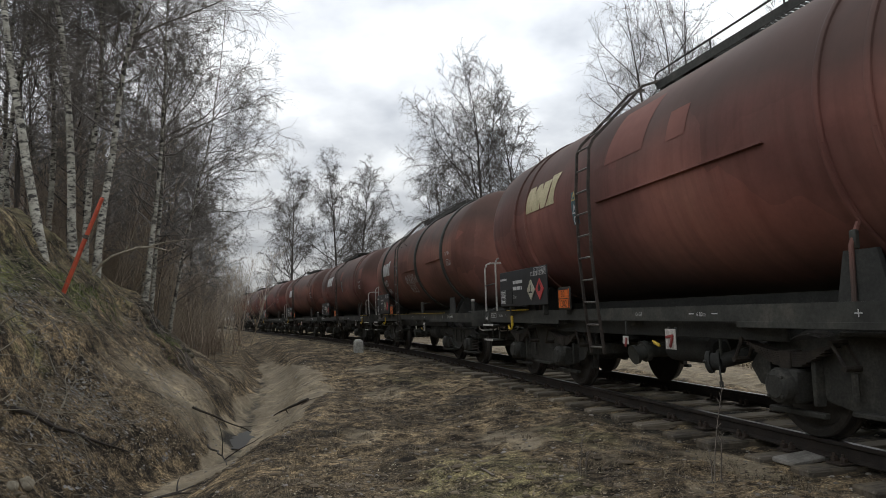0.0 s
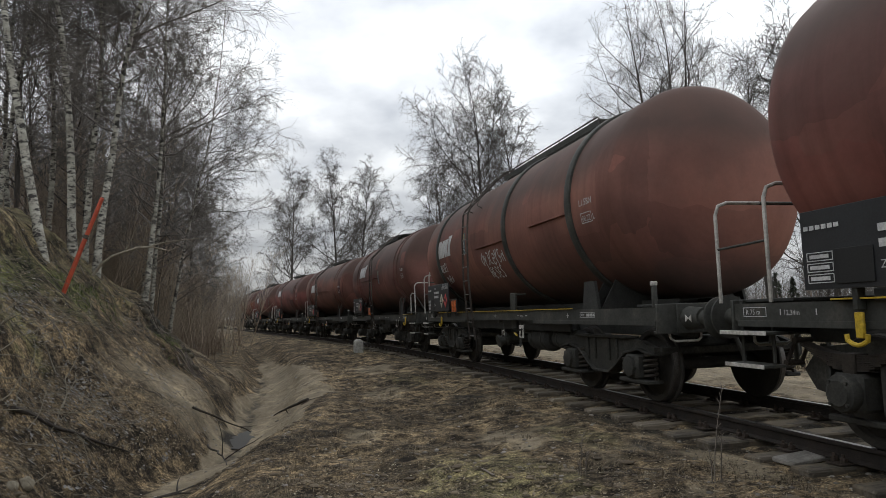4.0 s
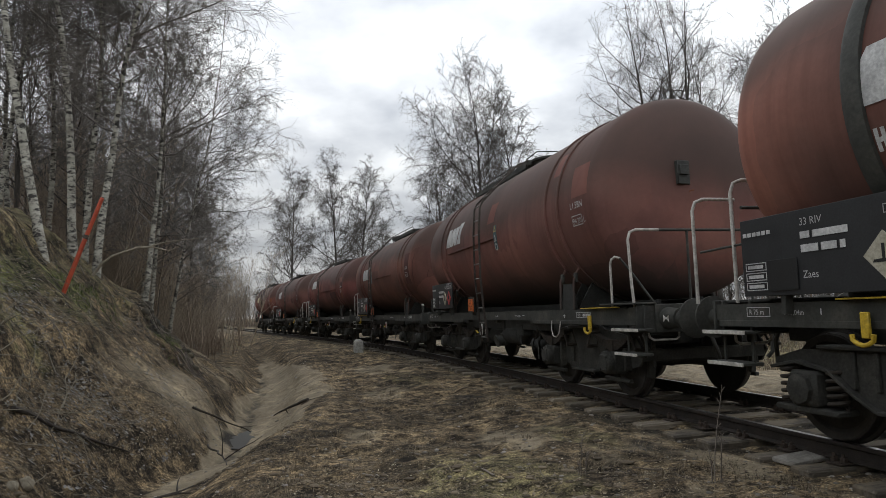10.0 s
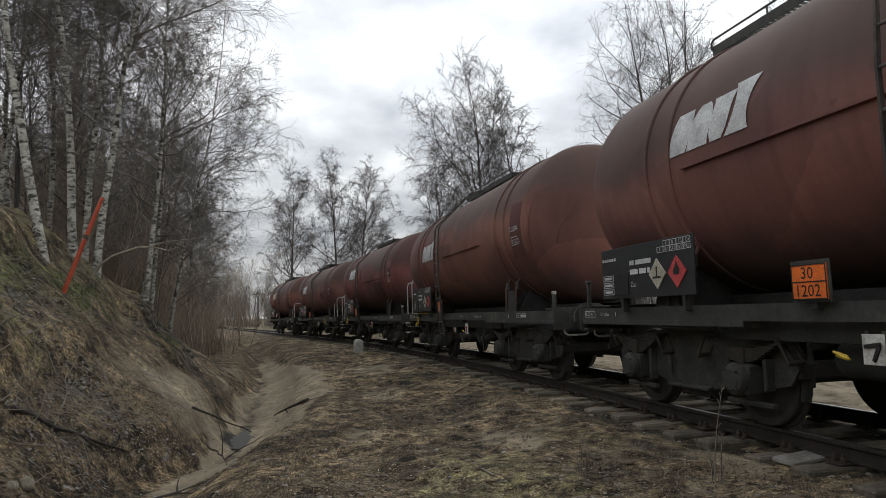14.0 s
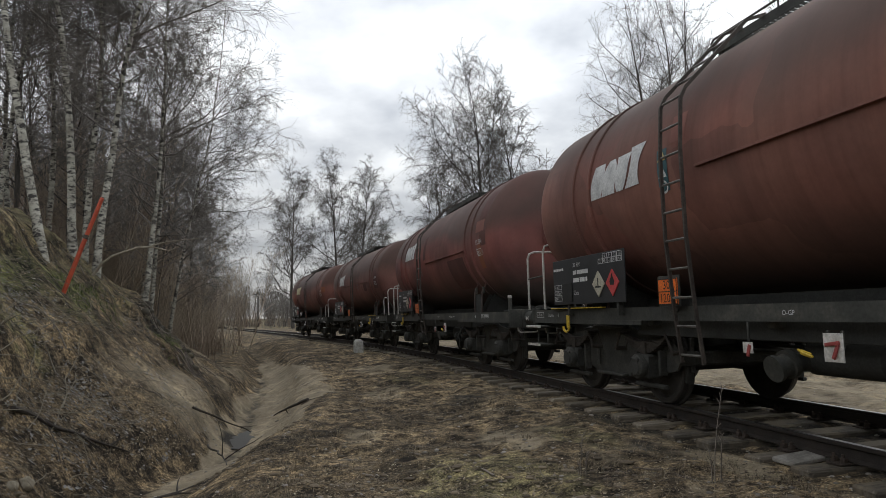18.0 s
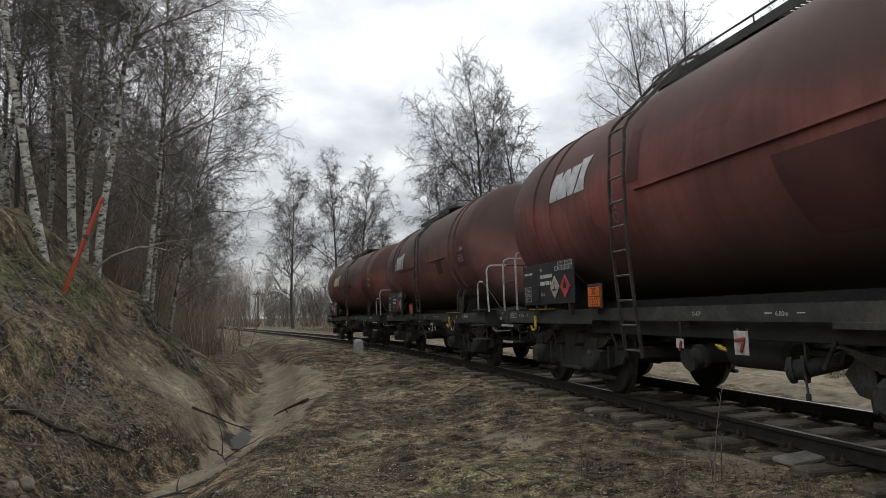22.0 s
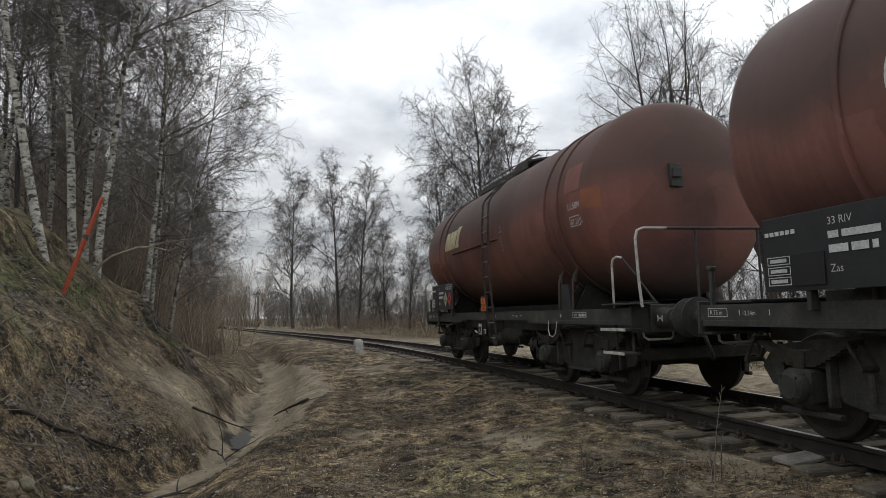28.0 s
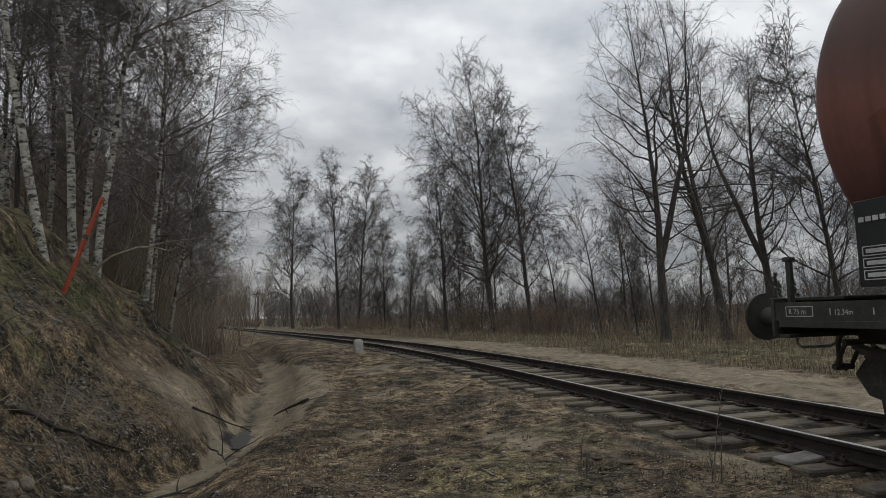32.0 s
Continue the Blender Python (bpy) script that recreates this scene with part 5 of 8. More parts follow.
def frame_parts(end, pivot):
    """Underframe pieces that all wagons share: name, mesh, material."""
    out = []
    for s in (-1, 1):
        g = Geo()
        y = s * 1.27
        g.sweep_x([(y, 1.035), (y - s * 0.085, 1.035), (y - s * 0.085, 1.048), (y - s * 0.012, 1.05), (y - s * 0.012, 1.172), (y - s * 0.085, 1.176), (y - s * 0.085, 1.19), (y, 1.19)], -end + 0.02, end - 0.02)
        for e in (-1, 1):
            g.box((e * (end + 2.0) / 2, y - s * 0.004, 1.008), (end - 2.1, 0.012, 0.056), 0.003)
        out.append(("side_sill", g.mesh("side_sill", 30), M_FRAME))
        # added near-black plate and beam that stand for the shade inside the underframe
        g = Geo()
        g.box((0, s * 1.05, 1.0), (2 * pivot - 1.9, 0.05, 0.30), 0.01)
        out.append(("shade_infill_plate", g.mesh("shade_infill_plate"), M_DARKSTEEL))
        g = Geo()
        g.box((0, s * 0.60, 0.985), (2 * end - 0.4, 0.04, 0.33), 0.008)
        out.append(("shade_infill_beam", g.mesh("shade_infill_beam"), M_DARKSTEEL))
    for e in (-1, 1):
        g = Geo()
        g.box((e * end, 0, 1.06), (0.035, 2.58, 0.34), 0.008)
        g.box((e * (end - 0.07), 0, 0.905), (0.14, 2.5, 0.03), 0.008)
        out.append(("headstock", g.mesh("headstock"), M_FRAME))
        for s in (-1, 1):
            b = Geo()
            b.box((e * (end + 0.03), s * 0.875, 1.06), (0.03, 0.34, 0.34), 0.01)
            b.lathe([(0.0, 0.135), (0.10, 0.125), (0.30, 0.118), (0.30, 0.092), (0.545, 0.088), (0.56, 0.225), (0.585, 0.225), (0.60, 0.19), (0.606, 0.01)],
                    (e * (end + 0.02), s * 0.875, 1.06), (e, 0, 0), 28)
            out.append(("buffer", b.mesh("buffer"), M_FRAME))
            if s < 0:
                mk = Geo()
                xm, ym = e * (end + 0.19), -0.875 - 0.128
                for d in (-1, 1):
                    mk.plate([(xm, 1.06), (xm + d * 0.055, 1.02), (xm + d * 0.055, 1.10)][::d], ym - 0.003, ym + 0.003)
                out.append(("buffer_mark", mk.mesh("buffer_mark"), M_WHITE))
        hd = Geo()
        hd.tube([(e * (end - 0.05), -1.10, 0.90), (e * (end - 0.04), -1.09, 0.83), (e * (end - 0.03), -1.04, 0.80), (e * (end - 0.03), -0.74, 0.80), (e * (end - 0.04), -0.69, 0.83), (e * (end - 0.05), -0.68, 0.90)], 0.014, 8)
        out.append(("shunter_handle", hd.mesh("shunter_handle"), M_RAILING))
        c = Geo()
        c.tube([(e * (end + 0.01), 0, 1.05), (e * (end + 0.23), 0, 1.05)], 0.045, 10)
        c.tube([(e * (end + 0.21), 0.0, 1.08), (e * (end + 0.27), 0, 1.02), (e * (end + 0.29), 0, 0.88), (e * (end + 0.25), 0, 0.74), (e * (end + 0.19), 0, 0.72)], 0.024, 8)
        c.tube([(e * (end + 0.23), -0.16, 0.97), (e * (end + 0.23), 0.16, 0.97)], 0.022, 8)
        out.append(("screw_coupling", c.mesh("screw_coupling"), M_BOGIE))
        for s in (-0.42, 0.42):
            h = Geo()
            h.tube([(e * (end + 0.01), s, 0.98), (e * (end + 0.15), s, 0.94), (e * (end + 0.23), s, 0.80), (e * (end + 0.27), s * 0.9, 0.62), (e * (end + 0.23), s * 0.8, 0.55)], 0.024, 8)
            out.append(("brake_hose", h.mesh("brake_hose"), M_FRAME))
    for x in (-2.0, 0.0, 2.0):
        g = Geo()
        g.box((x, 0, 1.07), (0.12, 2.36, 0.20), 0.01)
        out.append(("cross_member", g.mesh("cross_member"), M_FRAME))
    g = Geo()
    for s in (-0.3, 0.3):
        g.box((0, s, 1.07), (2 * end - 0.1, 0.09, 0.22), 0.01)
    out.append(("centre_sill", g.mesh("centre_sill"), M_FRAME))
    for e in (-1, 1):
        g = Geo()
        # saddle: cradle plates cut to the barrel, and a short stool on each side
        for xx in (-0.16, 0.16):
            n = 10
            pts = []
            for k in range(n + 1):
                a = math.radians(-128 + 76 * k / n)
                pts.append(((TANK_R + 0.004) * math.cos(a), TANK_Z + (TANK_R + 0.004) * math.sin(a)))
            poly = [(-1.10, 1.19)] + pts + [(1.10, 1.19)]
            m = len(poly)
            vs = [(e * pivot + xx - 0.012, y, z) for y, z in poly] + [(e * pivot + xx + 0.012, y, z) for y, z in poly]
            g.add(vs, [tuple(range(m)), tuple(range(2 * m - 1, m - 1, -1))] + [((i + 1) % m, i, m + i, m + (i + 1) % m) for i in range(m)])
        for s in (-1, 1):
            g.plate([(e * pivot - 0.24, 1.19), (e * pivot + 0.24, 1.19), (e * pivot + 0.15, 1.58), (e * pivot - 0.15, 1.58)], s * 1.15, s * 1.19)
        out.append(("saddle", g.mesh("saddle"), M_DARKSTEEL))
    # added near-black beams that fill in the shade between barrel and sills
    for s in (-1, 1):
        g = Geo()
        g.box((0, s * 0.45, 1.235), (2 * end - 1.6, 0.06, 0.12), 0.01)
        out.append(("belly_infill_beam", g.mesh("belly_infill_beam"), M_DARKSTEEL))
    # brake gear under the middle
    g = Geo()
    g.lathe([(-0.55, 0.02), (-0.55, 0.12), (-0.50, 0.16), (0.50, 0.16), (0.55, 0.12), (0.55, 0.02)], (0.25, -0.42, 0.80), (1, 0, 0), 20)
    g.box((0.0, -0.42, 0.95), (0.05, 0.40, 0.06), 0.008)
    g.box((0.5, -0.42, 0.95), (0.05, 0.40, 0.06), 0.008)
    out.append(("air_tank", g.mesh("air_tank"), M_BOGIE))
    g = Geo()
    g.lathe([(-0.30, 0.02), (-0.30, 0.17), (0.06, 0.19), (0.22, 0.10), (0.45, 0.03)], (-0.85, 0.5, 0.76), (1, 0, 0), 18)
    out.append(("brake_cylinder", g.mesh("brake_cylinder"), M_FRAME))
    g = Geo()
    g.tube([(-2.3, -0.20, 0.66), (2.3, -0.20, 0.62)], 0.022, 6)
    g.tube([(-1.9, 0.25, 0.70), (1.9, 0.25, 0.66)], 0.022, 6)
    g.tube([(-end + 0.1, -0.55, 0.90), (-3.0, -0.55, 0.94), (3.0, -0.55, 0.94), (end - 0.1, -0.55, 0.90)], 0.018, 6)
    out.append(("brake_rod", g.mesh("brake_rod"), M_FRAME))
    g = Geo()
    g.tube([(0.0, 0, 1.34), (0.0, 0, 0.72)], 0.10, 14)
    g.tube([(0.0, -1.05, 0.66), (0.0, 1.05, 0.66)], 0.085, 14)
    for s in (-1, 1):
        g.lathe([(0, 0.13), (0.06, 0.13), (0.06, 0.10), (0.16, 0.09), (0.16, 0.12), (0.20, 0.12), (0.20, 0.01)], (0.0, s * 1.0, 0.66), (0, s, -0.25), 16)
    out.append(("outlet_pipe", g.mesh("outlet_pipe"), M_FRAME))
    for e in (-1, 1):
        g = Geo()
        g.box((e * (end - 0.33), 0, 1.215), (0.62, 2.3, 0.03), 0.006)
        out.append(("end_deck", g.mesh("end_deck"), M_DARKSTEEL))
    # manhole on top
    g = Geo()
    g.lathe([(0, 0.34), (0.12, 0.34), (0.13, 0.40), (0.17, 0.40), (0.20, 0.30), (0.22, 0.02)], (0.35, 0, TANK_Z + TANK_R - 0.04), (0, 0, 1), 24)
    out.append(("manhole", g.mesh("manhole"), M_FRAME))
    return out


SHARED = {3.40: frame_parts(5.48, 3.40), 4.0: frame_parts(5.80, 4.0)}


def end_rail(parent, x, z0, z1, material):
    """A railing across the wagon's end."""
    g = Geo()
    g.tube([(x, -0.85, z1), (x, 1.15, z1), (x, 1.22, z1 - 0.08), (x, 1.22, z0)], 0.018, 10)
    for y in (-0.45, 0.45):
        g.tube([(x, y, z0), (x, y, z1)], 0.016, 8)
    return part("end_railing", g, material, parent)


def steps(parent, x, material):
    for z, w in ((0.93, 0.62), (0.64, 0.52)):
        g = Geo()
        g.box((x, -1.27, z), (w, 0.22, 0.03), 0.006)
        st = part("step", g, M_FRAME, parent)
        e = Geo()
        e.box((x, -1.385, z), (w, 0.012, 0.036), 0.003)
        part("step_edge", e, material, st)
    for xx in (-0.2, 0.2):
        g = Geo()
        g.box((x + xx, -1.22, 0.92), (0.035, 0.02, 0.60), 0.004)
        part("step_hanger", g, M_FRAME, parent)


def ladder(parent, x, top_z=4.16):
    """Two flat stringers that rise beside the sill and bend over the barrel, with rungs between them."""
    line = [(-1.43, 0.62), (-1.49, 1.20), (-1.54, 1.9), (-1.54, 2.75), (-1.50, 3.26), (-1.44, 3.38), (-0.66, 4.14), (-0.42, top_z + 0.06)]
    for xx in (0, 0.36):
        vs, fs = [], []
        for i, (yy, zz) in enumerate(line):
            (ya, za), (yb, zb) = line[max(i - 1, 0)], line[min(i + 1, len(line) - 1)]
            ln = math.hypot(yb - ya, zb - za)
            ny, nz = -(zb - za) / ln * 0.018, (yb - ya) / ln * 0.018
            vs += [(x + xx - 0.011, yy - ny, zz - nz), (x + xx + 0.011, yy - ny, zz - nz), (x + xx + 0.011, yy + ny, zz + nz), (x + xx - 0.011, yy + ny, zz + nz)]
        for i in range(len(line) - 1):
            for k in range(4):
                fs.append((4 * i + k, 4 * i + (k + 1) % 4, 4 * i + 4 + (k + 1) % 4, 4 * i + 4 + k))
        fs += [(3, 2, 1, 0), tuple(range(4 * len(line) - 4, 4 * len(line)))]
        part("ladder_stringer", Geo().add(vs, fs), M_LADDER, parent)
    acc, nxt = 0.0, 0.08
    for (ya, za), (yb, zb) in zip(line, line[1:]):
        ln = math.hypot(yb - ya, zb - za)
        while nxt < acc + ln:
            t = (nxt - acc) / ln
            g = Geo()
            y, z = ya + (yb - ya) * t, za + (zb - za) * t
            g.tube([(x, y, z), (x + 0.36, y, z)], 0.013, 6)
            part("rung", g, M_RUNG, parent)
            nxt += 0.29
        acc += ln


def catwalk(parent, x0, x1, rail):
    """A grating walkway along the top with a low edge rail, and a hoop across its end where it stops short."""
    z = TANK_Z + TANK_R + 0.075
    g = Geo()
    for y in (-0.42, -0.14, 0.14, 0.42):
        g.box(((x0 + x1) / 2, y, z), (x1 - x0, 0.03, 0.05), 0.004)
    n = int((x1 - x0) / 0.07)
    for k in range(n + 1):
        g.box((x0 + (x1 - x0) * k / n, 0, z + 0.01), (0.012, 0.88, 0.03), 0.002)
    for y in (-0.45, 0.45):
        g.box(((x0 + x1) / 2, y, z - 0.03), (x1 - x0, 0.012, 0.11), 0.003)
    part("catwalk", g, M_FRAME, parent)
    for x in (x0 + 0.1, (x0 + x1) / 2, x1 - 0.1):
        b = Geo()
        b.box((x, 0, z - 0.045), (0.05, 0.8, 0.10), 0.006)
        for y in (-0.43, 0.43):
            b.box((x, y, z - 0.085), (0.05, 0.012, 0.16), 0.003)
        part("catwalk_support", b, M_FRAME, parent)
    far = x1 - 0.62 if x0 < -2.5 else x1
    y, h = -0.46, z + rail
    r = Geo()
    r.tube([(x0, y, z - 0.02), (x0, y, h - 0.03), (x0 + 0.04, y, h), (far - 0.04, y, h), (far, y, h - 0.03), (far, y, z - 0.02)], 0.013, 8)
    for x in np.linspace(x0, far, 4)[1:-1]:
        r.tube([(x, y, z), (x, y, h)], 0.010, 6)
    part("catwalk_railing", r, M_FRAME, parent)
    if x0 < -2.5:
        r = Geo()
        r.tube([(x1, -0.44, z), (x1, -0.43, z + 0.10), (x1 + 0.02, -0.20, z + 0.27), (x1 + 0.02, 0.25, z + 0.29), (x1, 0.44, z + 0.10), (x1, 0.44, z)], 0.013, 8)
        part("end_hoop", r, M_FRAME, parent)
        g = Geo()
        g.box((x1 - 0.30, 0.0, z + 0.065), (0.56, 0.84, 0.07), 0.01)
        part("hatch_platform", g, M_FRAME, parent)


def info_panel(parent, x0, x1, z0, z1, kind, red_first, head, loads):
    """The black lettered panel at the wagon's end."""
    y = -1.37
    g = Geo()
    g.box(((x0 + x1) / 2, y + 0.012, (z0 + z1) / 2), (x1 - x0, 0.02, z1 - z0), 0.004)
    p = part("info_panel", g, M_BLACK, parent, "black lettered panel")
    for xx in (x0 + 0.45, x1 - 0.25):
        b = Geo()
        b.box((xx, y + 0.06, z0 - 0.05), (0.05, 0.08, 0.22), 0.006)
        part("panel_bracket", b, M_FRAME, parent)
    f = y - 0.004
    w, h = x1 - x0, z1 - z0
    cx = x0 + 0.72
    if head:
        flat_text("lettering", head, 0.085, cx, z1 - 0.13, f, M_LETTER, p)
    flat_text("lettering", kind, 0.085, cx, z0 + 0.13, f, M_LETTER, p)
    rects = [(cx, z1 - 0.235, 0.10, 0.055), (cx + 0.13, z1 - 0.235, 0.34, 0.055), (cx, z1 - 0.345, 0.18, 0.06), (cx + 0.21, z1 - 0.345, 0.15, 0.06), (cx + 0.39, z1 - 0.345, 0.05, 0.06)]
    rects += [(x0 + 0.04 + 0.06 * i, z1 - 0.155, 0.045, 0.035) for i in range(6)]
    for i in range(3):
        rects += outline(x0 + 0.05, z0 + 0.05 + 0.085 * i, 0.26, 0.07, 0.007)
        if loads:
            flat_text("lettering", loads[2 - i], 0.052, x0 + 0.065, z0 + 0.068 + 0.085 * i, f, M_LETTER, p)
        else:
            rects += [(x0 + 0.08, z0 + 0.07 + 0.085 * i, 0.19, 0.03)]
    gx, gz = x1 - 0.66, z1 - 0.145
    for i, (head, low) in enumerate((("", "S"), ("A", "48.7"), ("B", "51.0"), ("C2", "58.0"), ("C4", "59.0"))):
        rects += outline(gx + 0.125 * i, gz, 0.125, 0.065, 0.006)
        flat_text("lettering", low, 0.055, gx + 0.125 * i + (0.045 if not i else 0.012), gz + 0.013, f, M_LETTER, p)
        if i:
            rects += outline(gx + 0.125 * i, gz + 0.062, 0.125, 0.065, 0.006)
            flat_text("lettering", head, 0.055, gx + 0.125 * i + 0.04, gz + 0.075, f, M_LETTER, p)
    if not head:
        rects.append((cx, z1 - 0.13, 0.10, 0.055))
    bars("lettering_bar", rects, f, M_LETTER, p)
    g = Geo()
    g.box((x0 + 0.50, f - 0.002, z0 + 0.17), (0.34, 0.008, 0.26), 0.003)
    part("card_holder", g, M_INK, p)
    for k, xx in enumerate((x1 - 0.68, x1 - 0.30)):
        s = 0.17
        col = M_REDSIGN if (k == 0) == red_first else M_DIAMOND
        d = Geo()
        d.plate([(xx - s, z0 + 0.25), (xx, z0 + 0.25 - s), (xx + s, z0 + 0.25), (xx, z0 + 0.25 + s)], y - 0.010, y + 0.002)
        part("hazard_sign", d, col, p, "red flammable hazard diamond" if col is M_REDSIGN else "white environmental hazard diamond", smooth_angle=0)
        ink = Geo()
        if col is M_REDSIGN:
            ink.plate([(xx - 0.05, z0 + 0.22), (xx - 0.06, z0 + 0.27), (xx - 0.025, z0 + 0.31), (xx, z0 + 0.37), (xx + 0.03, z0 + 0.31), (xx + 0.06, z0 + 0.27), (xx + 0.045, z0 + 0.22)], y - 0.013, y - 0.011)
        else:
            ink.plate([(xx - 0.09, z0 + 0.20), (xx + 0.09, z0 + 0.20), (xx + 0.07, z0 + 0.22), (xx + 0.01, z0 + 0.225), (xx + 0.012, z0 + 0.33), (xx - 0.014, z0 + 0.33), (xx - 0.012, z0 + 0.225), (xx - 0.08, z0 + 0.22)], y - 0.013, y - 0.011)
        part("symbol", ink, M_INK, p, smooth_angle=0)


def orange_plate(parent, x, z0):
    y = -1.36
    g = Geo()
    g.box((x + 0.20, y + 0.012, z0 + 0.155), (0.40, 0.02, 0.33), 0.004)
    part("plate_holder", g, M_FRAME, parent)
    g = Geo()
    g.box((x + 0.20, y - 0.004, z0 + 0.15), (0.36, 0.012, 0.28), 0.004)
    p = part("orange_hazard_plate", g, M_ORANGE, parent, "orange hazard number plate")
    f = y - 0.013
    bars("plate_frame_lines", outline(x + 0.02, z0 + 0.01, 0.36, 0.28, 0.010) + [(x + 0.02, z0 + 0.145, 0.36, 0.010)], f, M_INK, p)
    flat_text("lettering", "30", 0.135, x + 0.12, z0 + 0.175, f, M_INK, p)
    flat_text("lettering", "1202", 0.135, x + 0.05, z0 + 0.035, f, M_INK, p)
    b = Geo()
    b.box((x + 0.20, y + 0.06, z0 - 0.02), (0.06, 0.08, 0.10), 0.006)
    part("plate_bracket", b, M_FRAME, parent)


def warning_signs(parent, u, z, dark):
    """A column of three small signs on the barrel, each triangle with a darker middle."""
    if dark:
        patch_on_tank("sign_backing", u - 0.01, z + 0.02, 0.19, 0.46, M_BLUESIGN, parent)
    for k, dz in enumerate((0.40, 0.22)):
        for name, s, m, lift in (("warning_triangle", 1.0, (M_SIGNYELLOW if k == 0 else M_LETTER) if dark else M_FADED, 0.009), ("symbol", 0.5, M_BLUESIGN if dark else M_PATCH_D, 0.012)):
            c, w, h = 0.085, 0.155 * s, 0.135 * s
            y0 = 0.018 if s < 1 else 0.0
            g = on_tank(u, z + dz - 0.05, [(c - w / 2, y0), (c + w / 2, y0), (c, y0 + h)], [(0, 1, 2)], lift)
            part(name, quick_mesh(name, g.v, g.f), m, parent)
    n = 14
    pts = [(0.085 + 0.072 * math.cos(2 * math.pi * i / n), 0.05 + 0.072 * math.sin(2 * math.pi * i / n)) for i in range(n)]
    pts += [(0.085 + 0.050 * math.cos(2 * math.pi * i / n), 0.05 + 0.050 * math.sin(2 * math.pi * i / n)) for i in range(n)]
    fs = [(i, (i + 1) % n, n + (i + 1) % n, n + i) for i in range(n)]
    g = on_tank(u, z + 0.02, pts, fs, 0.008)
    part("warning_ring", quick_mesh("warning_ring", g.v, g.f), M_LETTER if dark else M_FADED, parent)


# shapes of sprayed strokes: bends, loops and zigzags that spell nothing
SPRAYED = [[(0.9, 1.0), (0.2, 0.8), (0.1, 0.2), (0.9, 0.0)], [(0.0, 0.0), (0.1, 1.0), (0.9, 0.1), (1.0, 1.0)], [(0.5, 1.0), (0.0, 0.5), (0.5, 0.0), (1.0, 0.5), (0.5, 1.0)],
           [(0.0, 1.0), (0.45, 0.45), (1.0, 1.0), (0.3, -0.2)], [(0.9, 0.95), (0.2, 0.9), (0.3, 0.5), (0.9, 0.4), (0.7, 0.0), (0.0, 0.05)], [(0.1, 1.0), (0.15, 0.0), (0.2, 0.5), (0.8, 0.55), (0.8, 0.0)]]


STROKE = {"H": [[(0, 0), (0.05, 1)], [(0.75, 0), (0.8, 1)], [(0.0, 0.5), (0.8, 0.55)]], "E": [[(0.75, 1.0), (0.1, 0.95), (0.0, 0.05), (0.75, 0.0)], [(0.05, 0.5), (0.6, 0.52)]],
          "S": [[(0.8, 0.9), (0.45, 1.0), (0.1, 0.8), (0.35, 0.52), (0.72, 0.3), (0.45, 0.0), (0.0, 0.1)]]}


def rounded(ctrl):
    """A smooth line through a few points."""
    line = []
    for k in range(len(ctrl) - 1):
        p0, p1, p2, p3 = ctrl[max(k - 1, 0)], ctrl[k], ctrl[k + 1], ctrl[min(k + 2, len(ctrl) - 1)]
        for s in range(5):
            t = s / 5
            line.append(tuple(0.5 * (2 * p1[i] + (p2[i] - p0[i]) * t + (2 * p0[i] - 5 * p1[i] + 4 * p2[i] - p3[i]) * t * t + (3 * p1[i] - p0[i] - 3 * p2[i] + p3[i]) * t ** 3) for i in (0, 1)))
    return line + [ctrl[-1]]


def scrawl(parent, u, z, words, material):
    """Sprayed strokes in rows: a word, or a count of bends and loops that spell nothing."""
    rng = random.Random(int(u * 100) + 7)
    g0 = Geo()
    for row, (what, size) in enumerate(words):
        x = 0.22 * row
        for c in (what if isinstance(what, str) else range(what)):
            w, h = size * rng.uniform(0.7, 1.0), size * rng.uniform(1.5, 1.9)
            y0 = -row * 0.30 - rng.uniform(0, 0.12) * h
            if isinstance(what, str):
                lines, shake = STROKE[c], 0.05
            else:
                flip = rng.random() < 0.5
                lines, shake = [[(1 - a if flip else a, b) for a, b in SPRAYED[rng.randrange(len(SPRAYED))]]], 0.10
            for one in lines:
                line = rounded([(x + (a + rng.uniform(-shake, shake)) * w, y0 + (b + rng.uniform(-shake, shake)) * h) for a, b in one])
                for (xa, ya), (xb, yb) in zip(line, line[1:]):
                    dx, dy = xb - xa, yb - ya
                    ln = math.hypot(dx, dy) + 1e-6
                    nx, ny = -dy / ln * 0.017, dx / ln * 0.017
                    g = on_tank(u, z, [(xa - nx, ya - ny), (xb - nx, yb - ny), (xb + nx, yb + ny), (xa + nx, ya + ny)], [(0, 1, 2, 3)], 0.0085)
                    g0.add(g.v, g.f)
            x += size * 1.2
    tagged(part("sprayed_scrawl", quick_mesh("sprayed_scrawl", g0.v, g0.f), material, parent, "white sprayed scrawl"), kind="stuff")


WAGONS = []


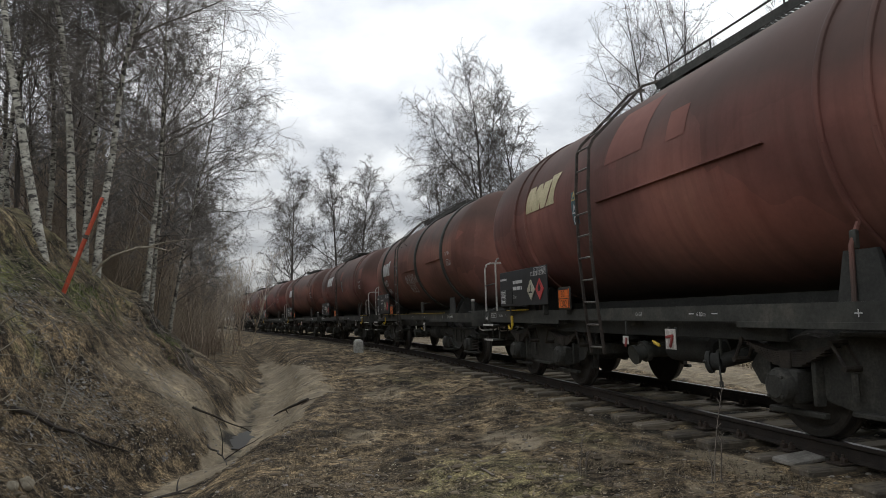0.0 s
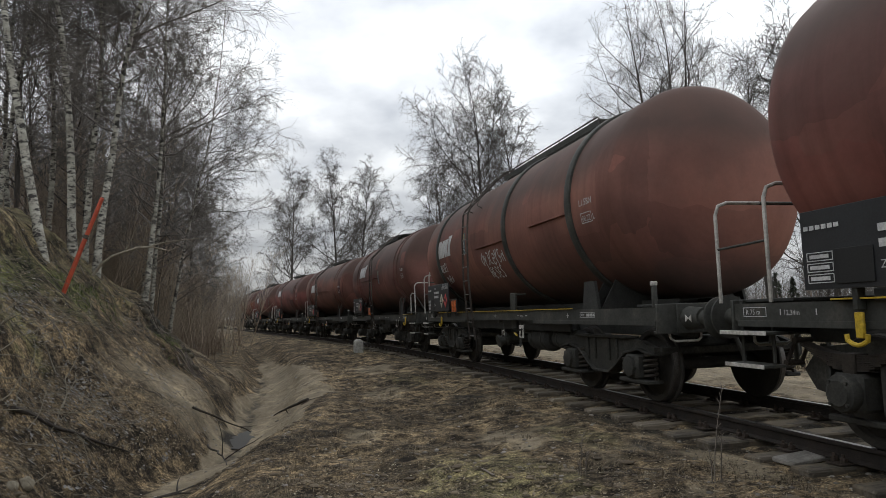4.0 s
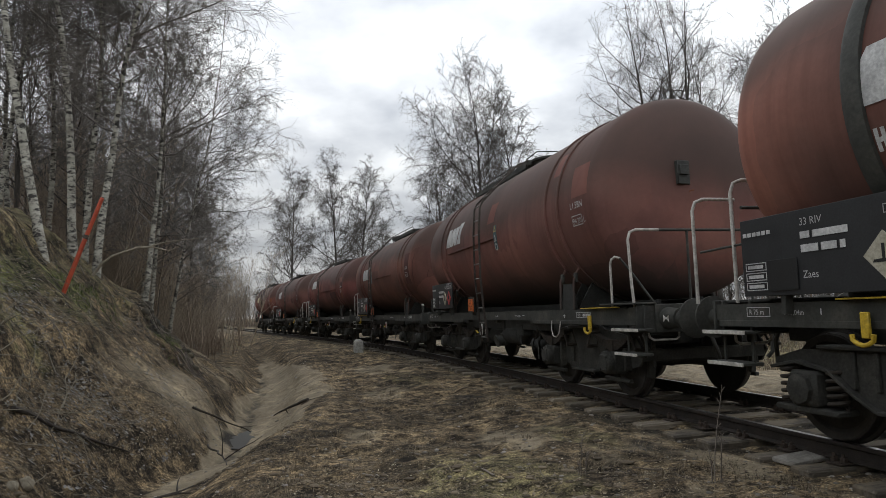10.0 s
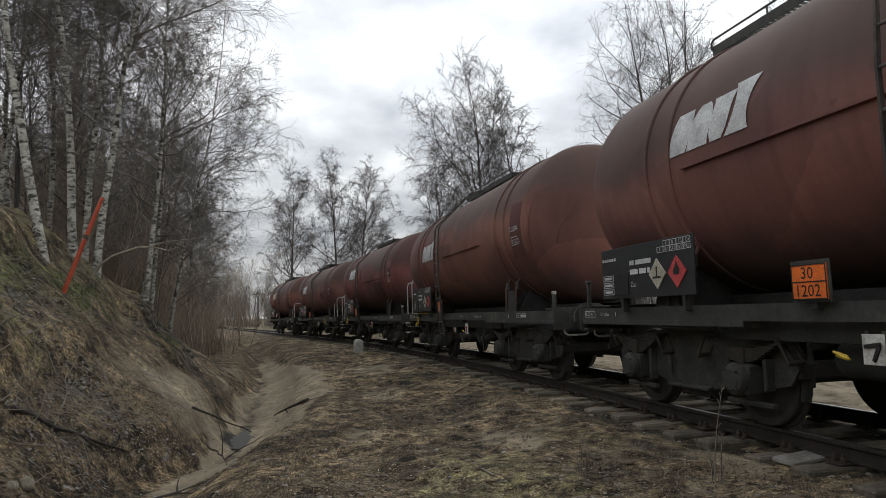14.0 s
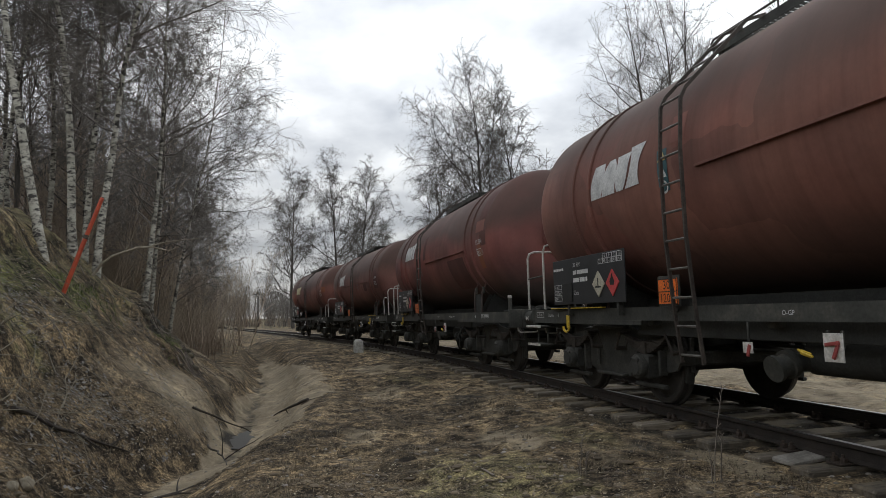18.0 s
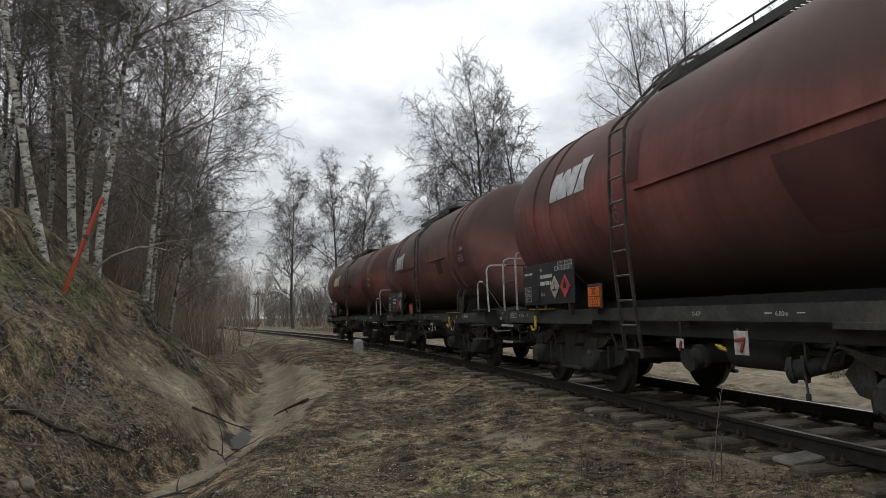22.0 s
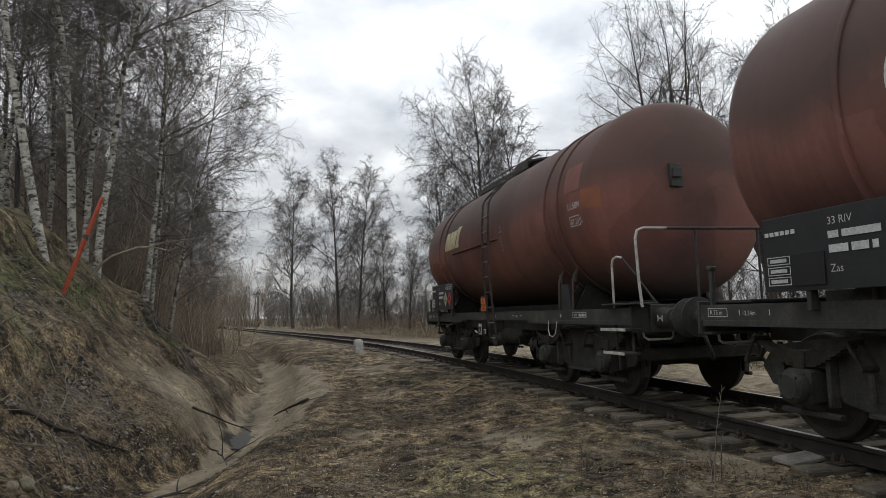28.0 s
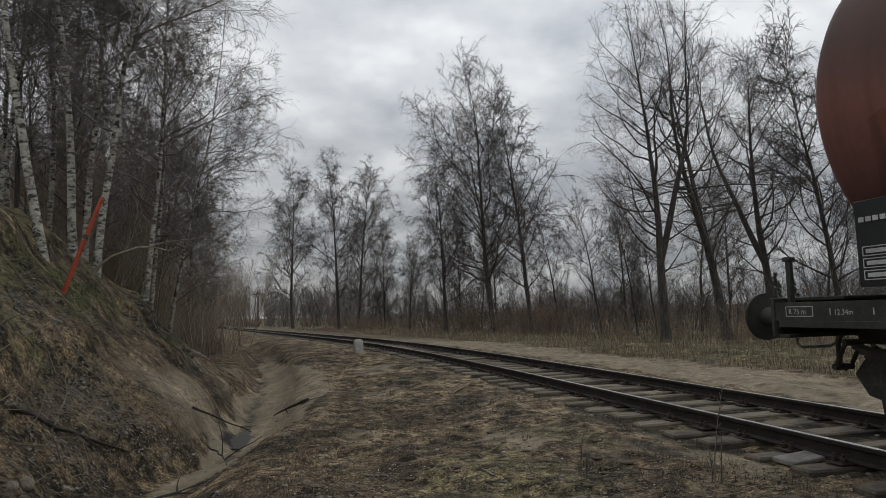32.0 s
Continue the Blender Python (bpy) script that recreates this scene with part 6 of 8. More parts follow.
def make_wagon(label, paint, bogie, rings, thick, logo, logo_z, logo_col, lad, panel, plate_x, kind, strips, warn, tag, walk_x, walk_rail, lead_rail, trail_rail,
               patches, hook, scrawls=(), end_box=True, step_col=None, stripe=False, red_first=False, valve_x=0.2, teal=False, date="08.22", dx=0.0, tank_dx=0.0, head="", hook_x=-4.0, loads=None):
    w = thing("tank_wagon", pose(0, 0, 0), label, "tank wagon", "wagons of the train")
    coil = bogie is COIL
    pivot = 4.0 if coil else PIVOT
    end = 5.80 if coil else 5.48
    rings = [x + dx for x in rings]
    logo, lad, plate_x = logo + dx, lad + dx, plate_x + dx
    panel = (panel[0] + dx, panel[1] + dx, panel[2], panel[3])
    strips = [(a + dx, b + dx, z) for a, b, z in strips]
    warn = (warn[0] + dx, warn[1], warn[2])
    tag = tag + dx if tag else None
    walk_x = (walk_x[0] + dx, walk_x[1] + dx)
    patches = [(p[0] + dx, *p[1:]) for p in patches]
    scrawls = [(p[0] + dx, *p[1:]) for p in scrawls]
    valve_x += dx
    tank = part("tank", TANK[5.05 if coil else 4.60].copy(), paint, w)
    if tank_dx:
        for p in tank.data.vertices:
            p.co.x += tank_dx
    for x in rings:
        part("tank_band", ring_geo(x, *( (0.16, 0.045) if thick else (0.055, 0.028) )), M_FRAME if thick else paint, tank)
    if not thick:
        # the bands end in rods with turnbuckles that run down to the sill
        for x in rings:
            for s in (-1, 1):
                r = Geo()
                line = [(x, s * (TANK_R + 0.03) * math.cos(radians(a)), TANK_Z + (TANK_R + 0.03) * math.sin(radians(a))) for a in (-12, -18, -24, -30, -35, -39)]
                r.tube(line + [(x, s * 1.20, 1.62), (x, s * 1.215, 1.19)], [0.020, 0.024, 0.024, 0.024, 0.022, 0.020, 0.020, 0.020], 8)
                rod = part("band_rod", r, paint, w)
                r = Geo()
                r.box((x, s * 1.165, 1.66), (0.060, 0.055, 0.15), 0.014)
                part("turnbuckle", r, M_FRAME, rod)
    for name, me, m in SHARED[pivot]:
        part(name, me, m, w)
    wheels = []
    for e in (-1, 1):
        first = True
        for name, me, m in bogie:
            if first:
                fr = part(name, me, m, w, at=pose(e * pivot, 0, 0))
                first = False
            else:
                part(name, me, M_TEAL if teal and name == "axle_box" else m, fr)
        for sx in (-1, 1):
            ws = part("wheelset", WHEELSET, None, fr, at=pose(sx * (0.9 if bogie is COIL else 1.0), 0, WHEEL_R))
            wheels.append(ws)
    # markings on the barrel
    for pts, fs in logo_shapes():
        g = on_tank(logo, logo_z, pts, fs, 0.0085)
        part("owner_mark", quick_mesh("owner_mark", g.v, g.f), logo_col, tank, "slanted pale shape of the owner's mark")
    for u, z, ww, hh, m, sl in patches:
        patch_on_tank("paint_patch", u, z, ww, hh, m, tank, sl)
    if tag:
        tank_text("lettering", "L1,5BN", 0.125, tag + 0.04, 2.60, M_LETTER, tank)
        tank_text("lettering", date, 0.115, tag + 0.075, 2.385, M_LETTER, tank)
        tank_text("lettering", "L", 0.115, tag + 0.385, 2.385, M_LETTER, tank)
        rects = outline(0.05, -0.025, 0.31, 0.145, 0.011)
        bg = Geo()
        for x, z, bw, bh in rects:
            g = on_tank(tag, 2.385, [(x, z), (x + bw, z), (x + bw, z + bh), (x, z + bh)], [(0, 1, 2, 3)], 0.0085)
            bg.add(g.v, g.f)
        part("lettering_box", quick_mesh("lettering_box", bg.v, bg.f), M_LETTER, tank)
    warning_signs(tank, warn[0], warn[1], warn[2])
    for a, b, z in strips:
        g = Geo()
        ang = math.asin((z - TANK_Z) / TANK_R)
        y = -(TANK_R + 0.015) * math.cos(ang)
        g.box(((a + b) / 2, y, z), (b - a, 0.04, 0.012), 0.003)
        g.box(((a + b) / 2, y - 0.022, z + 0.008), (b - a, 0.006, 0.024), 0.002)
        part("rain_strip", g, paint, tank)
    for s in scrawls:
        scrawl(tank, *s, M_LETTER)
    ladder(w, lad)
    catwalk(w, *walk_x, walk_rail)
    if coil:
        for x in (lad - 0.16, lad + 0.52):
            g = Geo()
            at = lambda deg, out: (x, -(TANK_R + out) * math.cos(math.radians(deg)), TANK_Z + (TANK_R + out) * math.sin(math.radians(deg)))
            g.tube([at(28, 0.0), at(28, 0.12), at(40, 0.16), at(54, 0.16), at(66, 0.12), at(70, 0.0)], 0.012, 6)
            part("ladder_handrail", g, M_LADDER, w)
    info_panel(w, panel[0], panel[1], panel[2], panel[3], kind, red_first, head, loads)
    orange_plate(w, plate_x, 1.20)
    step_col = step_col or M_WHITE
    if lead_rail:
        gx, rx = (end - 0.57, end - 0.10) if lead_rail == 2 else (end - 0.40, end + 0.20)
        g = Geo()
        g.tube([(gx, -1.28, 1.2), (gx, -1.28, 1.76), (gx + 0.02, -1.27, 1.82), (gx + 0.06, -1.24, 1.85), (gx + 0.11, -1.20, 1.83)], 0.016, 10)
        hoop = part("grab_rail", g, M_RAILING, w)
        g = Geo()
        g.tube([(gx + 0.11, -1.20, 1.83), (gx + 0.20, -1.08, 1.62), (gx + 0.36, -0.86, 1.2)], 0.015, 8)
        part("rail_stay", g, M_FRAME, hoop)
        g = Geo()
        g.box((gx + 0.22, -1.20, 1.245), (0.80, 0.34, 0.022), 0.005)
        part("platform_plate", g, M_FRAME, w)
        g = Geo()
        g.tube([(2.98, -1.285, 1.03), (2.99, -1.30, 0.90), (3.06, -1.31, 0.80), (3.18, -1.31, 0.78), (3.28, -1.31, 0.84), (3.31, -1.30, 0.96), (3.30, -1.285, 1.02)], 0.007, 6)
        part("cable_loop", g, M_RAILING, w)
        g = Geo()
        g.tube([(rx + 0.07, -1.28, 1.2), (rx + 0.03, -1.28, 1.50), (rx, -1.28, 2.03), (rx, -1.25, 2.12), (rx, -1.17, 2.15), (rx, -0.85, 2.15)], 0.018, 10)
        part("handrail", g, M_RAILING, w)
        end_rail(w, rx, 1.2, 2.15, M_FRAME)
        steps(w, end - (0.12 if lead_rail == 2 else 0.28), step_col)
    else:
        g = Geo()
        g.box((end - 0.15, -1.2, 1.32), (0.05, 0.06, 0.26), 0.010)
        lb = part("lamp_bracket", g, M_FRAME, w)
        g = Geo()
        g.box((end - 0.15, -1.2, 1.47), (0.06, 0.07, 0.05), 0.008)
        part("bracket_tip", g, M_RAILING, lb)
    if trail_rail:
        for hx, hz in ((-end - (0.26 if coil else 0.16), 2.28 if coil else 2.18), (-end + (0.36 if coil else 0.53), 2.36 if coil else 2.24)):
            g = Geo()
            g.tube([(hx, -1.28, 1.2), (hx, -1.28, hz - 0.12), (hx + 0.01, -1.25, hz - 0.03), (hx + 0.03, -1.17, hz), (hx + 0.03, -0.80, hz)], 0.018, 10)
            part("grab_rail", g, M_RAILING, w)
        g = Geo()
        g.tube([(-end - 0.13, -0.80, 2.18), (-end - 0.13, 1.18, 2.18), (-end - 0.13, 1.25, 2.10), (-end - 0.13, 1.25, 1.2)], 0.018, 10)
        g.tube([(-end - 0.16, -1.28, 1.72), (-end + 0.53, -1.28, 1.74)], 0.012, 8)
        part("end_railing", g, M_FRAME, w)
        steps(w, -end + 0.25, step_col)
    else:
        g = Geo()
        g.box((-end + 0.14, -1.2, 1.36), (0.05, 0.05, 0.36), 0.010)
        lb = part("lamp_bracket", g, M_FRAME, w)
        g = Geo()
        g.box((-end + 0.14, -1.2, 1.555), (0.085, 0.075, 0.045), 0.010)
        part("bracket_tip", g, M_FRAME, lb)
    if end_box == 3:
        # round cover bolted to the tank's end
        mh = Geo().lathe([(0.30, 0.30), (0.45, 0.30), (0.45, 0.35), (0.49, 0.35), (0.49, 0.345), (0.52, 0.345), (0.535, 0.33), (0.545, 0.02)], (4.60 + tank_dx, 0.0, 2.68), (1, 0, 0), 36)
        cover = part("end_manhole", mh, paint, w)
        for k in range(16):
            a = 2 * math.pi * k / 16
            g = Geo()
            y, z = 0.318 * math.cos(a), 2.68 + 0.318 * math.sin(a)
            g.tube([(5.12 + tank_dx, y, z), (5.155 + tank_dx, y, z)], 0.012, 6)
            part("bolt", g, paint, cover)
    elif end_box:
        g = Geo()
        tank_end = (5.05 if coil else 4.60) + 0.44 + tank_dx
        g.box((tank_end + 0.01, -0.25, 2.95), (0.07, 0.20, 0.32), 0.01, rz=8)
        g.box((tank_end + 0.055, -0.26, 2.98), (0.05, 0.14, 0.13), 0.006, rz=8)
        part("end_sign_holder", g, M_FRAME, w)
    # hook, sill lettering, valve plate
    g = Geo()
    g.box((hook_x, -1.32, 1.01), (0.075, 0.03, 0.19), 0.008)
    g.tube([(hook_x + a, -1.355, z) for a, z in ((-0.095, 0.945), (-0.088, 0.90), (-0.045, 0.875), (0.0, 0.865), (0.045, 0.875), (0.088, 0.90), (0.095, 0.945))], 0.018, 8)
    part("rope_hook", g, M_YELLOW if hook else M_FRAME, w, "yellow rope hook" if hook else "")
    if hook:
        g = Geo()
        g.box((hook_x + 0.25, -1.30, 1.205), (1.7 if hook == 2 else 1.0, 0.06, 0.014), 0.003)
        part("yellow_edge", g, M_YELLOW, w)
    y = -1.275
    flat_text("lettering", "8.00m" if bogie is COIL else "6.80m", 0.062, 1.45, 1.085, y, M_LETTER, w)
    flat_text("lettering", "O-GP", 0.062, 0.02 if coil else 0.25, 1.09, y, M_LETTER, w)
    flat_text("lettering", "REV", 0.055, 3.88, 1.094, y, M_LETTER, w)
    flat_text("lettering", "R 75 m", 0.066, -5.30, 1.09, y, M_LETTER, w)
    flat_text("lettering", "13,04m" if coil else "12,34m", 0.062, -4.82, 1.085, y, M_LETTER, w)
    bars("lettering_bar", outline(-5.33, 1.07, 0.30, 0.085, 0.006) + [(1.32, 1.105, 0.09, 0.010), (1.70, 1.105, 0.09, 0.010), (3.42, 1.075, 0.010, 0.06), (3.39, 1.10, 0.07, 0.010),
                            (-4.86, 1.085, 0.010, 0.05), (-4.46, 1.085, 0.010, 0.05)] + outline(3.84, 1.075, 0.44, 0.075, 0.005)
         + [(4.04 + 0.048 * i, 1.092, 0.034, 0.040) for i in range(5)], y, M_LETTER, w)
    g = Geo()
    g.box((valve_x + 0.10, -1.30, 0.84), (0.19, 0.012, 0.22), 0.004)
    vp = part("valve_sign", g, M_WHITE, w, "white brake lever plate")
    h = Geo()
    h.box((valve_x + 0.10, -1.315, 0.87), (0.14, 0.02, 0.03), 0.006, ry=-8)
    h.box((valve_x + 0.13, -1.315, 0.81), (0.03, 0.02, 0.12), 0.006, ry=25)
    part("brake_lever", h, M_INK if coil or lead_rail else M_LEVER, vp)
    g = Geo()
    g.box((valve_x - 0.20, -1.29, 0.78), (0.11, 0.02, 0.04), 0.006, ry=14)
    g.tube([(valve_x - 0.27, -1.30, 0.81), (valve_x - 0.2, -1.30, 0.78), (valve_x - 0.12, -1.30, 0.76)], 0.011, 6)
    part("release_lever", g, M_YELLOW if hook else M_WHITE, w)
    for xx in (valve_x + 0.03, valve_x + 0.17):
        g = Geo()
        g.box((xx, -1.28, 0.90), (0.025, 0.02, 0.14), 0.004)
        part("sign_bracket", g, M_FRAME, w)
    # small change-over plate, outlet valve with its cap and chain, air vessel
    cx = valve_x + (0.40 if lead_rail else -0.88)
    g = Geo()
    g.box((cx, -1.295, 0.80), (0.13, 0.010, 0.10), 0.004)
    cp = part("change_over_plate", g, M_WHITE, w, "small white change-over plate")
    g = Geo()
    g.box((cx, -1.283, 0.92), (0.02, 0.016, 0.22), 0.004)
    part("sign_bracket", g, M_FRAME, w)
    g = Geo()
    g.box((cx + 0.02, -1.306, 0.775), (0.035, 0.014, 0.11), 0.005, ry=18)
    part("change_over_handle", g, M_INK if coil or lead_rail else M_LEVER, cp)
    if coil:
        for vx, vh, vr, vz in ((0.12, 0.36, 0.20, 0.70), (1.15, 0.44, 0.15, 0.72)):
            g = Geo()
            g.lathe([(-vh - 0.06, 0.02), (-vh - 0.06, vr * 0.65), (-vh, vr), (vh, vr), (vh + 0.06, vr * 0.65), (vh + 0.06, 0.02)], (valve_x + vx, -0.86, vz), (1, 0, 0), 24)
            av = part("air_vessel", g, M_DARKSTEEL, w)
            for xx in (-0.6 * vh, 0.6 * vh):
                g = Geo()
                g.lathe([(xx - 0.02, vr - 0.003), (xx - 0.02, vr + 0.008), (xx + 0.02, vr + 0.008), (xx + 0.02, vr - 0.003)], (valve_x + vx, -0.86, vz), (1, 0, 0), 24, True)
                g.box((valve_x + vx + xx, -0.86, vz + vr + 0.07), (0.04, 0.05, 0.16), 0.006)
                part("vessel_strap", g, M_FRAME, av)
        g = Geo()
        g.box((valve_x - 0.72, -1.12, 1.20), (0.24, 0.05, 0.66), 0.012)
        g.box((valve_x - 0.72, -1.02, 1.50), (0.30, 0.20, 0.03), 0.008)
        part("tank_stool", g, M_FRAME, w)
        g = Geo()
        for k in range(5):
            g.tube([(valve_x - 0.5 + 0.02 * k, -1.1, 0.72), (valve_x - 0.52 + 0.03 * k, -1.12, 0.58 - 0.02 * (k % 3))], 0.009, 5)
        part("brake_pipe_fitting", g, M_FRAME, w)
    else:
        ox = valve_x + (2.45 if lead_rail else 0.42)
        if lead_rail:
            g = Geo()
            g.lathe([(-0.50, 0.02), (-0.50, 0.13), (-0.44, 0.19), (0.30, 0.19), (0.36, 0.13), (0.50, 0.06), (0.50, 0.02)], (valve_x + 1.30, -0.92, 0.76), (1, 0, 0), 20)
            g.box((valve_x + 1.75, -0.98, 0.84), (0.36, 0.22, 0.24), 0.03)
            g.box((valve_x + 0.95, -1.05, 0.93), (0.05, 0.12, 0.20), 0.01)
            g.tube([(valve_x + 1.8, -1.08, 0.74), (valve_x + 1.82, -1.09, 0.60)], 0.015, 6)
            part("brake_unit", g, M_DARKSTEEL, w)
        g = Geo()
        g.tube([(ox + 0.30, -0.35, 0.78), (ox + 0.24, -0.80, 0.68), (ox + 0.12, -1.02, 0.62)], 0.075, 14)
        g.lathe([(0, 0.12), (0.03, 0.12), (0.03, 0.09), (0.10, 0.088), (0.10, 0.115), (0.14, 0.115), (0.16, 0.08), (0.16, 0.02)], (ox + 0.12, -1.0, 0.62), (-0.75, -0.6, -0.1), 20)
        ov = part("outlet_valve", g, M_DARKSTEEL, w)
        g = Geo()
        g.box((ox + 0.02, -1.10, 0.62), (0.03, 0.22, 0.03), 0.008, rz=35)
        g.box((ox + 0.16, -1.04, 0.80), (0.025, 0.025, 0.26), 0.008)
        part("valve_clamp", g, M_FRAME, ov)
        g = Geo()
        g.tube([(ox + 0.18, -1.08, 0.58), (ox + 0.21, -1.10, 0.50), (ox + 0.22, -1.10, 0.42)], 0.010, 6)
        g.box((ox + 0.22, -1.10, 0.40), (0.05, 0.02, 0.06), 0.006)
        part("cap_chain", g, M_FRAME, ov)
        g = Geo()
        g.lathe([(-0.45, 0.02), (-0.45, 0.11), (-0.40, 0.16), (0.40, 0.16), (0.45, 0.11), (0.45, 0.02)], (valve_x - 0.30, -0.72, 0.70), (1, 0, 0), 20)
        part("air_vessel", g, M_DARKSTEEL, w)
    if stripe:
        g = Geo()
        g.box((0.3, -1.285, 1.205), (6.6, 0.03, 0.011), 0.003)
        part("yellow_edge", g, M_YELLOW, w)
    WAGONS.append((w, wheels))
    return w


L_, O_, D_ = M_PATCH_L, M_PATCH_O, M_PATCH_D
make_wagon("oxide-red four-axle tank wagon with cream mark and long rain strip", RED_A, LEAF, (-3.45, -2.95, 3.29, 3.76), False, -2.99, 2.78, M_CREAM, -0.70,
           (-4.50, -2.24, 1.28, 1.90), -1.85, "Zaes", [(-0.4, 2.68, 2.56)], (-1.15, 2.35, True), None, (-0.35, 3.2), 0.14, False, True,
           [(-0.2, 3.0, 0.9, 0.75, L_, 0.1), (1.2, 2.95, 0.35, 0.35, L_, 0)], 1, valve_x=0.85, end_box=False, dx=0.05)
make_wagon("brown-red tank wagon with thick dark bands and coil-spring bogies", RED_B, COIL, (-4.02, 0.97, 3.72), True, -4.04, 2.55, M_LETTER, -1.29,
           (-5.39, -3.23, 1.25, 1.93), -3.0, "Zaes", [(-0.75, 0.85, 2.49), (2.2, 3.6, 2.56)], (-1.75, 2.45, True), 4.02, (-1.5, 3.0), 0.06, False, True,
           [(-2.6, 2.9, 0.5, 0.2, L_, 0.3)], 1, [(-0.6, 2.15, [(8, 0.14), ("HESES", 0.13)]), (-3.9, 2.22, [("HESES", 0.10), (4, 0.1)])], stripe=True, valve_x=1.3, end_box=False, dx=0.17, head="33 RIV")
make_wagon("dark red tank wagon with white steps and end handrails", RED_C, LEAF, (-3.7, -3.25, 2.82, 3.28), False, -3.23, 2.74, M_LETTER, -0.54,
           (-4.95, -2.96, 1.30, 1.92), -1.68, "Zas", [(-3.0, 0.3, 2.58)], (0.30, 2.35, True), 3.66, (-3.67, -0.27), 0.10, 2, False,
           [(3.75, 2.75, 0.6, 0.45, L_, 0), (5.0 - 0.2, 2.55, 0.1, 0.1, O_, 0), (-0.1, 2.9, 0.4, 0.4, L_, 0.15), (2.98, 3.2, 0.35, 0.4, L_, 0)], 1, step_col=M_WHITE, valve_x=-1.1, date="04.20", dx=0.37, tank_dx=0.03, hook_x=4.33)
make_wagon("weathered brown-red tank wagon with yellow hook and edge", RED_B, LEAF, (-3.5, -3.0, 3.12, 3.62), False, -2.97, 2.60, M_LETTER, -1.06,
           (-4.41, -2.25, 1.26, 1.91), -1.55, "Zaes", [(-0.65, 2.1, 2.56)], (-1.34, 2.4, True), 3.92, (-1.55, 1.70), 0.10, False, True,
           [(3.9, 2.15, 1.0, 0.95, D_, 0.1), (-1.1, 2.9, 0.25, 0.3, L_, 0)], 2, valve_x=0.65, teal=True, red_first=False, date="01.22", end_box=False, dx=0.05, head="33 RIV", loads=("61 000 l", "20 850kg", "20.0t"))
make_wagon("crimson-brown sooty tank wagon with catwalk and long rain strip", RED_E, LEAF, (-3.7, -3.05, 3.2, 3.7), False, -3.07, 2.80, M_LETTER, -0.88,
           (-4.32, -2.36, 1.28, 1.92), -1.97, "Zaes", [(-0.55, 3.08, 2.55)], (-1.18, 2.25, False), 3.95, (-1.52, 1.48), 0.10, False, True,
           [(-0.7, 2.65, 0.25, 0.65, D_, 0), (1.75, 1.75, 1.30, 0.78, D_, -0.15), (3.98, 2.84, 0.52, 0.24, L_, 0), (4.02, 2.10, 0.24, 0.50, O_, 0.1), (4.24, 2.55, 0.36, 0.30, D_, 0), (4.12, 3.10, 0.44, 0.66, D_, 0)], 1, end_box=3, valve_x=0.9, date="08.21", dx=0.02, head="84", loads=("61 000 l", "21 350kg", "20.0t"))
make_wagon("dark red tank wagon with end platform, steps and grey handrails", RED_C, LEAF, (-3.58, -3.0, 3.16, 3.62), False, -3.19, 2.62, M_LETTER, 0.2,
           (-4.52, -2.36, 1.28, 1.90), -1.37, "Zas", [(-2.5, 0.2, 2.55), (1.28, 2.8, 2.55)], (0.80, 2.3, False), 3.85, (-3.26, 0.09), 0.10, True, False,
           [(3.80, 2.25, 0.55, 0.75, D_, 0), (1.9, 2.2, 0.5, 0.3, D_, 0)], 1, step_col=M_FRAME, valve_x=0.9, red_first=True, date="04.22", dx=0.16, hook_x=2.95, head="33 RIV")
make_wagon("last tank wagon of the train, oxide red with cream mark", RED_D, LEAF, (-3.64, -3.1, 3.04, 3.52), False, -3.09, 2.67, M_CREAM, 0.29,
           (-4.69, -2.63, 1.28, 1.90), -0.50, "Zaes", [(-2.45, 0.75, 2.55)], (0.87, 2.3, False), 3.85, (-3.23, 0.12), 0.10, True, False,
           [(4.30, 2.55, 0.30, 0.28, O_, 0), (3.75, 2.85, 0.5, 0.4, L_, 0), (-4.4, 2.1, 0.4, 0.4, O_, 0), (2.4, 2.4, 0.7, 0.35, L_, 0)], 0, valve_x=-0.9, red_first=False, date="07.20", dx=0.23, head="84")


# ================= litter, grass, stones on the ground =================
def island_material(name, stops, rough=0.9):
    m, n, l, b = mat(name)
    g = n.new("ShaderNodeNewGeometry")
    col = ramp_node(n, l, g.outputs["Random Per Island"], stops)
    fine = noise_node(n, l, 60, 3)
    k = ramp_node(n, l, fine, [(0.3, (0.75, 0.75, 0.75)), (0.7, (1.2, 1.2, 1.2))])
    l.new(mix_node(n, l, 1.0, col, k, "MULTIPLY"), b.inputs["Base Color"])
    b.inputs["Roughness"].default_value = rough
    return m


M_LEAF = island_material("fallen_leaves", [(0.0, (0.042, 0.0317, 0.0198)), (0.4, (0.098, 0.0733, 0.0468)), (0.75, (0.175, 0.1346, 0.0882)), (1.0, (0.320, 0.2653, 0.1845))])
M_TURF = island_material("dark_torn_turf", [(0.0, (0.018, 0.015, 0.010)), (0.6, (0.045, 0.038, 0.024)), (1.0, (0.085, 0.072, 0.045))])
M_DEBRIS = island_material("trodden_debris", [(0.0, (0.0330, 0.0264, 0.0168)), (0.35, (0.0990, 0.0792, 0.0504)), (0.7, (0.2640, 0.2200, 0.1470)), (1.0, (0.5280, 0.4730, 0.3570))])
M_GREYLEAF = island_material("wet_grey_leaves", [(0.0, (0.040, 0.036, 0.032)), (0.5, (0.095, 0.088, 0.080)), (1.0, (0.210, 0.198, 0.185))], 0.6)
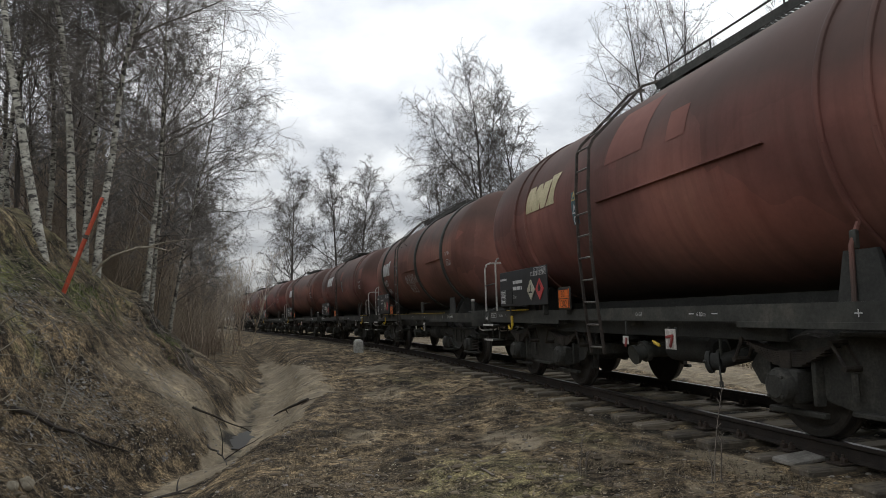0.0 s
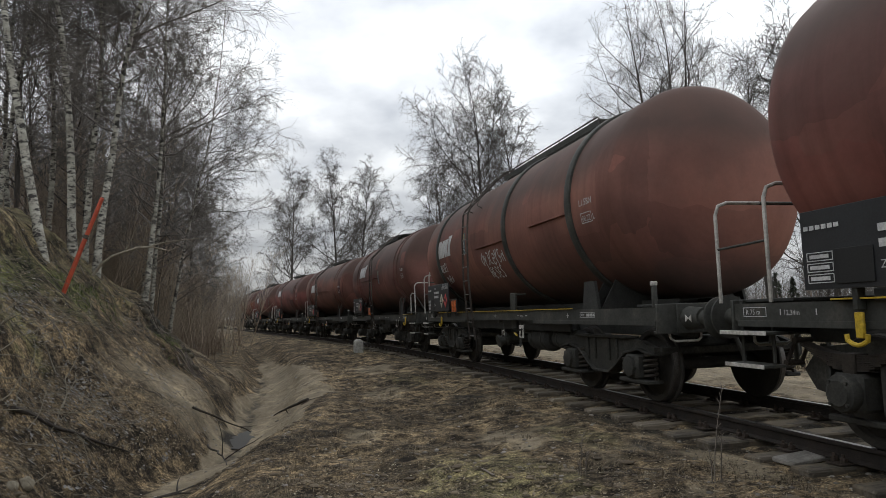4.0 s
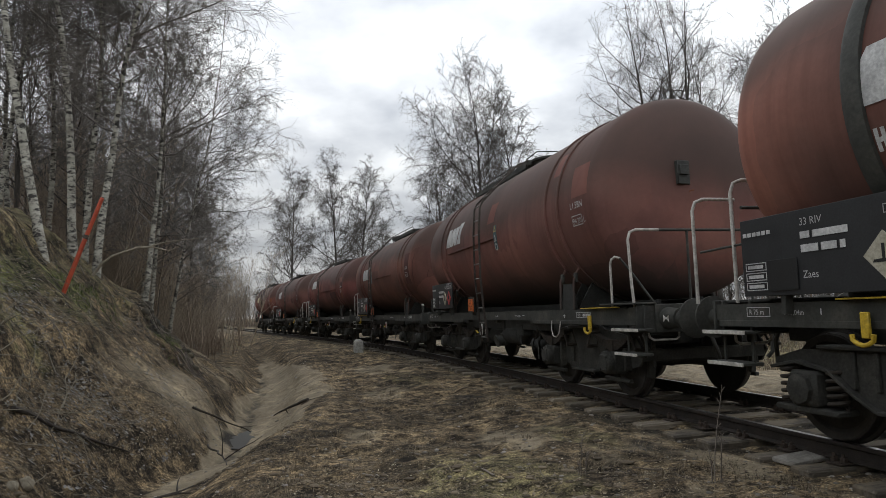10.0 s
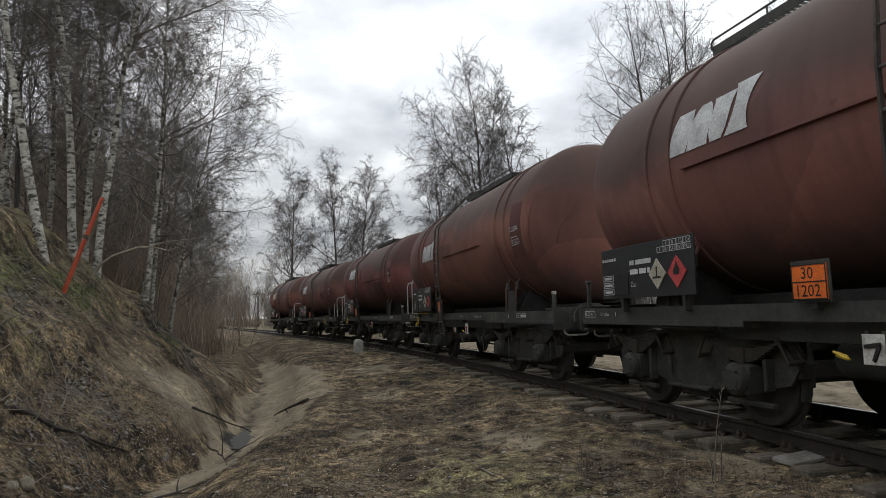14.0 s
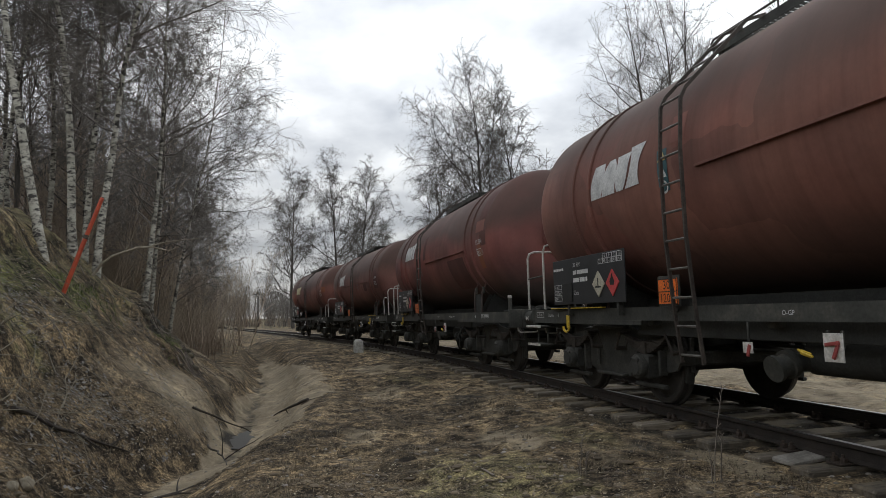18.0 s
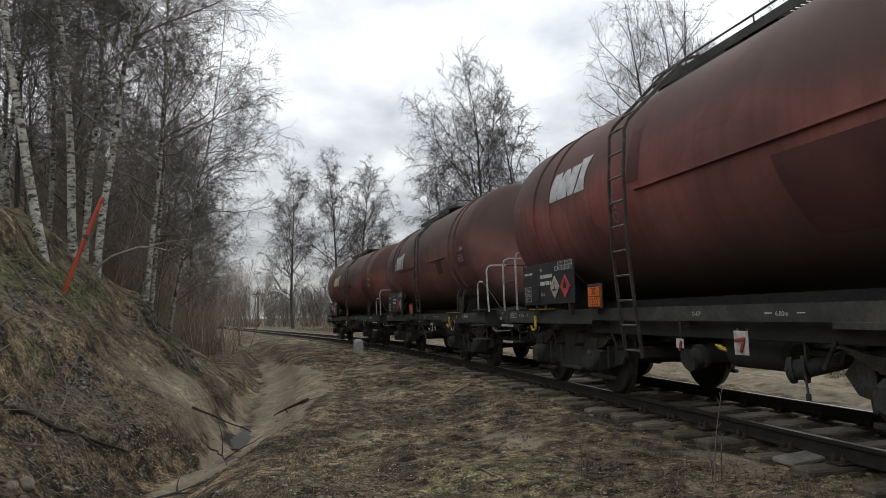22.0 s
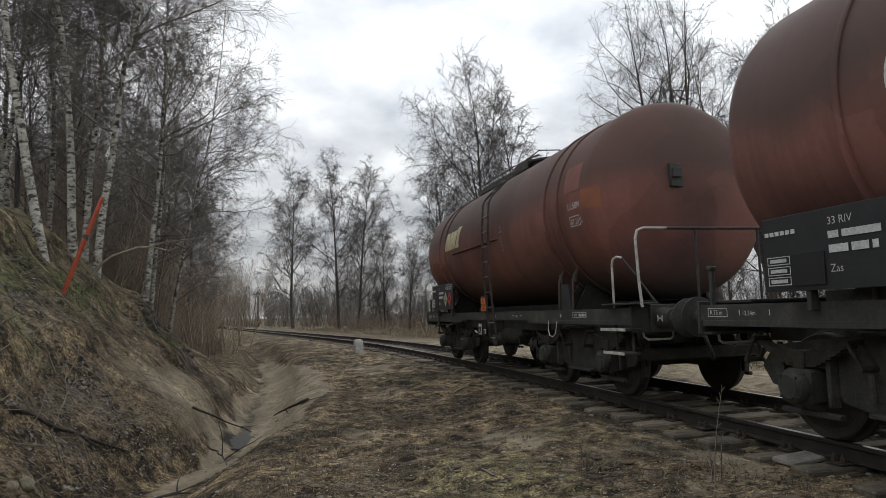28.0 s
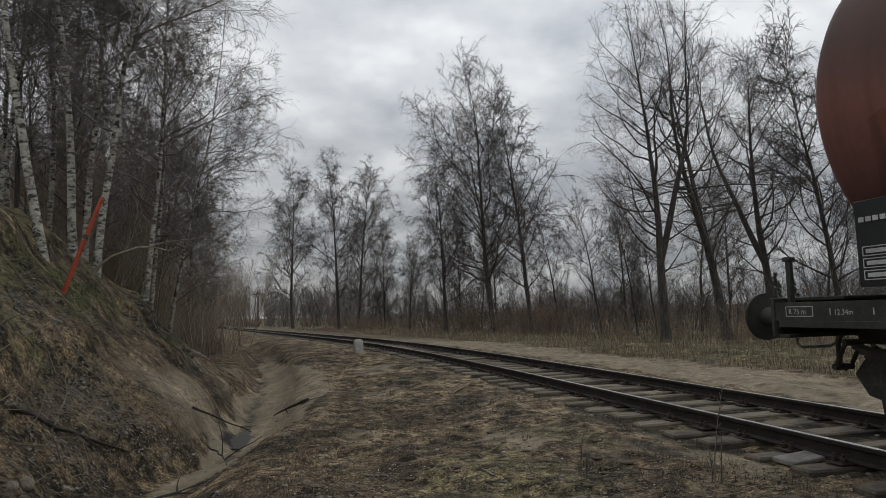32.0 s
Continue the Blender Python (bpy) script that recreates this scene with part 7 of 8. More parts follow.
M_DRYGRASS = island_material("dry_grass_blades", [(0.0, (0.110, 0.084, 0.056)), (0.6, (0.215, 0.170, 0.116)), (1.0, (0.335, 0.275, 0.195))])
M_TUSSOCK = island_material("withered_grass", [(0.0, (0.055, 0.042, 0.027)), (0.5, (0.120, 0.094, 0.062)), (1.0, (0.270, 0.220, 0.150))])
M_GREEN = island_material("green_grass_blades", [(0.0, (0.035, 0.050, 0.012)), (0.6, (0.075, 0.105, 0.022)), (1.0, (0.13, 0.15, 0.05))])
M_STONE = island_material("pale_stones", [(0.0, (0.10, 0.088, 0.074)), (0.6, (0.20, 0.18, 0.155)), (1.0, (0.34, 0.31, 0.28))])
M_CLOD = island_material("soil_clods", [(0.0, (0.050, 0.0376, 0.0252)), (0.6, (0.110, 0.0851, 0.0558)), (1.0, (0.200, 0.1584, 0.1062))])
M_STICK = island_material("dead_sticks", [(0.0, (0.055, 0.044, 0.036)), (0.6, (0.13, 0.108, 0.088)), (1.0, (0.22, 0.19, 0.16))])


def near_points(rng, count, reach0, reach1, spread=0.72):
    """Ground points in the fan before the viewer, denser close by."""
    r = reach0 * (reach1 / reach0) ** rng.random(count)
    a = rng.uniform(-spread, spread, count)
    return r * np.sin(a), r * np.cos(a)


def blades(rng, x, y, size0, size1, lean, width):
    """Bent blades, two quads each."""
    z = height(x, y)
    n = len(x)
    h = rng.uniform(size0, size1, n)
    a = rng.uniform(0, 6.28, n)
    tilt = rng.uniform(0.1, lean, n)
    dx, dy = np.cos(a) * tilt, np.sin(a) * tilt
    px, py = -np.sin(a) * width, np.cos(a) * width
    rows = []
    for t, w in ((0, 1.0), (0.55, 0.8), (1.0, 0.15)):
        cx, cy, cz = x + dx * h * t * t, y + dy * h * t * t, z - 0.01 + h * t * (1 - 0.35 * tilt * t)
        rows.append((cx - px * w, cy - py * w, cz))
        rows.append((cx + px * w, cy + py * w, cz))
    v = np.stack([np.stack(r, 1) for r in rows], 1).reshape(-1, 3)
    o = np.arange(n)[:, None] * 6
    f = np.concatenate([o + np.array([0, 1, 3, 2]), o + np.array([2, 3, 5, 4])])
    return v, f


def flakes(rng, x, y, size0, size1, lift=0.004):
    """Curled leaves lying about on the slope of the ground, one bent quad pair each."""
    z = height(x, y)
    sx, sy = np.clip((height(x + 0.08, y) - z) / 0.08, -0.8, 0.8), np.clip((height(x, y + 0.08) - z) / 0.08, -0.8, 0.8)
    n = len(x)
    s = rng.uniform(size0, size1, n)
    a = rng.uniform(0, 6.28, n)
    c, d = np.cos(a), np.sin(a)
    rows = []
    for u, w, k in ((-1, 0.15, 0.4), (-1, -0.15, 0.3), (0, 0.55, 0.1), (0, -0.55, 0.15), (1, 0.12, 0.5), (1, -0.12, 0.4)):
        lx, ly = u * s, w * s * rng.uniform(0.7, 1.2, n)
        px, py = lx * c - ly * d, lx * d + ly * c
        rows.append(np.stack([x + px, y + py, z + lift + sx * px + sy * py + k * s * rng.uniform(0.0, 0.9, n)], 1))
    v = np.stack(rows, 1).reshape(-1, 3)
    o = np.arange(n)[:, None] * 6
    f = np.concatenate([o + np.array([0, 1, 3, 2]), o + np.array([2, 3, 5, 4])])
    return v, f


def lumps(rng, x, y, size0, size1, flat=0.6):
    """Rough six-sided stones or clods."""
    z = height(x, y)
    n = len(x)
    s = rng.uniform(size0, size1, n) * rng.uniform(0.5, 1, n)
    k = 6
    rows = []
    for zz, rr in ((-0.25, 0.9), (0.25, 1.0), (0.75, 0.55)):
        for i in range(k):
            a = 2 * math.pi * i / k
            j = rng.uniform(0.75, 1.2, n)
            rows.append(np.stack([x + np.cos(a) * s * rr * j, y + np.sin(a) * s * rr * j, z + zz * s * flat * rng.uniform(0.8, 1.2, n)], 1))
    v = np.stack(rows, 1).reshape(-1, 3)
    o = np.arange(n)[:, None] * (3 * k)
    fs = []
    for r in range(2):
        for i in range(k):
            fs.append(o + np.array([r * k + i, r * k + (i + 1) % k, (r + 1) * k + (i + 1) % k, (r + 1) * k + i]))
    fs += [o + np.array([2 * k, 2 * k + 1, 2 * k + 2, 2 * k + 3]), o + np.array([2 * k, 2 * k + 3, 2 * k + 4, 2 * k + 5])]
    return v, np.concatenate(fs)


def stuff(name, vf, material, label, category):
    me = fast_mesh(name, vf[0], vf[1], material)
    return tagged(new(name, me), label, category, kind="stuff")


def keep(x, y, test):
    q, v = to_track(x, y)
    m = test(q, v, v - ditch_v(q))
    return x[m], y[m]


RG = np.random.default_rng(9)
x_, y_ = near_points(RG, 48000, 4.0, 40)
x_, y_ = keep(x_, y_, lambda q, v, d: (v > 1.35) & (v < 9.0 + 0 * q) & (RG.random(len(q)) > 0.93 * ditch_bed(q, d)) & (value_noise(q * 0.8, v * 0.8, 31) + 0.7 * value_noise(q * 2.6, v * 2.6, 32) + RG.uniform(-0.2, 0.2, len(q)) > 0.05))
stuff("fallen_leaves", flakes(RG, x_, y_, 0.005, 0.024), M_LEAF, "brown fallen leaves scattered over the soil", "leaves")
x_, y_ = near_points(RG, 22000, 4.0, 17)
x_, y_ = keep(x_, y_, lambda q, v, d: (v > 1.0) & (RG.random(len(q)) > 0.94 * ditch_bed(q, d)) & (value_noise(q * 1.3, v * 1.3, 33) + RG.uniform(-0.4, 0.4, len(q)) > 0.0))
stuff("ground_debris", flakes(RG, x_, y_, 0.005, 0.017, 0.002), M_DEBRIS, "bits of bark, leaf and straw trodden into the soil", "debris")
x_, y_ = near_points(RG, 9000, 4.0, 22)
x_, y_ = keep(x_, y_, lambda q, v, d: (v > 1.2) & (RG.random(len(q)) > 0.97 * ditch_bed(q, d)) & (value_noise(q * 1.0, v * 1.0, 35) + RG.uniform(-0.3, 0.3, len(q)) > -0.05))
stuff("soil_clods", lumps(RG, x_, y_, 0.008, 0.026, 0.5), M_CLOD, "small dark clods of soil", "soil")
x_, y_ = near_points(RG, 1700, 4.0, 30)
x_, y_ = keep(x_, y_, lambda q, v, d: v > -3.5)
stuff("small_stones", lumps(RG, x_, y_, 0.012, 0.038), M_STONE, "small pale stones in the dirt", "stones")
x_, y_ = near_points(RG, 48000, 4.0, 40)
x_, y_ = keep(x_, y_, lambda q, v, d: (v > 1.4) & (d < -1.3) & (value_noise(q * 0.55, v * 0.8, 41) + 0.6 * value_noise(q * 2.2, v * 2.2, 42) > 0.12))
stuff("dead_grass_tufts", blades(RG, x_, y_, 0.02, 0.085, 2.1, 0.0020), M_DRYGRASS, "short flattened dead grass on the soil", "grass")
cx_, cy_ = near_points(RG, 2600, 4.0, 24)
cx_, cy_ = keep(cx_, cy_, lambda q, v, d: (v > 1.3) & (d < -1.2) & (value_noise(q * 0.9, v * 0.9, 45) > -0.05))
own_ = np.repeat(np.arange(len(cx_)), 16)
x_, y_ = cx_[own_] + RG.normal(0, 0.035, len(own_)), cy_[own_] + RG.normal(0, 0.035, len(own_))
stuff("grass_tussocks", blades(RG, x_, y_, 0.03, 0.11, 1.5, 0.0022), M_TUSSOCK, "small withered brown grass tussocks on the soil", "grass")
x_, y_ = near_points(RG, 1500, 4.0, 20)
x_, y_ = keep(x_, y_, lambda q, v, d: (v > 1.6) & (RG.random(len(q)) > 0.97 * ditch_bed(q, d)) & (value_noise(q * 0.7, v * 0.7, 46) > -0.1))
stuff("trodden_mud", lumps(RG, x_, y_, 0.030, 0.080, 0.28), M_CLOD, "flat trodden lumps of brown mud", "soil")
q_ = 2 + 70 * RG.random(52000) ** 1.3
v_ = -5.2 - 16 * RG.random(52000) ** 1.3
m_ = value_noise(q_ * 0.35, v_ * 0.5, 51) + RG.uniform(-0.3, 0.5, len(q_)) > -0.05
x_, y_ = place(q_[m_], v_[m_])
stuff("dry_meadow_grass", blades(RG, x_, y_, 0.10, 0.42, 0.9, 0.007), M_DRYGRASS, "pale dry meadow grass beyond the track", "grass")
q_ = 4 + 20 * RG.random(26000)
v_ = ditch_v(q_) + 0.8 + 3.0 * RG.random(26000)
near_tuft = np.minimum.reduce([np.hypot((q_ - a) / rq, (v_ - b) / rv) for a, b, rq, rv in ((7.6, 7.5, 1.1, 0.45), (5.6, 8.5, 0.8, 0.3), (4.4, 8.7, 0.7, 0.3))])
m_ = near_tuft + 0.8 * value_noise(q_ * 4, v_ * 4, 61) < 0.95
x_, y_ = place(q_[m_], v_[m_])
stuff("bank_grass", blades(RG, x_, y_, 0.04, 0.13, 1.2, 0.005), M_GREEN, "fresh green grass tufts on the bank", "grass")
q_ = -4 + 18 * RG.random(44000)
v_ = ditch_v(q_) + 0.45 + 3.1 * RG.random(44000) ** 1.2
m_ = value_noise(q_ * 0.9, v_ * 1.1, 71) + RG.uniform(-0.3, 0.3, len(q_)) > -0.12
x_, y_ = place(q_[m_], v_[m_])
stuff("bank_leaf_litter", flakes(RG, x_, y_, 0.007, 0.021, 0.005), M_LEAF, "thick litter of brown and grey leaves on the bank", "leaves")
q_ = -4 + 13 * RG.random(3200)
v_ = ditch_v(q_) + 0.35 + 2.6 * RG.random(3200) ** 1.3
m_ = value_noise(q_ * 1.4, v_ * 1.6, 77) + RG.uniform(-0.25, 0.25, len(q_)) > 0.05
x_, y_ = place(q_[m_], v_[m_])
stuff("pale_bank_leaves", flakes(RG, x_, y_, 0.014, 0.034, 0.012), M_GREYLEAF, "larger grey curled leaves strewn over the bank", "leaves")
q_ = RG.normal(0.0, 1.0, 900) * 0.34 + RG.choice([2.1, 2.0, 0.6], 900)
v_ = RG.normal(0.0, 1.0, 900) * 0.26 + np.where(q_ > 1.3, RG.choice([7.8, 8.75], 900), 7.95)
x_, y_ = place(q_, v_)
stuff("grey_leaf_drifts", flakes(RG, x_, y_, 0.010, 0.030, 0.010), M_GREYLEAF, "drifts of wet grey leaves caught on the bank", "leaves")


def sticks():
    rng = random.Random(8)
    g = Geo()
    for _ in range(240):
        on_bank = rng.random() < 0.82
        q = rng.uniform(-5, 14)
        v = float(ditch_v(q)) + rng.uniform(0.7, 4.2) if on_bank else rng.uniform(1.6, 5.0)
        x, y = place(q, v)
        ln = rng.uniform(0.12, 0.5) if on_bank else rng.uniform(0.08, 0.4)
        a = rng.uniform(0, 6.28)
        pts = []
        bend = rng.uniform(-0.3, 0.3)
        for i in range(5):
            t = i / 4 - 0.5
            px = x + ln * t * math.cos(a) + bend * ln * t * t * math.sin(a)
            py = y + ln * t * math.sin(a) - bend * ln * t * t * math.cos(a)
            pts.append((px, py, 0))
        zs = height(np.array([p[0] for p in pts]), np.array([p[1] for p in pts]))
        r = rng.uniform(0.003, 0.012)
        pts = [(p[0], p[1], z + r + rng.uniform(0, 0.03 if on_bank else 0.01)) for p, z in zip(pts, zs)]
        g.tube(pts, [r, r, r * 0.9, r * 0.7, r * 0.4], 4, False)
    me = fast_mesh("dead_sticks", np.array([tuple(v) for v in g.v]), np.array(g.f), M_STICK)
    tagged(new("dead_sticks", me), "dead twigs and sticks lying on bank and soil", "sticks", kind="stuff")


sticks()

# ================= single things =================
M_POLE = worn("faded_orange_paint", [(0.3, (0.36, 0.055, 0.025)), (0.7, (0.55, 0.10, 0.045))], 8, 0.6)
M_MARKER = worn("whitewashed_stone", [(0.3, (0.28, 0.27, 0.24)), (0.7, (0.55, 0.54, 0.50))], 8, 0.9)


def marker_pole():
    x, y = -5.88, 10.25
    z = ground_z(x, y)
    t = thing("marker_pole", Matrix.Translation((x, y, z - 0.15)) @ Matrix.Rotation(radians(21), 4, "Y"), "faded orange pole leaning on the bank", "pole")
    g = Geo()
    g.tube([(0, 0, 0), (0, 0, 0.8), (0.01, 0, 1.65)], [0.036, 0.034, 0.030], 10)
    part("pole", g, M_POLE, t)
    g = Geo()
    g.tube([(0.002, 0, 1.0), (0.004, 0, 1.06)], 0.038, 10)
    part("clamp", g, M_FRAME, t)
    g = Geo()
    g.tube([(0.01, 0, 1.64), (0.012, 0, 1.68)], [0.034, 0.026], 10)
    part("cap", g, M_POLE, t)


def marker_stone():
    x, y = place(18.5, 1.95)
    t = thing("marker_stone", pose(x, y, ground_z(x, y) - 0.1, 0, 0, 25), "whitewashed boundary stone beside the track", "stone")
    g = Geo()
    g.box((0, 0, 0.24), (0.36, 0.26, 0.60), 0.05)
    me = g.mesh("block")
    for v in me.vertices:
        v.co += Vector((0.02 * noise.noise(v.co * 5), 0.02 * noise.noise(v.co * 5 + Vector((3, 0, 0))), 0.02 * noise.noise(v.co * 4)))
        v.co.x *= 1 - 0.12 * v.co.z
    part("block", me, M_MARKER, t)
    g = Geo()
    g.box((0.0, 0, 0.55), (0.20, 0.16, 0.06), 0.02)
    part("top", g, M_MARKER, t)


def weed(x, y, size, seed):
    t = thing("dry_weed", pose(x, y, ground_z(x, y) - 0.02), "dry leafless weed stalk beside the sleepers", "weed", "dry weeds")
    rng = random.Random(seed)
    for dx, h in ((0, 0.78 * size), (0.05, 0.42 * size), (-0.02, 0.25 * size)):
        g = Geo()
        pts, _ = bent_line(rng, Vector((dx, 0, 0)), Vector((0.05, 0, 1)), h, 7, 0.04, 0.02)
        g.tube(pts, [0.006, 0.0055, 0.005, 0.0045, 0.004, 0.0035, 0.003, 0.002], 5)
        st = part("stalk", g, M_STICK, t)
        f = Geo()
        for k in range(9):
            p, d = at_line(pts, 0.45 + 0.54 * k / 9)
            q, _ = bent_line(rng, p, side_way(rng, d, 0.6), 0.05, 2, 0.1, 0)
            f.tube(q, [0.003, 0.003, 0.002], 4)
        part("seed_heads", f, M_STICK, st)


def flat_stone():
    """A pale broken slab beside the rail."""
    x, y = 3.14, 6.06
    g = Geo()
    g.box((0, 0, 0.02), (0.52, 0.24, 0.045), 0.014)
    me = g.mesh("flat_stone")
    for v in me.vertices:
        v.co += Vector((0.03 * noise.noise(v.co * 5), 0.03 * noise.noise(v.co * 4 + Vector((3, 0, 0))), 0.015 * noise.noise(v.co * 6)))
    me.materials.append(M_SLAB)
    ob = new("flat_stone", me)
    ob.matrix_basis = pose(x, y, ground_z(x, y) + 0.012, 2, -4, 20)
    tagged(ob, "pale grey broken slab lying beside the rail", "stone")


def telegraph_pole():
    x, y = -32.8, 117.8
    t = thing("telegraph_pole", pose(x, y, ground_z(x, y)), "distant wooden telegraph pole beside the track", "pole")
    g = Geo()
    g.tube([(0, 0, 0), (0, 0, 6.2)], [0.15, 0.11], 8)
    part("post", g, M_BARK, t)
    g = Geo()
    g.box((0, 0, 5.7), (1.6, 0.10, 0.12), 0.02)
    part("crossarm", g, M_BARK, t)


def puddle():
    """Shallow water in the ditch, a rounded strip."""
    m, n, l, b = mat("muddy_water")
    b.inputs["Base Color"].default_value = (0.03, 0.027, 0.022, 1)
    b.inputs["Roughness"].default_value = 0.45
    b.inputs["Specular IOR Level"].default_value = 0.12
    bump_node(n, l, b, noise_node(n, l, 9, 3), 0.08, 0.01)
    qs = np.linspace(4.0, 5.8, 24)
    z = -0.80
    vs, fs = [], []
    for i, q in enumerate(qs):
        wd = (0.20 + 0.06 * math.sin(i * 1.7)) * math.sin(math.pi * i / 23) ** 0.6 + 0.02
        c = float(ditch_v(q)) - 0.08
        for s in (-1, 1):
            px, py = place(q, c + s * wd)
            vs.append((float(px), float(py), z))
        if i:
            fs.append((2 * i - 2, 2 * i - 1, 2 * i + 1, 2 * i))
    zs = [ground_z(*place(q, float(ditch_v(q)) - 0.08)) for q in qs]
    lift = float(np.mean(zs)) + 0.035
    vs = [(x, y, lift) for x, y, _ in vs]
    me = quick_mesh("ditch_water", vs, fs)
    me.materials.append(m)
    tagged(new("ditch_water", me), "shallow muddy water standing in the ditch", "water", kind="structure")


def turf_clumps():
    """Torn dark turf along the broken ledges."""
    rng = np.random.default_rng(21)
    q = np.concatenate([rng.normal(8.6, 0.5, 30), rng.normal(9.6, 0.7, 20), rng.normal(9.6, 0.5, 50), rng.normal(7.5, 0.4, 18)])
    v = np.concatenate([rng.normal(8.2, 0.12, 30), rng.normal(8.25, 0.12, 20), rng.normal(8.15, 0.2, 50), rng.normal(7.3, 0.1, 18)])
    x, y = place(q, v)
    stuff("turf_clumps", lumps(rng, x, y, 0.04, 0.13, 0.9), M_TURF, "dark torn turf hanging on the broken bank", "turf")


def roots():
    """Bare roots and torn turf under the broken ledge of the bank."""
    rng = random.Random(12)
    g = Geo()
    for _ in range(90):
        q = rng.choice((rng.gauss(9.0, 0.8), rng.gauss(8.4, 0.6), rng.gauss(7.6, 0.5)))
        v = 8.15 + rng.gauss(0, 0.15) if q > 8.2 else 7.3 + rng.gauss(0, 0.12)
        x, y = place(q, v)
        dx, dy = place(q, v - 1)
        w = Vector((float(dx) - float(x), float(dy) - float(y), 0)).normalized()
        pts = []
        ln = rng.uniform(0.15, 0.5)
        sd = rng.uniform(-0.6, 0.6)
        for i in range(5):
            t = i / 4
            px, py = float(x) + (w.x - w.y * sd) * ln * t, float(y) + (w.y + w.x * sd) * ln * t
            pts.append((px, py, ground_z(px, py) + 0.03 + rng.uniform(-0.02, 0.05)))
        r = rng.uniform(0.004, 0.012)
        g.tube(pts, [r, r, r * 0.8, r * 0.6, r * 0.3], 4, False)
    me = fast_mesh("bank_roots", np.array([tuple(v) for v in g.v]), np.array(g.f), M_STICK)
    tagged(new("bank_roots", me), "bare brown roots under the broken turf of the bank", "roots", kind="stuff")


M_SLAB = worn("pale_grey_slab", [(0.3, (0.130, 0.120, 0.105)), (0.7, (0.330, 0.312, 0.280))], 5, 0.9, 0, 60)
M_WETWOOD = worn("wet_dark_wood", [(0.3, (0.022, 0.018, 0.014)), (0.7, (0.060, 0.048, 0.038))], 8, 0.8, 0, 50, 0.4, 0.01)
M_DRYWOOD = worn("dry_grey_wood", [(0.3, (0.10, 0.086, 0.062)), (0.7, (0.23, 0.20, 0.15))], 8, 0.85, 0, 50)
M_BEIGE = worn("weathered_beige_stone", [(0.3, (0.15, 0.13, 0.095)), (0.7, (0.30, 0.265, 0.20))], 12, 0.9, 0, 60)
M_PALEWOOD = worn("pale_barkless_wood", [(0.3, (0.17, 0.145, 0.105)), (0.7, (0.33, 0.29, 0.225))], 8, 0.85, 0, 50)


def branch_on_ground(name, ends, r, seed, material, label, lift=0.02, arch=0.0, side=2):
    """A crooked branch with side shoots, lying from one point of the plan to another."""
    rng = random.Random(seed)
    (xa, ya), (xb, yb) = ends
    t = thing(name, pose(xa, ya, ground_z(xa, ya)), label, "branch", "dead branches on the bank")
    ox, oy, oz = xa, ya, ground_z(xa, ya)
    pts = []
    za, zb = oz, ground_z(xb, yb)
    ln = math.hypot(xb - xa, yb - ya)
    for i in range(9):
        s = i / 8
        x, y = xa + (xb - xa) * s + rng.gauss(0, 0.012) * ln, ya + (yb - ya) * s + rng.gauss(0, 0.012) * ln
        z = max(ground_z(x, y) - 0.03, za + (zb - za) * s) + lift + r + arch * math.sin(math.pi * s)
        pts.append(Vector((x - ox, y - oy, z - oz)))
    g = Geo()
    g.tube(pts, [r * (1 - 0.7 * i / 8) for i in range(9)], 7)
    stem = part("stem", g, material, t)
    for _ in range(side):
        p, d = at_line(pts, rng.uniform(0.3, 0.9))
        q, _ = bent_line(rng, p, (side_way(rng, d, 0.7) + Vector((0, 0, 0.25))).normalized(), ln * rng.uniform(0.15, 0.35), 4, 0.12, 0.0)
        g = Geo()
        g.tube(q, [r * 0.5, r * 0.42, r * 0.34, r * 0.26, r * 0.15], 5)
        part("side_shoot", g, material, stem)


def dead_brush():
    """Long thin dry twigs lying and arching on the near slope of the bank."""
    rng = np.random.default_rng(33)
    n = 150
    q = rng.normal(1.2, 1.9, n)
    v = 7.4 + 2.0 * rng.random(n)
    x, y = place(q, v)
    p = np.stack([x, y, height(x, y) + 0.02], 1)
    a = rng.uniform(-0.7, 2.6, n)
    d = np.stack([np.cos(a), np.sin(a), rng.uniform(-0.15, 0.55, n)], 1)
    d /= np.linalg.norm(d, axis=1, keepdims=True)
    length = rng.uniform(0.35, 1.25, n)
    v1, f1, lines = twig_tubes(rng, p, d, length, rng.uniform(0.0030, 0.0065, n), 7, 5, 0.12, -0.10, 0.3)
    p2, d2, who, _ = sprout(rng, lines, 2, 0.3, 0.3, 0.8)
    v2, f2, _ = twig_tubes(rng, p2, d2, length[who] * 0.35, np.full(len(who), 0.0025), 4, 4, 0.14, -0.06, 0.4)
    me = fast_mesh("dead_brush", np.concatenate([v1, v2]), np.concatenate([f1, f2 + len(v1)]), M_DRYWOOD)
    tagged(new("dead_brush", me), "tangle of long dry twigs on the slope of the bank", "brush", kind="stuff")


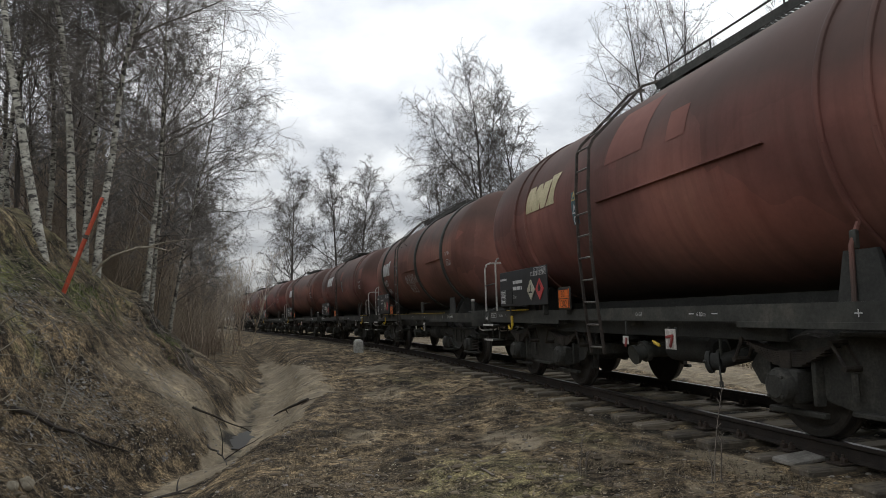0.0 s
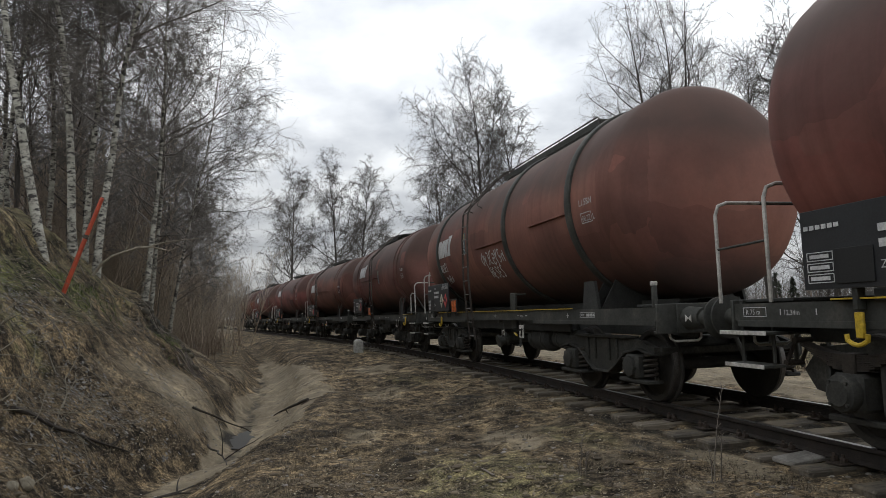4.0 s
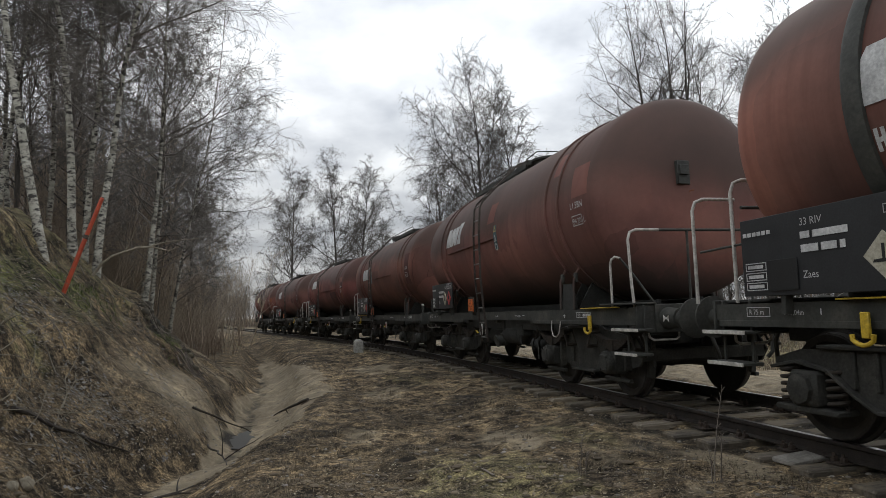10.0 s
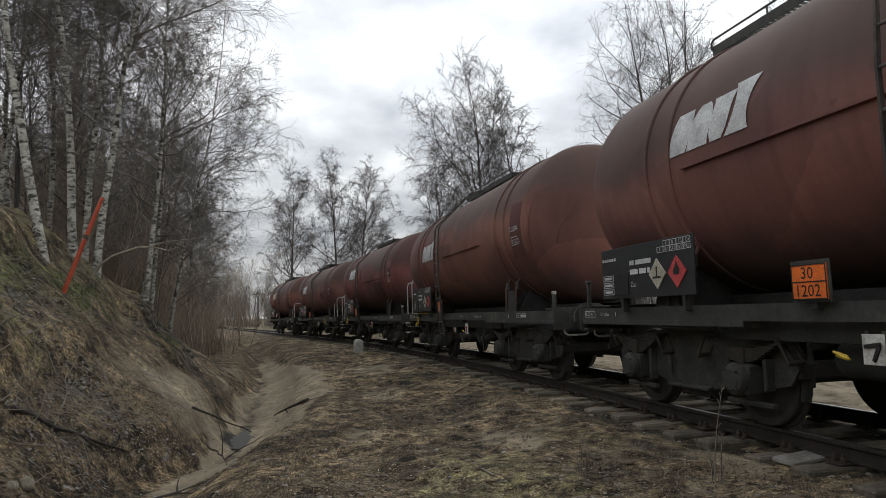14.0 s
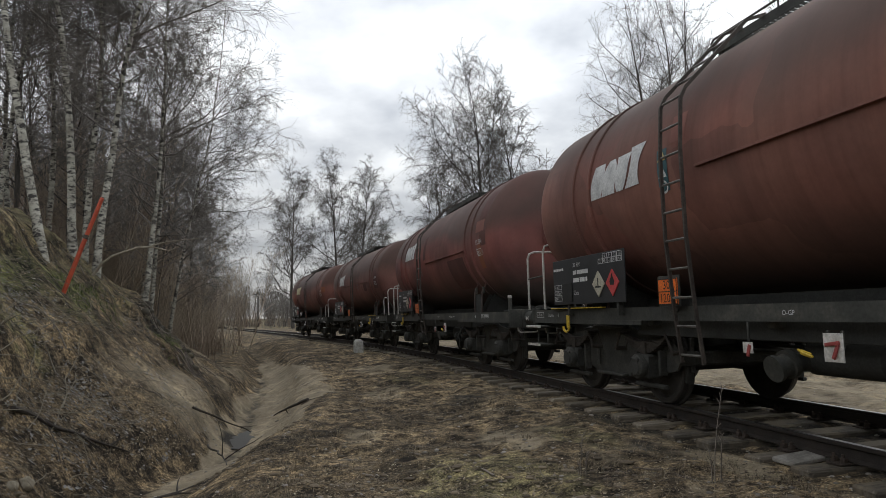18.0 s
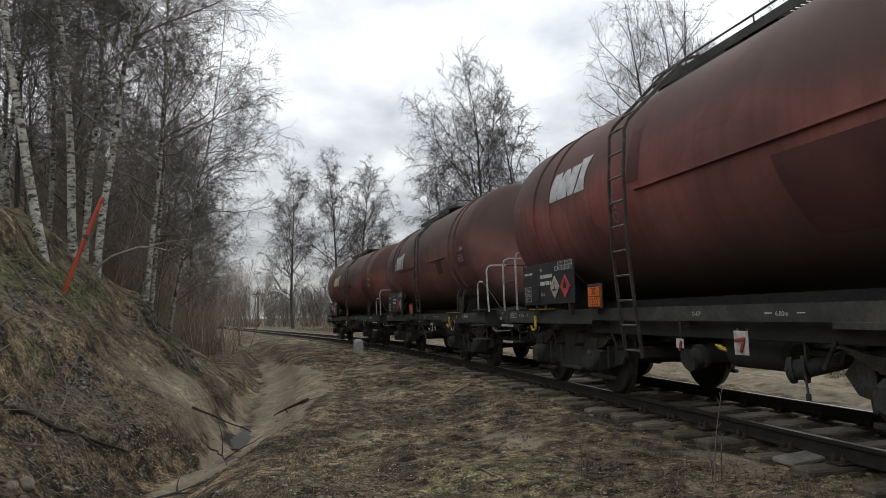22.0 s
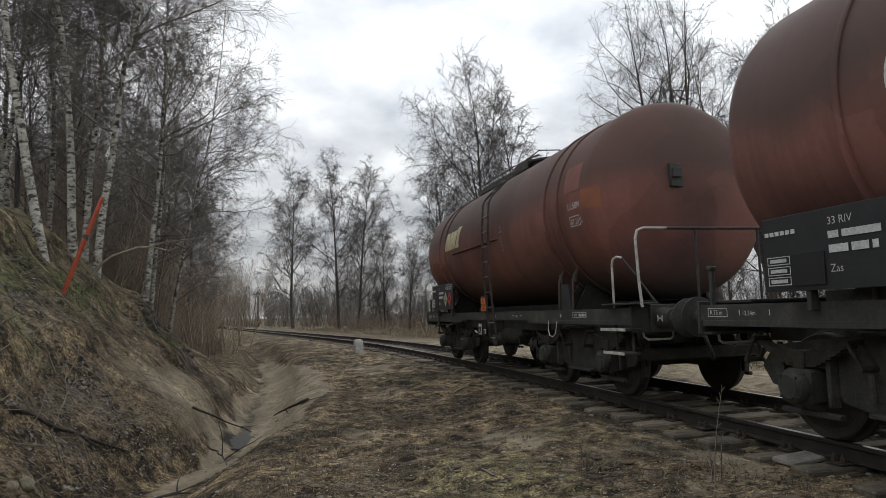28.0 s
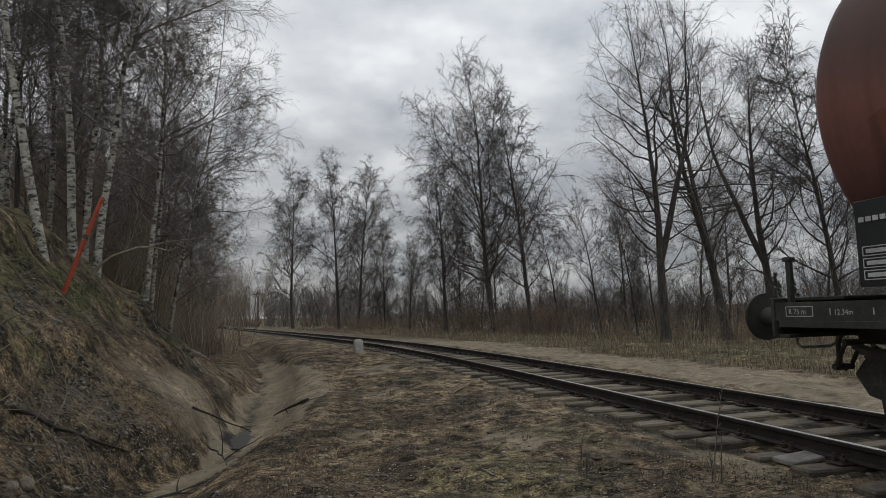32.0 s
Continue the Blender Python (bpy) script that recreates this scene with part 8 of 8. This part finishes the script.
def bent_sapling():
    """A pale sapling that bows out over the slope and forks."""
    x, y = -6.67, 12.6
    z = ground_z(x, y)
    t = thing("bent_sapling", pose(x, y, z), "pale bare sapling bowed out over the slope", "sapling")
    g = Geo()
    g.tube([(0, 0, -0.1), (0.2, 0, 0.17), (0.42, 0, 0.32), (0.9, -0.02, 0.46), (1.17, -0.03, 0.46), (1.49, 0, 0.38), (1.66, 0.02, 0.46)], [0.030, 0.027, 0.025, 0.021, 0.018, 0.013, 0.008], 7)
    st = part("stem", g, M_PALEWOOD, t)
    g = Geo()
    g.tube([(1.10, -0.03, 0.46), (1.35, -0.03, 0.53), (1.55, -0.03, 0.56), (1.75, -0.03, 0.58), (2.05, 0, 0.60)], [0.014, 0.012, 0.010, 0.008, 0.005], 6)
    part("fork", g, M_PALEWOOD, st)
    g = Geo()
    g.tube([(0.62, 0, 0.38), (0.75, 0.02, 0.62), (0.84, 0.03, 0.86)], [0.011, 0.008, 0.004], 5)
    part("side_shoot", g, M_PALEWOOD, st)


def pale_stone(x, y, s, seed):
    bm = bmesh.new()
    bmesh.ops.create_icosphere(bm, subdivisions=3, radius=1)
    for v in bm.verts:
        v.co *= 1 + 0.25 * noise.noise(v.co * 1.3 + Vector((seed, 0, 0)))
        v.co = Vector((v.co.x * s, v.co.y * s * 0.8, v.co.z * s * 0.95))
    me = bpy.data.meshes.new("pale_stone")
    bm.to_mesh(me)
    bm.free()
    me.shade_smooth()
    me.materials.append(M_BEIGE)
    ob = new("pale_stone", me)
    ob.matrix_basis = pose(x, y, ground_z(x, y) + s * 0.2, 10, 20, seed * 50)
    tagged(ob, "pale rounded stone half sunk in the leaf litter", "stone", "pale stones")


branch_on_ground("fallen_branch", ((-4.49, 6.95), (-4.04, 8.59)), 0.030, 1, M_WETWOOD, "dark wet fallen branch across the foot of the bank")
branch_on_ground("fallen_branch", ((-2.6, 12.45), (-3.5, 13.6)), 0.032, 2, M_WETWOOD, "dark wet stick lying across the sandy ditch", side=1)
branch_on_ground("fallen_branch", ((-3.72, 10.5), (-2.75, 8.6)), 0.018, 3, M_WETWOOD, "thin dark stick lying in the ditch", side=2)
branch_on_ground("fallen_branch", ((-4.2, 11.2), (-3.6, 12.4)), 0.022, 4, M_WETWOOD, "dark root end beside the ditch water", side=2)
branch_on_ground("fallen_branch", ((-3.5, 6.6), (-3.0, 8.0)), 0.026, 14, M_WETWOOD, "dark wet branch at the mouth of the ditch", side=2)
for k_, (a_, b_) in enumerate((((-4.50, 6.80), (-4.95, 8.4)), ((-4.95, 7.3), (-5.75, 9.34)), ((-4.8, 7.2), (-5.3, 9.6)), ((-5.45, 10.3), (-6.1, 11.6)), ((-4.62, 6.9), (-4.75, 8.62)), ((-5.0, 7.6), (-5.6, 9.0)),
                               ((-4.7, 7.6), (-5.2, 8.6)), ((-4.5, 7.1), (-4.9, 7.9)), ((-4.3, 7.4), (-4.9, 9.2)), ((-4.55, 8.0), (-5.3, 9.9)))):
    branch_on_ground("dead_stick", (a_, b_), 0.0065, 30 + k_, M_DRYWOOD, "thin dry dead stick leaning on the bank", 0.03, 0.07, 1)
bent_sapling()
dead_brush()
pale_stone(-3.9, 6.3, 0.075, 1)
pale_stone(-3.83, 6.0, 0.06, 2)
puddle()
turf_clumps()
roots()
marker_pole()
marker_stone()
weed(2.06, 5.36, 1.0, 3)
weed(1.13, 5.95, 0.5, 4)
flat_stone()
telegraph_pole()


# ================= the train runs =================
RUN_T = np.arange(0, 33, 2.0)
RUN_Q = np.array([73.127, 69.525, 65.639, 61.633, 57.428, 52.965, 48.373, 43.504, 38.514, 33.348, 27.951, 22.38, 16.613, 10.455, 4.08, -2.44, -9.33])


def run_spline():
    """Second derivatives of a natural cubic spline through the run."""
    n, h = len(RUN_T), 2.0
    a, b = np.eye(n), np.zeros(n)
    for i in range(1, n - 1):
        a[i, i - 1:i + 2] = h / 6, 2 * h / 3, h / 6
        b[i] = (RUN_Q[i + 1] - 2 * RUN_Q[i] + RUN_Q[i - 1]) / h
    return np.linalg.solve(a, b)


RUN_M = run_spline()


def run_q(t):
    i = int(min(t // 2, len(RUN_T) - 2))
    a = (RUN_T[i + 1] - t) / 2.0
    b = 1 - a
    return a * RUN_Q[i] + b * RUN_Q[i + 1] + ((a ** 3 - a) * RUN_M[i] + (b ** 3 - b) * RUN_M[i + 1]) * 4.0 / 6.0


OFFSET = [73.235, 60.608, 47.815, 35.864, 23.614, 11.148, -1.2]


def wagon_pose(q, half):
    ax, ay = place(q - half)
    bx, by = place(q + half)
    turn = math.degrees(math.atan2(ay - by, ax - bx))
    return pose((ax + bx) / 2, (ay + by) / 2, SLOPE * q, 0, 0, turn)


def motions():
    times = [0.5 * k for k in range(65)]
    spin_times = [0.2 * k for k in range(161)]
    for (w, wheels), off in zip(WAGONS, OFFSET):
        walk(w, [(t, wagon_pose(run_q(t) - off, PIVOT)) for t in times])
        for k, ws in enumerate(wheels):
            loc = ws.matrix_basis.translation.copy()
            rows = []
            for t in spin_times:
                roll = (run_q(0.0) - run_q(t)) / WHEEL_R + k
                rows.append((t, Matrix.Translation(loc) @ Matrix.Rotation(roll, 4, "Y")))
            walk(ws, rows)


motions()
